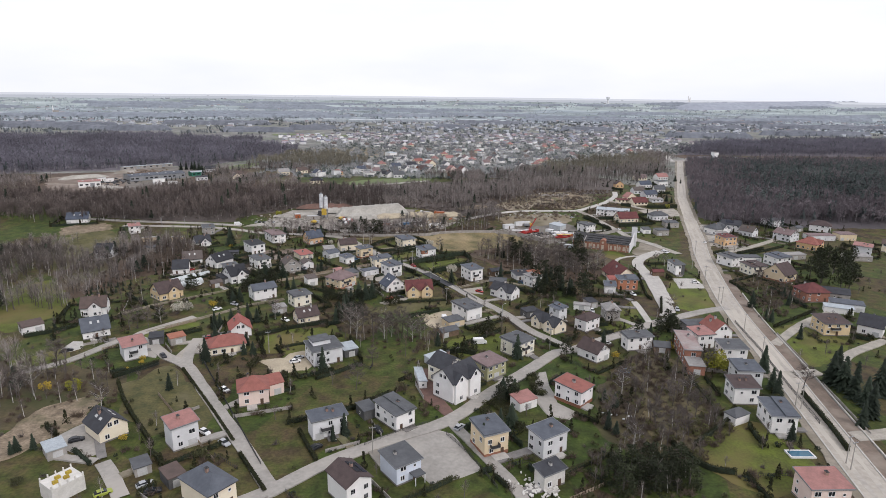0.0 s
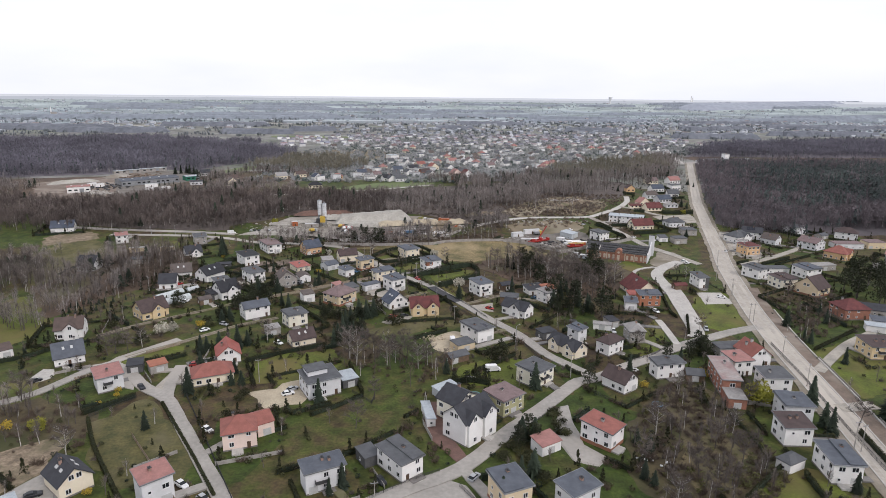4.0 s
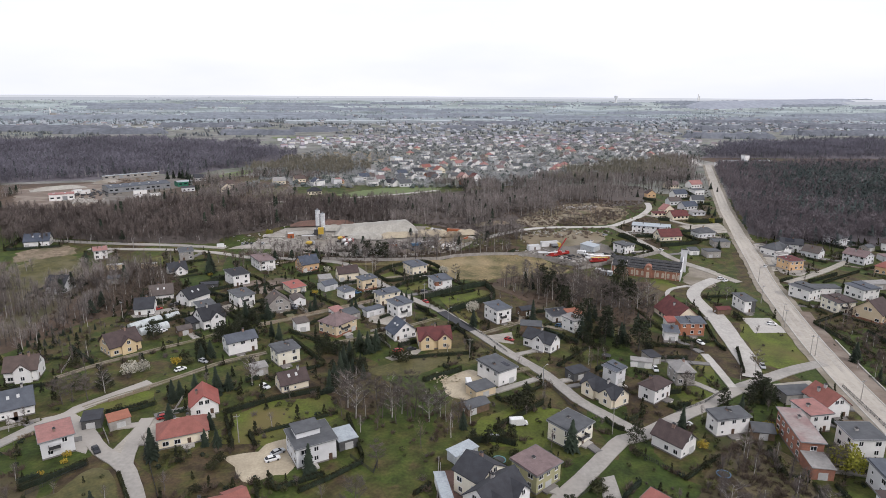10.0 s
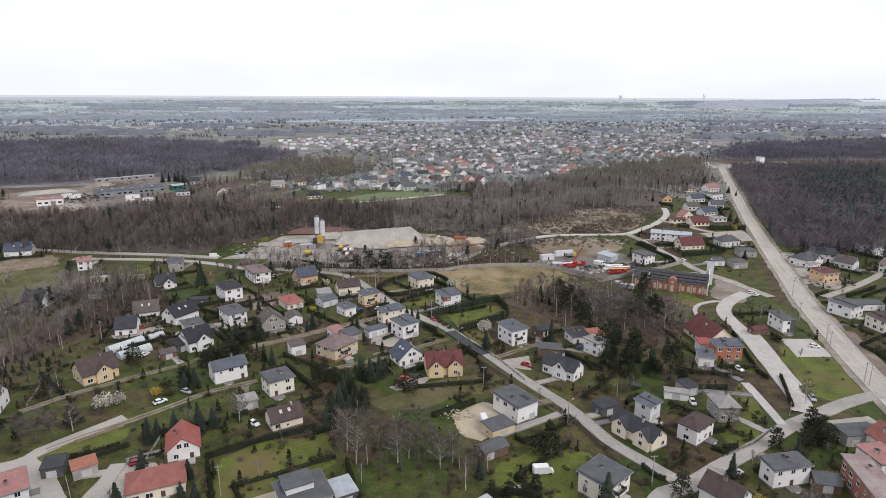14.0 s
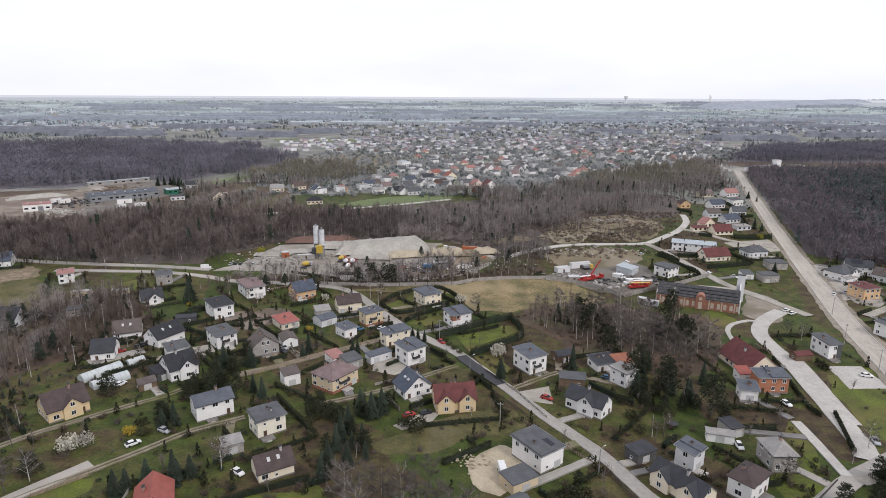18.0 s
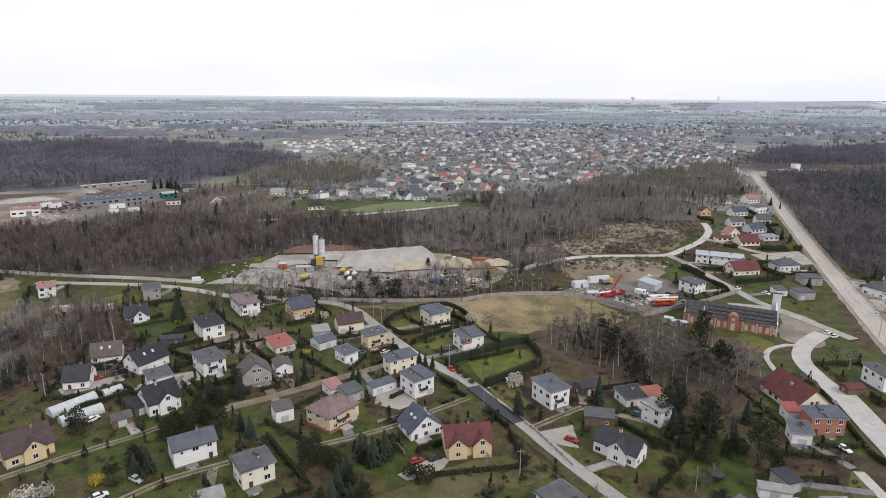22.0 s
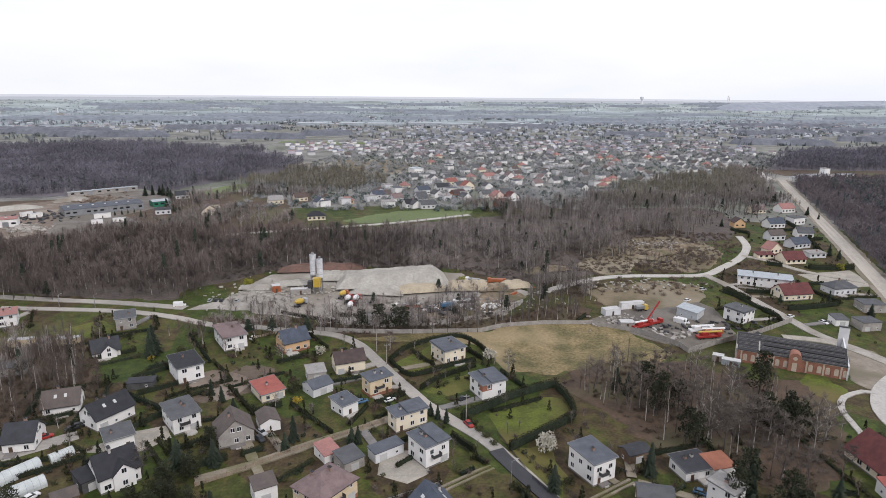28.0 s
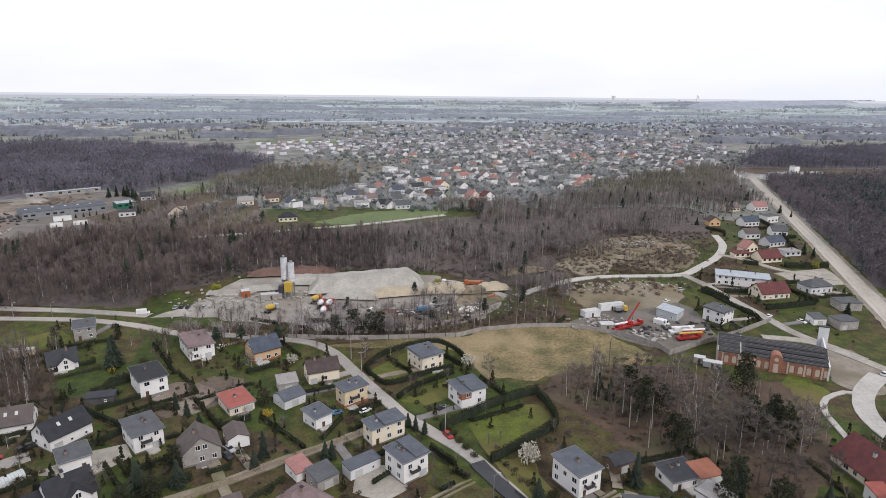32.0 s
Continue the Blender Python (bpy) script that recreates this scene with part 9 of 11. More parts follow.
def stockpile(x, y, rz, L, W, h0, h1, material, label, seed):
    """A tipped heap with straight slopes and a ridge that climbs along its length."""
    nx, ny = 46, 18
    V, F = [], []
    for j in range(ny + 1):
        for i in range(nx + 1):
            u, v = i / nx * 2 - 1, j / ny * 2 - 1
            top = h0 + (h1 - h0) * (0.5 + 0.5 * u)
            side = (1 - abs(v)) * W / 2 * 0.80
            end = (1 - abs(u)) * L / 2 * 0.95
            z = min(top, side, end) + 0.5 * noise.noise((u * 7 + seed, v * 2.5, seed)) + 0.25 * noise.noise((u * 21, v * 5, seed))
            V.append((u * L / 2, v * W / 2, max(-0.05, z - 0.3) if 0 < i < nx and 0 < j < ny else -0.1))
    for j in range(ny):
        for i in range(nx):
            k = j * (nx + 1) + i
            F.append((k, k + 1, k + nx + 2, k + nx + 1))
    ob = new("heap", from_arrays("heap", V, F, material))
    ob.matrix_basis = pose(x, y, LIFT[0], 0, 0, rz)
    return tagged(ob, label, "heap", kind="stuff")


stockpile(-13, 480, 4, 60, 26, 4.2, 8.6, M_STONE, "long grey heap of crushed stone at the concrete plant", 1)
stockpile(-40, 488, -4, 30, 16, 2.2, 3.0, M_STONE, "flat grey heap of gravel behind the silos", 2)
stockpile(27, 468, 2, 24, 14, 3.4, 3.0, M_SAND, "flat pale sand heap with a straight edge", 3)
mound(-20, 462, -8, 28, 14, 3.6, M_STONE, "low pale heap of gravel", 0.3, 2)
mound(2, 464, 10, 30, 12, 3.4, M_SAND, "pale sand heap before the long heap", 0.3, 3)
mound(52, 470, 5, 18, 12, 3.2, M_SAND, "ochre sand heap beside the trucks", 0.3, 4)
mound(41, 466, 5, 18, 12, 2.6, M_DIRT, "rough brown earth heap", 0.2, 5)
mound(-66, 476, 10, 20, 10, 1.8, M_STONE, "rough grey rubble heap", 0.2, 6)
mound(-84, 470, 0, 16, 9, 1.4, M_GRAVEL, "rough rubble heap", 0.2, 7)
mound(-54, 504, 4, 50, 12, 3.6, M_REDSOIL, "exposed bank of red soil behind the plant", 0.5, 8)
mound(75, 500, 20, 30, 12, 2.0, M_DIRT, "low earth heap", 0.2, 9)
mound(160, 540, 30, 26, 14, 1.8, M_DIRT, "low heap on the wasteland", 0.2, 10)
mound(145, 525, -20, 22, 9, 1.5, M_WASTE, "low grassy heap on the wasteland", 0.2, 11)
mound(182, 555, 10, 24, 12, 1.6, M_DIRT, "low rubble heap on the wasteland", 0.2, 12)


def rubble(x, y, w, d, n, material, label, seed, smax=0.8):
    rnd = random.Random(seed)
    bm = bmesh.new()
    for _ in range(n):
        s = rnd.uniform(0.2, smax)
        m = pose(x + rnd.gauss(0, w / 3), y + rnd.gauss(0, d / 3), LIFT[0] + s * 0.2, rnd.uniform(-20, 20), rnd.uniform(-20, 20), rnd.uniform(0, 180))
        box(bm, -s, s, -s * 0.6, s * 0.6, -s * 0.3, s * 0.35, m)
    return tagged(new("rubble", to_mesh("rubble", bm, material)), label, "rubble", kind="stuff")


rubble(-70, 462, 46, 30, 240, M_STONE, "scattered concrete rubble and blocks at the plant", 1, 1.0)
rubble(10, 440, 80, 12, 200, M_STONE, "rubble and stored blocks along the plant's edge", 2, 1.0)
rubble(155, 535, 60, 40, 160, M_DIRT, "rubble on the wasteland", 3, 1.1)
rubble(120, 470, 50, 14, 90, M_STONE, "broken slabs beside the white track", 8, 1.0)
rubble(165, 560, 40, 16, 90, WALLS["concrete"], "grey rubble on the wasteland", 9, 1.2)
rubble(90, 415, 20, 14, 70, WALLS["concrete"], "scrap and slabs in the yard's corner", 4, 0.9)
rubble(40, 121, 9, 7, 120, WALLS["block"], "building rubble and packs beside a house site", 5, 0.5)
rubble(17, 246, 8, 6, 50, M_SAND, "building material on a sandy yard", 6, 0.5)


# the concrete plant
M_SILO = mat("pale_silo_steel", (0.62, 0.63, 0.64), (0.50, 0.51, 0.52), rough=0.5, fine=2, bump=0.03)


def silo(x, y, z0, z1, r, label):
    ob = thing("cement_silo", x, y, 0, 0, label, "silo")
    bm = bmesh.new()
    tube(bm, 0, 0, z0 + 2, z1, r, r, 20)
    part("shell", bm, M_SILO, ob)
    bm = bmesh.new()
    tube(bm, 0, 0, z0, z0 + 2, 0.3, r, 20)
    part("hopper", bm, M_METAL, ob)
    bm = bmesh.new()
    tube(bm, 0, 0, z1, z1 + 0.4, r * 0.9, r * 0.5, 16)
    box(bm, -0.5, 0.5, -0.5, 0.5, z1 + 0.35, z1 + 1.2)
    part("filter", bm, M_METAL, ob)
    for i in range(4):
        a = 0.785 + i * 1.571
        bm = bmesh.new()
        rod(bm, (r * math.cos(a), r * math.sin(a), -0.1), (r * math.cos(a), r * math.sin(a), z0 + 2.4), 0.16, 6)
        part("leg", bm, M_METAL, ob)
    for k in range(3):
        bm = bmesh.new()
        tube(bm, 0, 0, z0 + 4 + k * 3, z0 + 4.12 + k * 3, r + 0.05, r + 0.05, 20)
        part("band", bm, M_METAL, ob)


silo(-53.3, 466, 6.5, 19.3, 1.6, "tall pale steel cement silo on legs")
silo(-49.6, 464, 5.5, 17.4, 1.6, "pale steel cement silo beside its twin")


def mixer_tower():
    ob = thing("mixing_tower", -50.6, 460, 0, 0, "yellow concrete mixing tower under the silos", "plant")
    bm = bmesh.new()
    box(bm, -1.8, 1.8, -1.6, 1.6, 4.0, 8.6)
    part("body", bm, PAINT["yellow"], ob)
    for a in (-1.5, 1.5):
        for b in (-1.3, 1.3):
            bm = bmesh.new()
            box(bm, a - 0.15, a + 0.15, b - 0.15, b + 0.15, 0, 4.0)
            part("leg", bm, M_METAL, ob)
    bm = bmesh.new()
    rod(bm, (-2, 1, 6), (-8, 8, 1.0), 0.5, 6)
    part("conveyor", bm, M_DARKM, ob)
    bm = bmesh.new()
    box(bm, -4.6, -2.2, -1.5, 1.5, 3.0, 7.0)
    part("control_cabin", bm, M_DARKM, ob)


mixer_tower()


def mixer_truck(x, y, rz, drum, base, label):
    ob = thing("mixer_truck", x, y, LIFT[0], rz, label, "truck")
    lofted("cab", ((2.2, 1.15, 0.8, 2.7), (2.4, 1.2, 0.6, 2.9), (4.0, 1.2, 0.6, 2.8), (4.2, 1.1, 0.7, 1.7)), base, ob)
    bm = bmesh.new()
    box(bm, -4.0, 2.2, -0.9, 0.9, 0.8, 1.1)
    part("chassis", bm, M_DARKM, ob)
    bm = bmesh.new()
    prof = ((-3.9, 0.5), (-3.0, 1.0), (-1.2, 1.35), (0.6, 1.3), (1.8, 0.75))
    rings = [[bm.verts.new((x2, r * math.cos(6.283 * k / 14), 2.35 - 0.12 * x2 + r * math.sin(6.283 * k / 14))) for k in range(14)] for x2, r in prof]
    for a, b in zip(rings, rings[1:]):
        for k in range(14):
            bm.faces.new((a[k], a[(k + 1) % 14], b[(k + 1) % 14], b[k]))
    bm.faces.new(rings[0]), bm.faces.new(rings[-1][::-1])
    bmesh.ops.recalc_face_normals(bm, faces=bm.faces[:])
    part("drum", bm, drum, ob)
    wheel_set(ob, (-3.2, -2.0, 3.1), 1.05, 0.5)


mixer_truck(-55.7, 441, 60, PAINT["yellow"], PAINT["silver"], "concrete mixer truck with a yellow drum")
mixer_truck(-36.7, 453, 70, PAINT["yellow"], PAINT["orange"], "concrete mixer truck with a yellow drum by the heaps")
mixer_truck(-33.6, 446, 80, PAINT["white"], PAINT["red"], "red concrete mixer truck with a white drum")
mixer_truck(-29.6, 446, 80, PAINT["white"], PAINT["red"], "red concrete mixer truck with a white drum")
mixer_truck(-31.5, 436, 85, PAINT["white"], PAINT["red"], "red concrete mixer truck with a pale drum")


def box_thing(name, x, y, rz, w, d, h, material, label, category, ribs=8):
    """A container or cabin: body with upright ribs, roof rim and door."""
    ob = thing(name, x, y, LIFT[0], rz, label, category)
    bm = bmesh.new()
    box(bm, -w / 2, w / 2, -d / 2, d / 2, 0.12, h)
    part("body", bm, material, ob)
    bm = bmesh.new()
    box(bm, -w / 2 - 0.06, w / 2 + 0.06, -d / 2 - 0.06, d / 2 + 0.06, h + 0.003, h + 0.12)
    part("roof", bm, M_TRIM, ob)
    for i in range(ribs):
        bm = bmesh.new()
        xx = -w / 2 + w * (i + 0.5) / ribs
        box(bm, xx - 0.05, xx + 0.05, -d / 2 - 0.05, -d / 2 - 0.002, 0.15, h - 0.05)
        part("rib", bm, material, ob)
    bm = bmesh.new()
    box(bm, -0.45, 0.45, -d / 2 - 0.08, -d / 2 - 0.004, 0.15, min(h - 0.3, 2.1))
    part("door", bm, M_DOOR, ob)
    for s in (-1, 1):
        bm = bmesh.new()
        box(bm, s * w * 0.4 - 0.15, s * w * 0.4 + 0.15, -d / 2 + 0.1, d / 2 - 0.1, 0, 0.12)
        part("skid", bm, M_DARKM, ob)
    return ob


box_thing("container", -2.5, 434.5, 5, 8, 2.6, 2.6, PAINT["orange"], "orange steel container at the plant", "container")
box_thing("site_cabin", -58.7, 459, 5, 10, 3, 2.8, WALLS["concrete"], "long grey site cabin at the plant", "cabin")
box_thing("excavator_shed", -72, 463, 20, 4, 4, 3.5, PAINT["orange"], "rusty orange machine housing on the gravel", "machine", 4)
box_thing("low_wall_building", -12, 421, 0, 25, 3, 2.2, WALLS["white"], "low white wall-like store at the plant's edge", "store", 10)
box_thing("trailer", 102.5, 433, 12, 12, 2.6, 3.2, PAINT["white"], "white truck trailer in the machinery yard", "trailer", 6)
box_thing("cabin", 90, 425, 15, 8, 4, 3.0, WALLS["greyw"], "grey cabin at the yard's corner", "cabin", 5)
box_thing("cabin", 92, 409, -5, 6, 4, 2.6, WALLS["concrete"], "grey flat-roofed store beside the wall", "cabin", 4)
box_thing("container", 115, 372, -30, 4, 3, 2.4, WALLS["concrete"], "pale concrete box beside the brick hall", "container", 3)
box_thing("container", 118, 368, -30, 6.5, 3, 2.2, ROOFS["palemetal"], "pale blue steel container beside the brick hall", "container", 5)
box_thing("container", -158, 395, 8, 9, 3, 3, WALLS["beige"], "beige container on bare ground", "container", 5)
box_thing("container", -140, 396, 8, 8, 3, 3, WALLS["beige"], "beige container beside a drive", "container", 5)


def truck(x, y, rz, cab, bed, label, L=8.0):
    ob = thing("truck", x, y, LIFT[0], rz, label, "truck")
    lofted("cab", ((L / 2 - 2.0, 1.15, 0.8, 2.8), (L / 2 - 1.8, 1.2, 0.6, 3.0), (L / 2 - 0.3, 1.2, 0.6, 2.9), (L / 2, 1.1, 0.7, 1.8)), cab, ob)
    lofted("windscreen", ((L / 2 - 0.5, 1.0, 1.8, 2.7), (L / 2 + 0.03, 1.0, 1.8, 2.2)), M_GLASS, ob)
    bm = bmesh.new()
    box(bm, -L / 2, L / 2 - 2.1, -1.2, 1.2, 1.1, 2.5)
    part("bed", bm, bed, ob)
    bm = bmesh.new()
    box(bm, -L / 2, L / 2 - 0.5, -0.6, 0.6, 0.7, 1.1)
    part("chassis", bm, M_DARKM, ob)
    wheel_set(ob, (-L / 2 + 1, -L / 2 + 2.2, L / 2 - 1.2), 1.05, 0.5)
    return ob


truck(42.2, 475, 175, PAINT["orange"], PAINT["orange"], "orange tipper truck at the plant", 8.5)
truck(30, 476, 160, PAINT["white"], M_METAL, "pale flatbed truck at the plant", 8)
truck(106.3, 429.8, 10, PAINT["yellow"], M_METAL, "small yellow truck in the yard", 6)
truck(15, 436, 20, PAINT["silver"], PAINT["blue"], "grey truck with a blue bed at the plant", 8)


def bus():
    ob = thing("bus", 22.9, 439.5, LIFT[0], 6, "white coach with a dark window band", "bus")
    lofted("body", ((-6, 1.15, 0.4, 2.9), (-5.9, 1.25, 0.35, 3.05), (5.6, 1.25, 0.35, 3.05), (5.9, 1.2, 0.4, 2.7)), PAINT["white"], ob)
    for s in (-1, 1):
        bm = bmesh.new()
        box(bm, -5.5, 5.2, s * 1.265 - 0.02, s * 1.265 + 0.02, 1.5, 2.45)
        part("window_band", bm, M_GLASS, ob)
    wheel_set(ob, (-3.5, 4.0), 1.1, 0.48)


bus()


def crane_truck(x, y, rz, body, boom, label, up):
    ob = thing("mobile_crane", x, y, LIFT[0], rz, label, "crane")
    lofted("carrier", ((-5.2, 1.2, 0.7, 1.4), (-5.0, 1.25, 0.6, 1.5), (3.6, 1.25, 0.6, 1.5), (3.8, 1.2, 0.7, 1.4)), body, ob)
    lofted("cab", ((3.6, 1.1, 0.7, 2.0), (3.8, 1.2, 0.6, 2.5), (5.2, 1.2, 0.6, 2.4), (5.5, 1.1, 0.7, 1.6)), body, ob)
    lofted("turret", ((-3.4, 1.1, 1.5, 2.6), (-3.2, 1.2, 1.5, 2.9), (-0.6, 1.1, 1.5, 2.9), (-0.3, 1.0, 1.5, 2.4)), body, ob)
    bm = bmesh.new()
    if up:
        rod(bm, (-2.8, 0, 2.6), (3.2, 0, 10.5), 0.42, 6)
    else:
        rod(bm, (-4.5, 0, 3.0), (6.4, 0, 2.6), 0.45, 6)
    part("boom", bm, boom, ob)
    bm = bmesh.new()
    rod(bm, (0.4, 0, 1.6), (-0.4, 0, 5.6) if up else (0.8, 0, 2.6), 0.16, 6)
    part("ram", bm, M_METAL, ob)
    wheel_set(ob, (-4.0, -2.6, 1.6, 3.0), 1.1, 0.55)


crane_truck(104.4, 411.5, 20, PAINT["red"], PAINT["red"], "red mobile crane with its boom half raised", True)
crane_truck(98.5, 408, 25, PAINT["red"], PAINT["white"], "red crane truck with its boom lowered", False)
crane_truck(122, 402, 8, PAINT["white"], PAINT["white"], "white crane truck with a long white boom", False)
crane_truck(125, 398.5, 8, PAINT["orange"], PAINT["white"], "orange crane truck with a long white boom", False)
crane_truck(122, 395, 8, PAINT["red"], PAINT["yellow"], "red and white crane truck parked in a row", False)


def greenhouse(x, y, rz, L, W, h):
    ob = thing("greenhouse", x, y, 0, rz, "polytunnel with a milky plastic cover", "greenhouse")
    n = 10
    bm = bmesh.new()
    rings = [[bm.verts.new((xx, -W / 2 * math.cos(math.pi * k / n), h * math.sin(math.pi * k / n) ** 0.8)) for k in range(n + 1)] for xx in [-L / 2 + L * i / 8 for i in range(9)]]
    for a, b in zip(rings, rings[1:]):
        for k in range(n):
            bm.faces.new((a[k], b[k], b[k + 1], a[k + 1]))
    bm.faces.new(rings[0]), bm.faces.new(rings[-1][::-1])
    part("cover", bm, M_FOIL, ob)
    for i in range(9):
        bm = bmesh.new()
        pts = [(-L / 2 + L * i / 8, -(W / 2 + 0.03) * math.cos(math.pi * k / n), (h + 0.03) * math.sin(math.pi * k / n) ** 0.8) for k in range(n + 1)]
        for p, q in zip(pts, pts[1:]):
            rod(bm, p, q, 0.035, 4)
        part("hoop", bm, M_METAL, ob)


M_FOIL = mat("milky_plastic", (0.50, 0.53, 0.52), (0.42, 0.45, 0.45), rough=0.35, bump=0.05)
greenhouse(-108, 306.5, 52, 14, 4.5, 2.6)
greenhouse(-102, 300, 45, 12, 4.5, 2.4)
greenhouse(-100, 316, 47, 6, 3.5, 2.0)


def pool():
    ob = thing("swimming_pool", 117, 130.8, 0, -4, "small rectangular garden pool with a white rim", "pool")
    bm = bmesh.new()
    for a in ((-3.6, 3.6, -1.9, -1.5), (-3.6, 3.6, 1.5, 1.9), (-3.6, -3.2, -1.5, 1.5), (3.2, 3.6, -1.5, 1.5)):
        box(bm, *a, 0, 0.5)
    part("rim", bm, M_FRAME, ob)
    bm = bmesh.new()
    box(bm, -3.2, 3.2, -1.5, 1.5, 0.0, 0.36)
    part("water", bm, mat("pool_water", (0.05, 0.13, 0.19), (0.04, 0.11, 0.16), rough=0.08, bump=0), ob, "dark blue water")


pool()


def trampoline(x, y, r, m):
    ob = thing("trampoline", x, y, 0, 0, "round blue-rimmed garden trampoline", "trampoline")
    bm = bmesh.new()
    tube(bm, 0, 0, 0.78, 0.82, r * 0.85, r * 0.85, 20)
    part("mat", bm, M_DARKM, ob)
    bm = bmesh.new()
    n = 20
    q = [[bm.verts.new((s * math.cos(6.283 * k / n), s * math.sin(6.283 * k / n), z)) for k in range(n)] for s, z in ((r * 0.84, 0.84), (r, 0.84), (r, 0.78), (r * 0.84, 0.78))]
    for i in range(4):
        for k in range(n):
            bm.faces.new((q[i][k], q[(i + 1) % 4][k], q[(i + 1) % 4][(k + 1) % n], q[i][(k + 1) % n]))
    part("rim", bm, m, ob)
    for i in range(6):
        bm = bmesh.new()
        a = i * 1.047
        rod(bm, (r * 0.92 * math.cos(a), r * 0.92 * math.sin(a), 0), (r * 0.92 * math.cos(a), r * 0.92 * math.sin(a), 0.8), 0.04)
        part("leg", bm, M_METAL, ob)


trampoline(28.5, 195.4, 2.0, mat("teal_pad", (0.12, 0.26, 0.27), (0.10, 0.22, 0.23), bump=0))
trampoline(87.0, 185.0, 1.9, PAINT["blue"])
trampoline(81.3, 261.3, 1.8, M_DARKM)


# clutter of the factory yard
rubble(-300, 748, 34, 30, 90, M_DIRTWALK, "brown stacks and scrap behind the factory hall", 21, 2.6)
rubble(-300, 660, 40, 30, 90, M_DARKM, "dark stacks and machines in the factory yard", 22, 2.0)
rubble(-285, 615, 26, 22, 150, M_GRAVEL, "pale stacked logs and timber in the factory yard", 24, 1.8)
for x, y, r, m, w, d, h, label in ((-313, 662, 60, "white", 9, 2.6, 3.6, "white lorry trailer in the factory yard"), (-303, 657, 64, "white", 10, 2.6, 3.6, "white lorry trailer in the factory yard"), (-250, 655, 30, "white", 12, 3, 3.6, "white trailer before the factory hall"), (-243, 632, 25, "white", 8, 2.8, 3.2, "white lorry body before the factory hall"), (-230, 640, 35, "white", 9, 2.6, 3.0, "pale container at the yard's edge")):
    box_thing("trailer", x, y, r, w, d, h, WALLS[m], label, "trailer")
for x, y, h in ((-262, 765, 10), (-257, 770, 12), (-251, 772, 11), (-246, 768, 12), (-240, 764, 10), (-236, 757, 9), (-231, 748, 10), (-228, 740, 8), (-224, 733, 9), (-206, 735, 9), (-200, 726, 8), (-214, 690, 6), (-205, 684, 7), (-200, 676, 6), (-250, 664, 4), (-246, 667, 4), (-242, 671, 4), (-239, 675, 4), (-236, 680, 4), (-222, 660, 6), (-216, 655, 5)):
    conifer(x, y, h)


# landmarks on the horizon
def landmarks():
    ob = thing("water_tower", 1480, 4150, far_z(1480, 4150), 0, "distant broad-headed water tower", "tower")
    bm = bmesh.new()
    tube(bm, 0, 0, -5, 30, 7, 6, 16)
    part("shaft", bm, WALLS["greyw"], ob)
    bm = bmesh.new()
    tube(bm, 0, 0, 30, 46, 11, 13, 16)
    part("tank", bm, WALLS["greyw"], ob)
    for x, y, h in ((2050, 4150, 48), (2075, 4180, 36)):
        ob = thing("factory_chimney", x, y, far_z(x, y), 0, "distant pale power-station chimney", "chimney")
        bm = bmesh.new()
        tube(bm, 0, 0, -5, h, 5, 3.5, 10)
        part("stack", bm, WALLS["white"], ob)
    ob = thing("church", -1433, 2775, far_z(-1433, 2775), 0, "distant church with a pale pointed spire", "church")
    bm = bmesh.new()
    box(bm, -8, 14, -5, 5, 0, 9)
    part("nave", bm, WALLS["concrete"], ob)
    bm = bmesh.new()
    tube(bm, -8, 0, 0, 16, 3.2, 3.2, 8)
    tube(bm, -8, 0, 16, 32, 3.4, 0.2, 8)
    part("spire", bm, WALLS["greyw"], ob)
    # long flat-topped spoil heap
    # slope paled and blued for its distance, haze painted in
    M_HILL = mat("hazed_slope", (0.300, 0.322, 0.362), (0.265, 0.286, 0.325), scale=0.01, fine=0.05, bump=0)
    n, V, F = 60, [], []
    for j, (w, z) in enumerate(((320, 0), (220, 30), (130, 52), (-130, 52), (-220, 30), (-320, 0))):
        for i in range(n + 1):
            u = i / n * 2 - 1
            e = min(1.0, (1 - abs(u)) * 4.5) ** 0.7
            x = 2260 + u * 575
            V.append((x, 3640 + w * -0.5 + 0.13 * (x - 2260), far_z(x, 3640) - 8 + z * 0.74 * e * (1 + 0.06 * noise.noise((u * 6, j, 2)))))
    for j in range(5):
        for i in range(n):
            k = j * (n + 1) + i
            F.append((k, k + 1, k + n + 2, k + n + 1))
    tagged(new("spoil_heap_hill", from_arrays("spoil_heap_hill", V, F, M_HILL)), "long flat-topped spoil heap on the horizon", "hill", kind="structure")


mound(-345, 690, 35, 50, 14, 4, M_STONE, "grey-brown gravel heap near the factory", 0.2, 21)
mound(-318, 738, 41, 30, 16, 3.5, M_GRAVEL, "brown-grey earth heap near the factory", 0.2, 22)
landmarks()


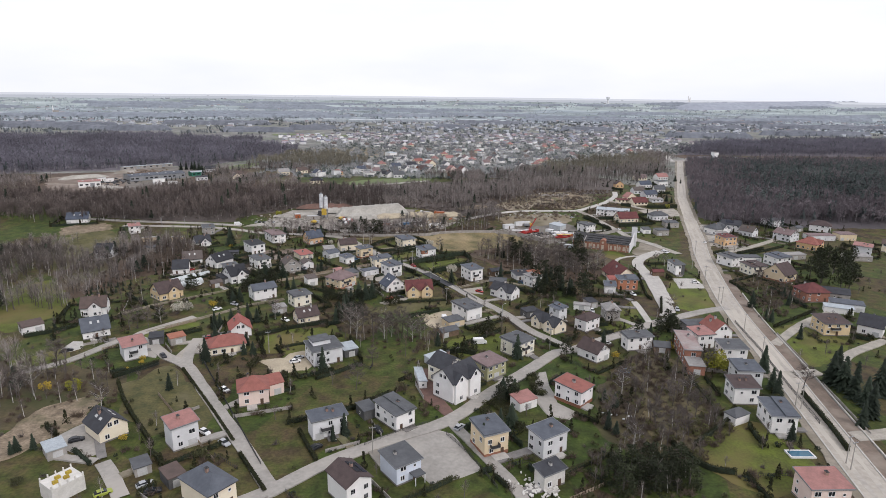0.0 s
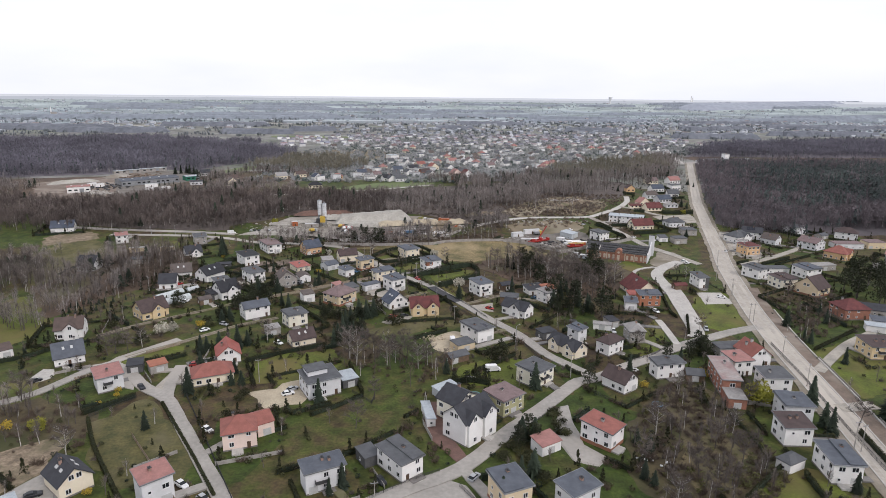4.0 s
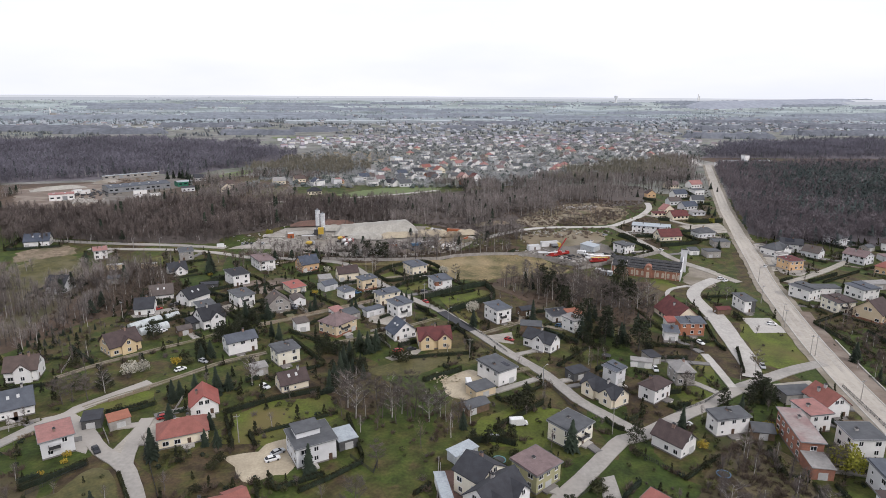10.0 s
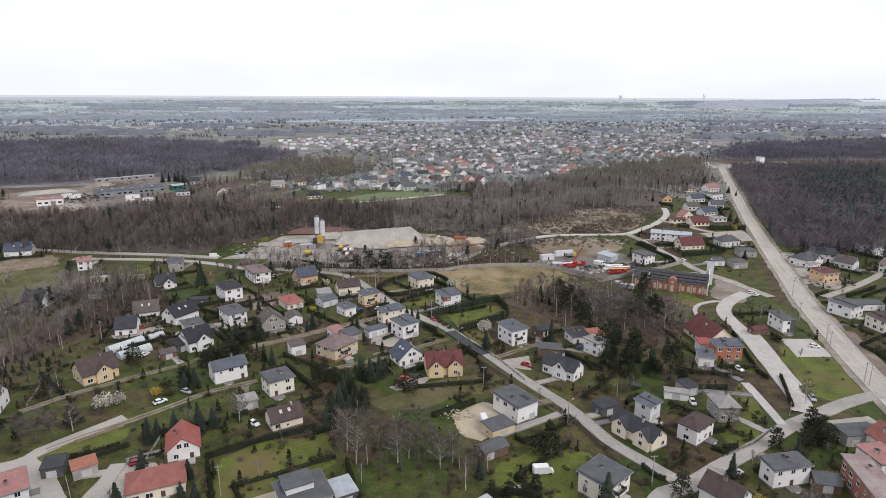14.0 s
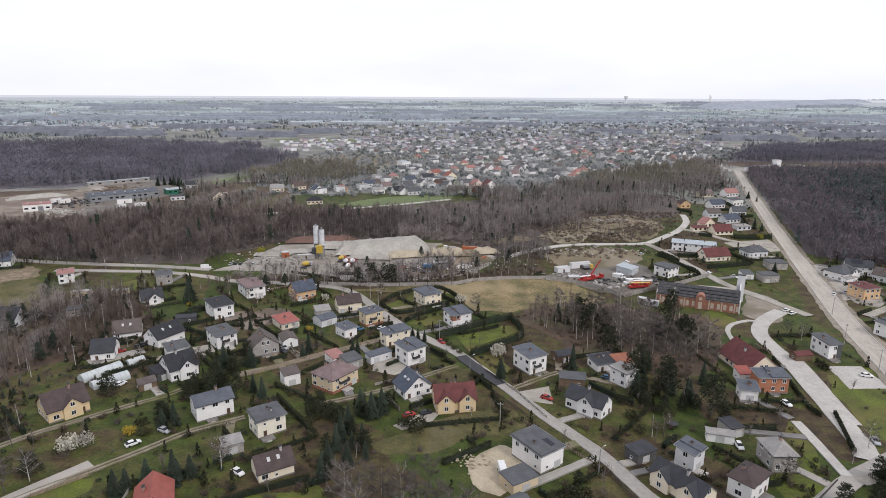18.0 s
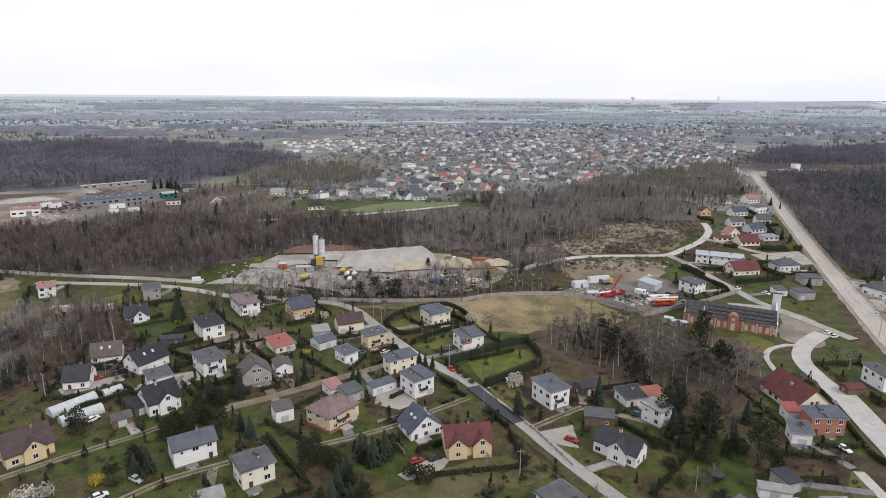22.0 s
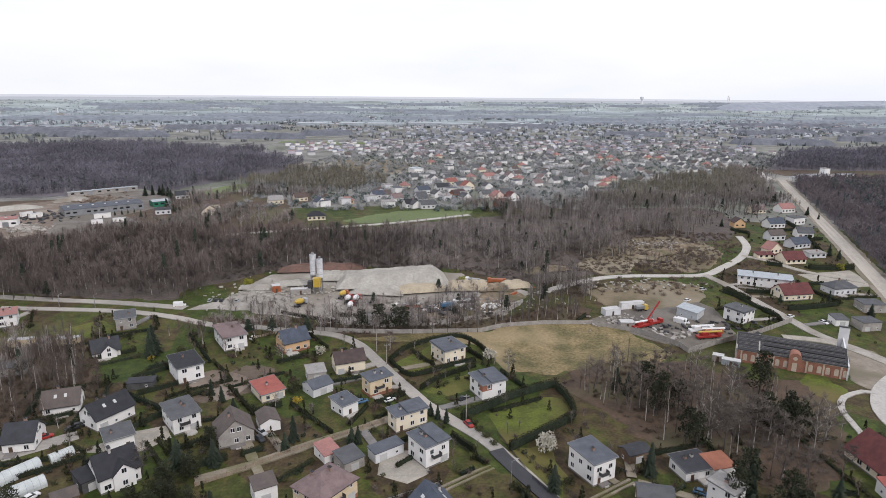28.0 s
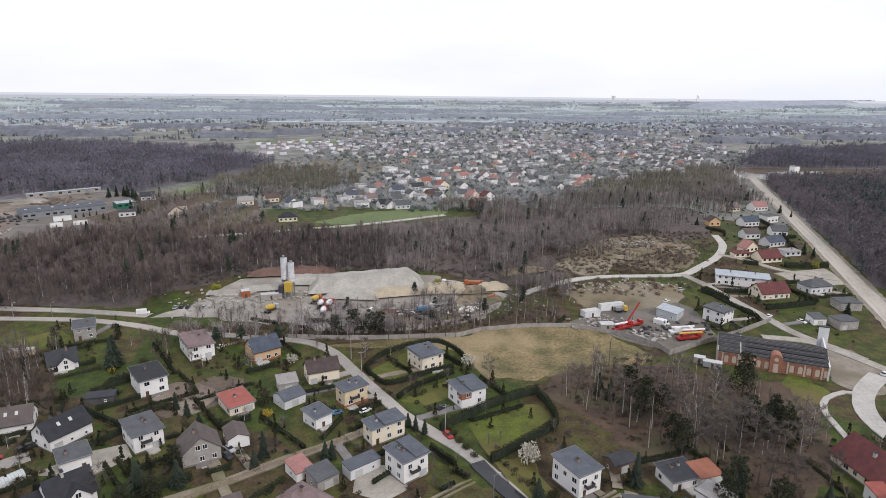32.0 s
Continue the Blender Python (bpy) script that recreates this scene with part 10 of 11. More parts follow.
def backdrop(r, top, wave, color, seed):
    """A glowing band shaped like a last far ridge, standing in for horizon haze."""
    m = bpy.data.materials.new("haze_band")
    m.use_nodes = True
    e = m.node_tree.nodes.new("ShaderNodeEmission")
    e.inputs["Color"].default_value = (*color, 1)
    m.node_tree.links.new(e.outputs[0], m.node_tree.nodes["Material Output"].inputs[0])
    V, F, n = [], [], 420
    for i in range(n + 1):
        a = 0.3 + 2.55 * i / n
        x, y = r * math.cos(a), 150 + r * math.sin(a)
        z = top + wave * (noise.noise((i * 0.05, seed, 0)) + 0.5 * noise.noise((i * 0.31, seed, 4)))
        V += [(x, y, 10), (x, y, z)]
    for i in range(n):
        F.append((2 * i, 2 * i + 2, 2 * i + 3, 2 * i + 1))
    tagged(new("backdrop", from_arrays("backdrop", V, F, m)), "pale glowing band standing in for horizon haze", "backdrop", kind="structure")


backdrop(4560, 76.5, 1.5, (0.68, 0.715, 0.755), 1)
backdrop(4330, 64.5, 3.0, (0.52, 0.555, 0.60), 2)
rnd = random.Random(77)
V, F = [], []
for k in range(7):
    x, y, w, d, h = -330 + k * 120 + rnd.uniform(-30, 30), 2120 + k * 8, rnd.uniform(35, 70), 30, rnd.uniform(8, 12)
    i = len(V)
    V.extend(((x - w, y - d, 0), (x + w, y - d, 0), (x + w, y + d, 0), (x - w, y + d, 0), (x - w, y - d, h), (x + w, y - d, h), (x + w, y + d, h), (x - w, y + d, h)))
    F.extend(((i, i + 1, i + 5, i + 4), (i + 1, i + 2, i + 6, i + 5), (i + 2, i + 3, i + 7, i + 6), (i + 3, i, i + 4, i + 7), (i + 4, i + 5, i + 6, i + 7)))
tagged(new("far_warehouses", from_arrays("far_warehouses", V, F, ROOFS["palemetal"])), "row of long pale warehouses on the plain", "warehouses", kind="stuff")
panel_fence([(-5.6, 143.0), (3.3, 149.0), (13.6, 154.1)], 1.2, "bars", "dark steel bar fence along the plot")
panel_fence([(18.3, 147.5), (23.7, 136.9), (29.0, 121.4)], 1.2, "bars", "dark steel bar fence along the plot")
panel_fence([(-1.4, 335.4), (4.5, 326.2), (13.7, 313.5)], 1.2, "bars", "dark steel bar fence along the plot")
panel_fence([(29.4, 300.9), (37.5, 284.3), (43.7, 267.2)], 1.2, "bars", "dark steel bar fence along the plot")
panel_fence([(23.2, 323.3), (28.4, 304.6)], 1.2, "bars", "dark steel bar fence along the plot")
panel_fence([(-66.5, 200.9), (-47.1, 162.9), (-32.9, 135.2)], 1.4, "bars", "dark steel bar fence along the plot")
panel_fence([(154.8, 231.2), (148.0, 200.7), (139.1, 167.9), (133.7, 146.0)], 1.5, "bars", "dark steel bar fence along the plot")
panel_fence([(165.8, 217.4), (157.6, 185.7)], 0.9, "slab", "low grey concrete wall along the road")
panel_fence([(153.5, 172.1), (145.1, 139.5)], 0.9, "slab", "low grey concrete wall along the road")
panel_fence([(88.9, 217.6), (101.5, 223.4), (112.3, 231.2)], 1.3, "bars", "dark steel bar fence along the plot")
panel_fence([(27.7, 289.2), (39.3, 266.1)], 1.2, "bars", "dark steel bar fence along the plot")
panel_fence([(54.0, 237.4), (57.7, 221.1), (60.8, 211.1)], 1.3, "bars", "dark steel bar fence along the plot")
panel_fence([(-92.9, 237.0), (-83.0, 245.2)], 1.2, "picket", "weathered wooden picket fence")
panel_fence([(-30.7, 323.3), (-23.5, 318.6), (-17.5, 324.4)], 1.2, "bars", "dark steel bar fence along the plot")
panel_fence([(11.7, 180.5), (12.3, 194.0)], 1.6, "slab", "low grey concrete wall along the road")
panel_fence([(-74.6, 177.4), (-58.7, 155.4), (-45.6, 137.3)], 1.4, "picket", "weathered wooden picket fence")
panel_fence([(-12.2, 200.3), (-5.6, 192.6), (-4.7, 197.4)], 1.2, "bars", "dark steel bar fence along the plot")
panel_fence([(-25.3, 239.1), (-8.4, 248.6)], 1.2, "bars", "dark steel bar fence along the plot")
panel_fence([(12.1, 196.9), (10.4, 179.2), (12.6, 169.5)], 1.4, "slab", "low grey concrete wall along the road")
panel_fence([(-89.5, 226.4), (-78.6, 237.6)], 1.1, "bars", "dark steel bar fence along the plot")
panel_fence([(-92.1, 189.3), (-89.7, 192.4), (-82.8, 201.1)], 1.2, "bars", "dark steel bar fence along the plot")
panel_fence([(-69.0, 218.8), (-70.0, 241.5)], 1.0, "slab", "low grey concrete wall along the road")


# woods in the copse, thickets and gardens
def shrub_arrays(rnd, kind):
    V, F = [], []
    if kind == "twig":
        for _ in range(46):
            a, L = rnd.uniform(0, 6.283), rnd.uniform(0.5, 1.1)
            e = rnd.uniform(0.35, 1.3)
            d = Vector((math.cos(a) * math.cos(e), math.sin(a) * math.cos(e), math.sin(e))) * L
            p = Vector((rnd.uniform(-0.3, 0.3), rnd.uniform(-0.3, 0.3), rnd.uniform(0, 0.25)))
            s = d.cross(Vector((rnd.gauss(0, 1), rnd.gauss(0, 1), 0.2))).normalized() * 0.035
            k = len(V)
            V.extend((tuple(p - s), tuple(p + s), tuple(p + d)))
            F.append((k, k + 1, k + 2))
    elif kind == "cone":
        for i in range(70):
            t = rnd.random() ** 1.4
            leaf_clump(V, F, rnd, 0, 0, t * 1.6 + 0.1, 0.42 * (1 - t) + 0.05, 0.42 * (1 - t) + 0.05, 0.1, 1, 0.17)
    else:
        leaf_clump(V, F, rnd, 0, 0, 0.45, 0.6, 0.6, 0.42, 24 if kind == "far_leaf" else 60, 0.26 if kind == "far_leaf" else 0.16)
    return V, F


def free(x, y, r):
    return all((x - a) ** 2 + (y - b) ** 2 > (q + r) ** 2 for a, b, q in TAKEN)


def on_paving(x, y):
    return any(abs(p[0][0] - x) < 90 and inside(x, y, p) for p in PAVED)


def scatter(name, label, material, kind, poly, count, smin, smax, seed, tall=1.0):
    """Many small plants in one mesh, kept off houses and roads."""
    rnd = random.Random(seed)
    protos = [shrub_arrays(rnd, kind) for _ in range(5)]
    xs, ys = [p[0] for p in poly], [p[1] for p in poly]
    V, F = [], []
    for _ in range(count):
        x, y = rnd.uniform(min(xs), max(xs)), rnd.uniform(min(ys), max(ys))
        s = rnd.uniform(smin, smax)
        if not inside(x, y, poly) or not free(x, y, s * 0.5) or on_paving(x, y):
            continue
        pv, pf = rnd.choice(protos)
        a = rnd.uniform(0, 6.283)
        c, q = math.cos(a) * s, math.sin(a) * s
        k = len(V)
        V.extend((x + u * c - v * q, y + u * q + v * c, w * s * tall) for u, v, w in pv)
        F.extend(tuple(i + k for i in f) for f in pf)
    return tagged(new(name, from_arrays(name, V, F, material)), label, "shrubs", kind="stuff")


def small_trees(name, label, mats, poly, count, hmin, hmax, seed, tw=0.05, n_twig=70, birch=0.3):
    """Bare small trees in one mesh, kept off houses and roads."""
    rnd = random.Random(seed)
    xs, ys = [p[0] for p in poly], [p[1] for p in poly]
    V, F, MI = [], [], []
    for _ in range(count):
        x, y = rnd.uniform(min(xs), max(xs)), rnd.uniform(min(ys), max(ys))
        if not inside(x, y, poly) or not free(x, y, 0.8) or on_paving(x, y):
            continue
        v, f, mi = wood_clump(rnd.randrange(10 ** 6), 0.5, 1, hmin, hmax, tw, n_twig, 0.0, birch)
        k = len(V)
        V.extend((a + x, b + y, c) for a, b, c in v)
        F.extend(tuple(i + k for i in g) for g in f)
        MI.extend(mi)
    me = from_arrays(name, V, F, *mats)
    me.polygons.foreach_set("material_index", MI)
    return tagged(new(name, me), label, "trees", kind="stuff")


BAREMATS = (M_BARK, M_BIRCH, M_TWIG, M_NEEDLE)
S1 = [(73, 173), (100, 204), (111, 193), (106, 167), (106, 145), (88, 129), (70, 135), (65, 148)]
S2 = [(57, 136), (74, 141), (79, 127), (82, 115), (50, 114)]
S3 = [(-142, 208), (-121, 206), (-97, 196), (-84, 171), (-97, 175), (-113, 159)]
S4 = [(-24, 249), (4, 227), (20, 220), (12, 189), (2, 210), (-19, 217)]
S5 = [(-19, 225), (-1, 239), (25, 222), (26, 208), (-1, 205)]
S6 = [(51, 355), (78, 373), (117, 362), (128, 323), (101, 291), (77, 301), (64, 331)]
S7 = [(34, 171), (55, 178), (54, 155), (37, 146)]
S8 = [(91, 323), (127, 354), (132, 321), (101, 265), (71, 249), (71, 276)]
S9 = [(-157, 380), (-148, 402), (-128, 401), (-114, 356), (-129, 353), (-131, 338)]
S10 = [(-97, 427), (-25, 416), (42, 426), (72, 438), (79, 422), (40, 408), (-24, 402), (-85, 418)]
S11 = [(220, 300), (213, 261), (175, 239), (181, 262)]
S12 = [(116, 496), (168, 548), (191, 526), (150, 489)]
S13 = [(-178, 339), (-128, 310), (-104, 265), (-117, 254), (-132, 262)]


# gardens: plot borders with hedges, fences and shrubs, and drives to the street

def in_house(x, y, margin, skip=None):
    for h in HOUSES:
        if h is skip or abs(h[0] - x) + abs(h[1] - y) > 30:
            continue
        c, s = math.cos(radians(h[2])), math.sin(radians(h[2]))
        u, v = (x - h[0]) * c + (y - h[1]) * s, -(x - h[0]) * s + (y - h[1]) * c
        if abs(u) < h[3] + margin and abs(v) < h[4] + margin:
            return True
    return False


def paved(x, y):
    return any(inside(x, y, p) for p in PAVED)


BORDER = []


def borders():
    rnd = random.Random(4242)
    done = np.array(PLACED)
    for h in [q for q in HOUSES if not q[5]]:
        c, s = math.cos(radians(h[2])), math.sin(radians(h[2]))
        x0, x1 = -h[3] - rnd.uniform(4, 9), h[3] + rnd.uniform(4, 9)
        y0, y1 = -h[4] - rnd.uniform(5, 9), h[4] + rnd.uniform(6, 14)
        fresh = []
        for (ax, ay), (bx, by) in (((x0, y0), (x1, y0)), ((x1, y0), (x1, y1)), ((x1, y1), (x0, y1)), ((x0, y1), (x0, y0))):
            n = max(2, int(math.hypot(bx - ax, by - ay)))
            runs = [[]]
            for i in range(n + 1):
                u, v = ax + (bx - ax) * i / n, ay + (by - ay) * i / n
                x, y = h[0] + u * c - v * s, h[1] + u * s + v * c
                ok = road_gap(x, y) > 0.7 and not in_house(x, y, 1.3) and not paved(x, y)
                if ok and np.abs(done - (x, y)).sum(axis=1).min() < 3.2:
                    ok = False
                if ok:
                    runs[-1].append((x, y))
                elif runs[-1]:
                    runs.append([])
            for r in runs:
                if len(r) < 4:
                    continue
                a, b = Vector(r[0]), Vector(r[-1])
                near = min(road_gap(*r[len(r) // 2]), road_gap(*r[0])) < 4
                k = rnd.random()
                if near and k < 0.7 and len(r) > 6:
                    kind = rnd.choice(("bars", "bars", "picket", "slab"))
                    panel_fence([tuple(a), tuple(b)], rnd.uniform(0.9, 1.4), kind, {"bars": "dark steel bar fence along the plot", "picket": "weathered wooden picket fence", "slab": "low grey concrete garden wall"}[kind], 9.0)
                elif k < 0.6:
                    hedge(rnd.uniform(1.0, 2.4), [tuple(a), tuple(a.lerp(b, 0.5) + Vector((rnd.uniform(-0.3, 0.3), rnd.uniform(-0.3, 0.3)))), tuple(b)], rnd.choice((M_THUJA, M_THUJA, M_NEEDLE, M_BUSH)), "clipped garden hedge along a plot")
                fresh += r
                BORDER.extend((p[0] + rnd.uniform(-1.6, 1.6), p[1] + rnd.uniform(-1.6, 1.6)) for p in r for _ in range(2) if rnd.random() < 0.42)
        if fresh:
            done = np.vstack((done, fresh))


borders()


def border_plants(name, label, material, kind, share, smin, smax, seed, tall):
    rnd = random.Random(seed)
    protos = [shrub_arrays(rnd, kind) for _ in range(5)]
    V, F = [], []
    for i, (x, y) in enumerate(BORDER):
        if i % 10 not in share or road_gap(x, y) < 0.6 or in_house(x, y, 0.9):
            continue
        size, a = rnd.uniform(smin, smax), rnd.uniform(0, 6.283)
        pv, pf = rnd.choice(protos)
        c, s = math.cos(a) * size, math.sin(a) * size
        k = len(V)
        V.extend((x + u * c - v * s, y + u * s + v * c, w * size * tall) for u, v, w in pv)
        F.extend(tuple(j + k for j in f) for f in pf)
    tagged(new(name, from_arrays(name, V, F, material)), label, "shrubs", kind="stuff")


border_plants("border_cones", "narrow dark evergreens along the plot borders", M_THUJA, "cone", (0,), 1.0, 2.6, 801, 1.2)
border_plants("border_shrubs", "dark green shrubs along the plot borders", M_NEEDLE, "leaf", (3,), 0.8, 1.9, 802, 0.9)
border_plants("border_bushes", "olive garden shrubs along the plot borders", M_BUSH, "leaf", (5, 6, 1), 0.6, 1.9, 803, 0.9)
border_plants("border_twigs", "bare brown shrubs along the plot borders", M_BRUSH, "twig", (7, 8, 9), 1.0, 2.6, 804, 1.0)


def drives():
    rnd = random.Random(515)
    z = LIFT[0] + 0.004
    for h in HOUSES:
        d = np.hypot(ROAD_A[:, 0] - h[0], ROAD_A[:, 1] - h[1]) - ROAD_A[:, 2]
        i = int(d.argmin())
        if not h[3] + 2 < d[i] < 26 or rnd.random() < 0.2:
            continue
        a, b = Vector(h[:2]), Vector((ROAD_A[i, 0], ROAD_A[i, 1]))
        t = (b - a).normalized()
        a = a + Vector((-t.y, t.x)) * rnd.choice((-1, 1)) * (min(h[3], h[4]) * 0.6)
        b = b + (a - b).normalized() * (ROAD_A[i, 2] - 0.15)
        pts = [a.lerp(b, k / 12) for k in range(13)]
        if any(in_house(p.x, p.y, 0.6, h) for p in pts):
            continue
        bm = bmesh.new()
        ribbon(bm, pts, 0, rnd.uniform(2.2, 3.2) if not h[5] else 2.6, -0.05, z + 0.004 * (len(bpy.data.meshes) % 13), 0.08)
        tagged(new("pavement", to_mesh("pavement", bm, rnd.choice((M_PAVERS, M_ASPH, M_PAVERS, M_GRAVEL, M_TRACK)))), "short paved drive from the street to a house", "drive", kind="structure")


drives()
VILLAGE = [(-120, 110), (-20, 100), (100, 85), (145, 110), (150, 180), (260, 190), (330, 420), (260, 425), (220, 350), (200, 300), (150, 300), (120, 340), (60, 350), (10, 400), (-90, 400), (-140, 340), (-150, 220)]
COPSEMATS = (M_BARK, M_BIRCH, M_COPSETWIG, M_NEEDLE)
for i, (S, n, h0, h1) in enumerate(((S1, 62, 3.5, 7), (S2, 20, 4, 7), (S3, 42, 4, 8), (S4, 12, 7, 11), (S5, 9, 6, 9), (S6, 85, 8, 13), (S8, 30, 6, 10), (S9, 100, 7, 11), (S10, 210, 6, 12), (S11, 30, 4, 7), (S12, 60, 4, 7), (S13, 40, 6, 10))):
    small_trees("bare_trees", "thicket of bare leafless trees and birches", COPSEMATS if i in (3, 4, 5, 6) else BAREMATS, S, int(n * 1.7), h0, h1, 600 + i, 0.045, 90 if i in (0, 2) else 45, 0.5 if i == 5 else 0.25)
    scatter("brush", "brown leafless undergrowth", M_BRUSH, "twig", S, n * 6, 0.8, 2.2, 640 + i)
small_trees("garden_trees", "bare fruit trees in the gardens", BAREMATS, VILLAGE, 420, 3, 6.5, 700, 0.045, 60)
scatter("garden_brush", "leafless brown garden shrubs", M_TWIG, "twig", VILLAGE, 900, 0.7, 2.0, 701)
scatter("garden_evergreens", "small dark conical evergreens in the gardens", M_THUJA, "cone", VILLAGE, 130, 0.8, 2.3, 702, 1.1)
scatter("garden_shrubs", "low green garden shrubs", M_BUSH, "leaf", VILLAGE, 650, 0.5, 1.7, 703)
THICKET = [(-165, 372), (-150, 402), (-128, 400), (-106, 352), (-118, 330), (-136, 318), (-150, 340)]
small_trees("bare_trees", "dense brown thicket of bare trees beside the gardens", COPSEMATS, THICKET, 190, 5, 10, 690, 0.05, 60, 0.15)
scatter("brush", "dense brown leafless undergrowth beside the gardens", M_COPSETWIG, "twig", THICKET, 900, 1.2, 3.0, 691)
small_trees("bare_trees", "young bare trees between the street and the gardens", COPSEMATS, [(-112, 413), (-74, 408), (-66, 392), (-70, 383), (-90, 386)], 70, 5, 9, 696, 0.05, 70, 0.2)
small_trees("bare_trees", "bare trees over the scrub behind the roadside houses", BAREMATS, S1, 45, 4, 8, 692, 0.05, 70, 0.25)
scatter("brush", "brown brush behind the roadside houses", M_COPSETWIG, "twig", S1, 420, 1.0, 2.6, 693)
scatter("bush_scrub", "yellow-olive scrub in young leaf behind the roadside houses", M_SCRUBLEAF, "leaf", S1, 240, 0.8, 2.0, 695)
scatter("bush_scrub", "olive scrub in young leaf behind the roadside houses", M_BUSH, "leaf", S2, 90, 0.9, 2.2, 694)
FARGARDEN = [(-160, 690), (100, 680), (330, 800), (620, 1150), (620, 1500), (-60, 1500), (-160, 1000)]
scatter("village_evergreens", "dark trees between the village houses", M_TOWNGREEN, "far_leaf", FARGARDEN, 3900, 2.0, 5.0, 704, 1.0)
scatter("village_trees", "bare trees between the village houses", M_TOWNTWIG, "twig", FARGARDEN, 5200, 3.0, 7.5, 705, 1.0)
bush(-103.5, 182.5, 2.9, "willow")
for x, y, h in ((71.8, 164.4, 5), (73.5, 159.4, 6), (67.3, 147.7, 6), (68.6, 144.5, 5)):
    conifer(x, y, h)
rubble(73, 154, 9, 7, 13, WALLS["greyw"], "pale scrap and garden things on rough grass", 34, 0.45)
rubble(121, 405, 44, 14, 70, M_DARKM, "dark stacks and machine parts in the machinery yard", 35, 1.3)
rubble(112, 398, 20, 10, 40, WALLS["concrete"], "concrete slabs stacked along the yard wall", 36, 1.4)
NORTHLOTS = [(190, 500), (250, 490), (330, 640), (340, 700), (240, 690), (235, 600)]
scatter("lot_evergreens", "dark shrubs round the northern houses", M_THUJA, "leaf", NORTHLOTS, 420, 0.8, 2.0, 710, 0.9)
DEPOTSIDE = [(130, 430), (200, 380), (215, 420), (215, 480), (165, 500), (150, 470)]
scatter("depot_evergreens", "dark shrubs between the yards", M_THUJA, "leaf", DEPOTSIDE, 130, 0.7, 1.6, 711, 0.8)
for h, pts in ((3.2, [(159, 456), (165, 442), (172, 431)]), (3.0, [(161, 457), (167, 444), (174, 433)]), (3.0, [(177, 428), (190, 430), (206, 434)]), (2.6, [(164, 427), (165.5, 419), (163.5, 411)]), (3.2, [(212, 508), (222, 503), (231, 499)]), (3.4, [(233, 500), (248, 498), (261, 500)]), (3.0, [(233, 498), (248, 496), (260, 498)]), (2.6, [(240, 605), (246, 592), (240, 580)]), (2.4, [(262, 566), (275, 570), (290, 573)]), (2.4, [(268, 604), (284, 602), (300, 606)]), (3.0, [(300, 640), (292, 600), (275, 560), (262, 530)])):
    hedge(h, pts, M_THUJA, "tall dark hedge between the plots")
for x, y, h in ((338, 664, 8), (266, 530, 8), (267, 522, 7), (336, 646, 6), (262, 540, 7), (206, 441, 6), (212, 420, 6), (240, 620, 6), (180, 440, 5)):
    conifer(x, y, h)
bush(250, 497, 3.0, "willow")
WASTE = [(70, 460), (130, 480), (200, 530), (230, 590), (170, 600), (110, 560)]
scatter("waste_brush", "brown brush on the wasteland", M_TWIG, "twig", WASTE, 900, 0.8, 2.4, 712)
scatter("plant_brush", "brown brush on the bank behind the plant", M_TWIG, "twig", [(-110, 480), (-85, 495), (-20, 505), (30, 495), (60, 480), (70, 500), (-20, 520), (-110, 520)], 700, 0.8, 2.6, 713)
scatter("verge_brush", "dry weeds along the road", M_BUSH, "leaf", [(150, 180), (172, 230), (200, 330), (230, 400), (215, 400), (190, 340), (160, 240), (140, 180)], 260, 0.4, 1.1, 714)
scatter("belt_brush", "brown undergrowth below the belt of trees", M_TWIG, "twig", [(-420, 500), (-260, 468), (-130, 462), (-95, 500), (-60, 520), (60, 508), (130, 525), (130, 570), (100, 600), (-60, 595), (-250, 570), (-420, 555)], 2600, 1.2, 3.0, 715)
WESTGARDENS = [(-150, 210), (-60, 195), (-20, 250), (-30, 330), (-60, 390), (-140, 360), (-150, 280)]
scatter("west_evergreens", "dark evergreens crowding the western gardens", M_PINE, "cone", WESTGARDENS, 90, 1.2, 2.8, 720, 1.1)
scatter("west_shrubs", "dark low shrubs in the western gardens", M_NEEDLE, "leaf", WESTGARDENS, 260, 0.7, 1.9, 721, 0.8)
scatter("waste_scrub", "dark brown scrub over the waste ground", M_COPSETWIG, "twig", [(60, 455), (130, 450), (200, 480), (235, 590), (170, 610), (100, 560)], 1500, 1.0, 3.0, 722)


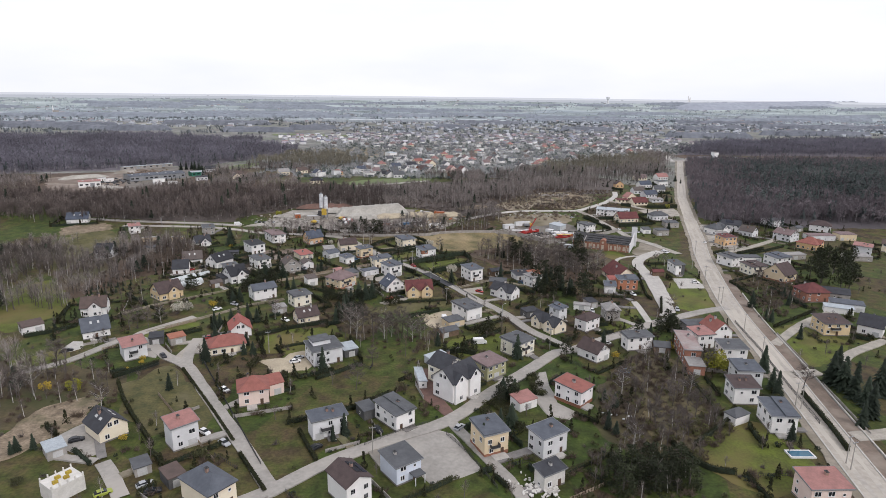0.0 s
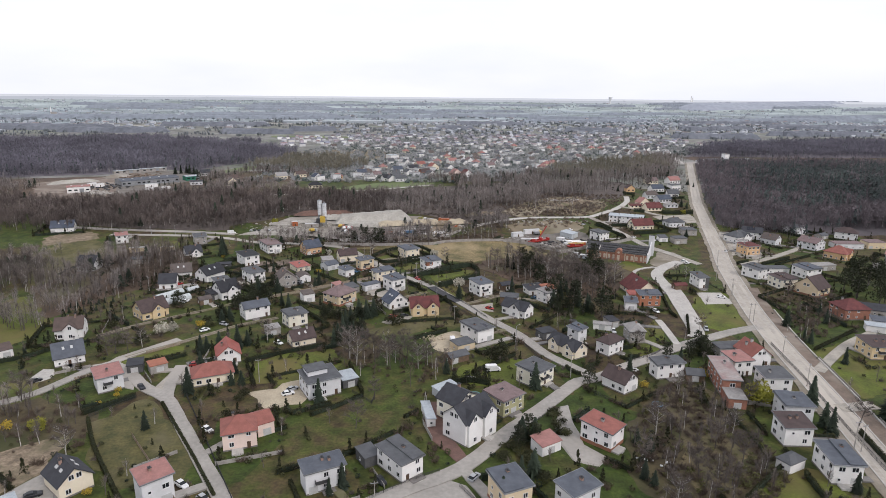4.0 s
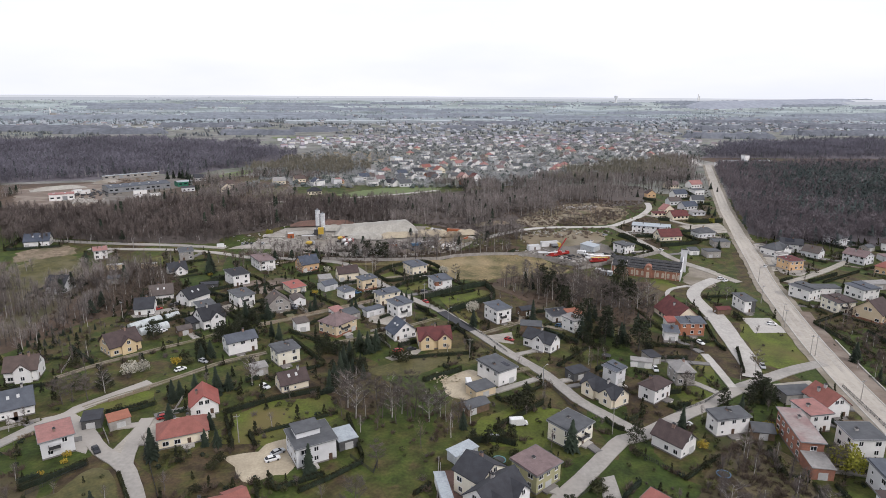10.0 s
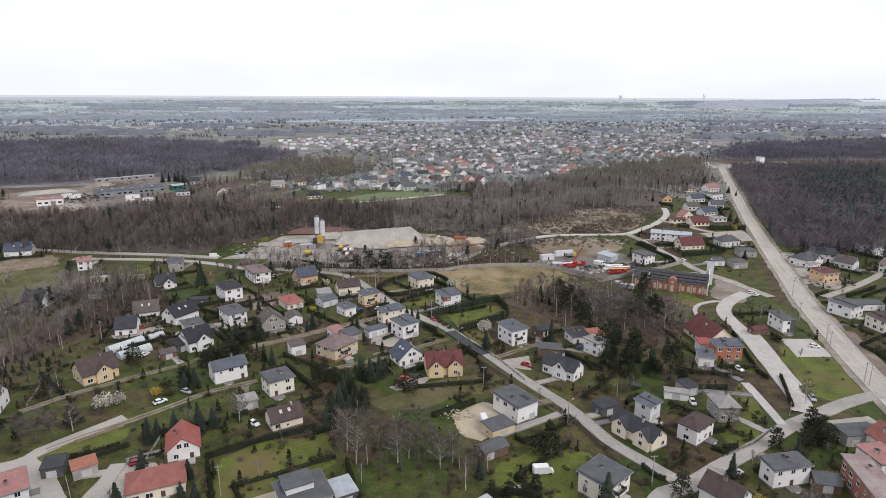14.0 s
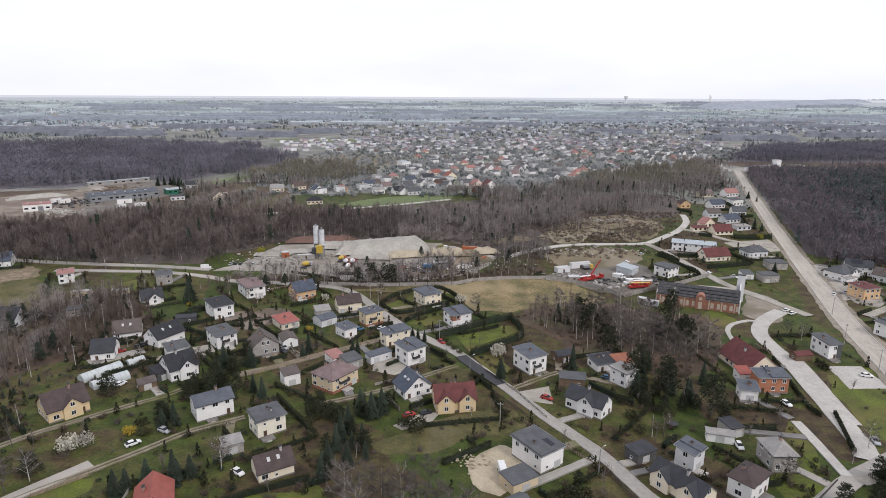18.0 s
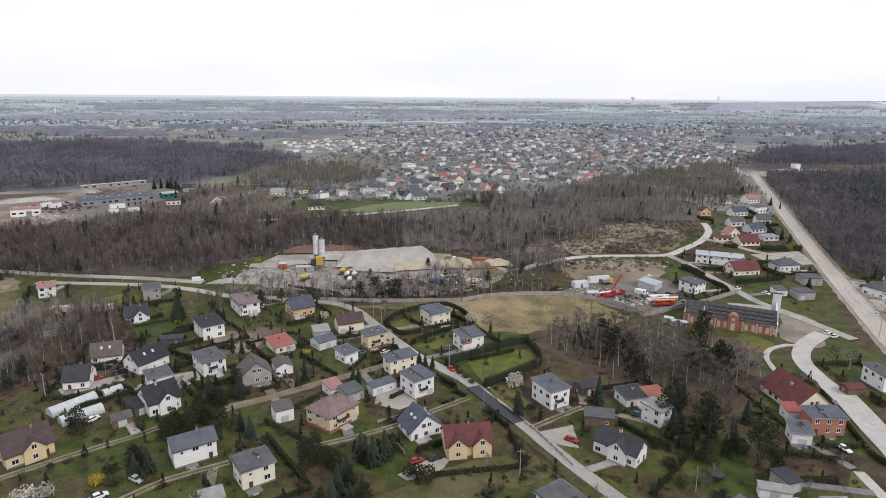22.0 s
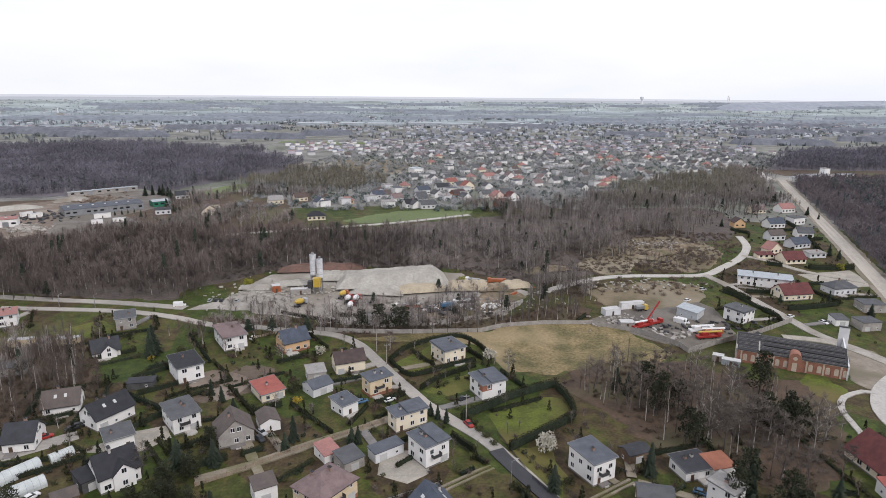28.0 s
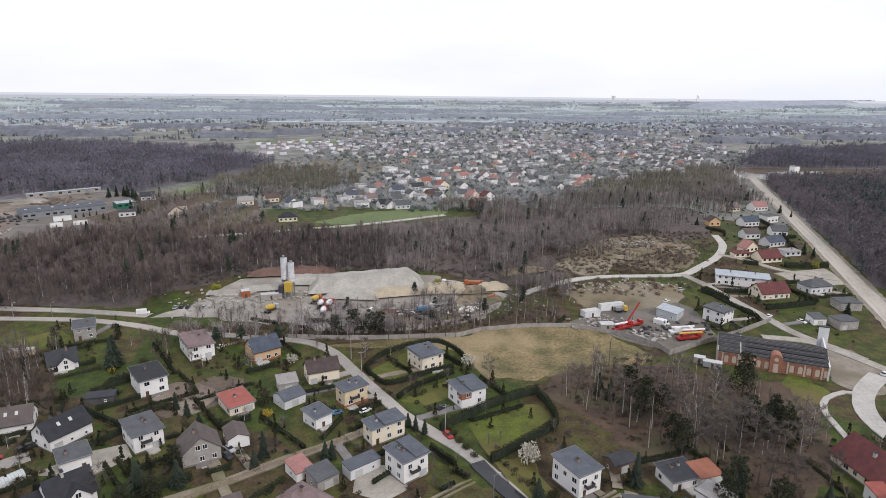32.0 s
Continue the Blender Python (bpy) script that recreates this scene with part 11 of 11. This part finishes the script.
# dense wood in the west, thickets east of the road and the forest edge behind the houses
plant_wood("bare_wood", "dense grey wood of bare trees beside the western lawn", WESTWOOD, [(-200, 297), (-184, 304), (-177, 317), (-184, 350), (-212, 366), (-240, 362)], 17, 31, 1.0, 0.95)
plant_wood("bare_wood", "bare trees at the forest edge behind the houses", EDGEWOOD, [(264, 462), (290, 446), (345, 432), (620, 418), (620, 475), (300, 488)], 19, 32)
EASTPLOT = [(190, 289), (225, 307), (227, 287), (206, 255), (182, 236), (170, 234)]
scatter("east_brush", "brown leafless thicket in the eastern plots", M_COPSETWIG, "twig", EASTPLOT, 420, 0.9, 2.8, 730)
scatter("east_shrubs", "dark shrubs in the eastern plots", M_THUJA, "leaf", EASTPLOT, 160, 0.8, 2.2, 731, 0.9)
small_trees("east_trees", "bare trees in the eastern plots", COPSEMATS, EASTPLOT, 60, 4, 8, 732, 0.045, 70)


# tall pines in and round the copse, and by the eastern houses
for x, y, h in ((75.6, 343.4, 14), (79, 338, 12), (83.3, 334.8, 13), (119.3, 349.7, 15), (116, 345, 13), (83.3, 293.5, 14), (85.7, 276, 15), (89, 284, 13), (95.9, 266, 13), (78, 288, 12)):
    pine(x, y, h)
for x, y in ((254.6, 315.0), (256.7, 311.5), (236.3, 297.3), (242.6, 275.0), (264.2, 306.9), (255.0, 303.9), (252.6, 314.9), (219.8, 269.8), (240.1, 274.8), (266.6, 308.6), (233.6, 284.7), (235.7, 272.6)):
    if not in_house(x, y, 2.5) and not paved(x, y):
        pine(x, y, 11.5 + (x * 7 + y * 3) % 4)
area("ground_forecourt", "grey gravel forecourt beside the main road", M_GRAVEL, [(243, 432), (256, 425), (246, 400), (238, 372), (226, 360), (219, 366), (229, 392), (236, 415)])
area("ground_plant_dirt", "churned brown earth at the edge of the concrete plant", M_DIRT, [(4, 421), (30, 428), (45, 440), (54, 456), (42, 477), (27, 476), (33, 455), (16, 440), (-4, 432)])
rubble(14, 432, 44, 9, 46, M_DARKM, "dark machine parts and stacks at the plant's edge", 31, 2.2)
rubble(38, 466, 26, 16, 26, PAINT["orange"], "rusty orange machine parts on brown earth", 32, 1.8)
rubble(20, 437, 40, 12, 60, WALLS["white"], "pale stacks and tarpaulins at the plant's edge", 33, 1.6)


lay_all()
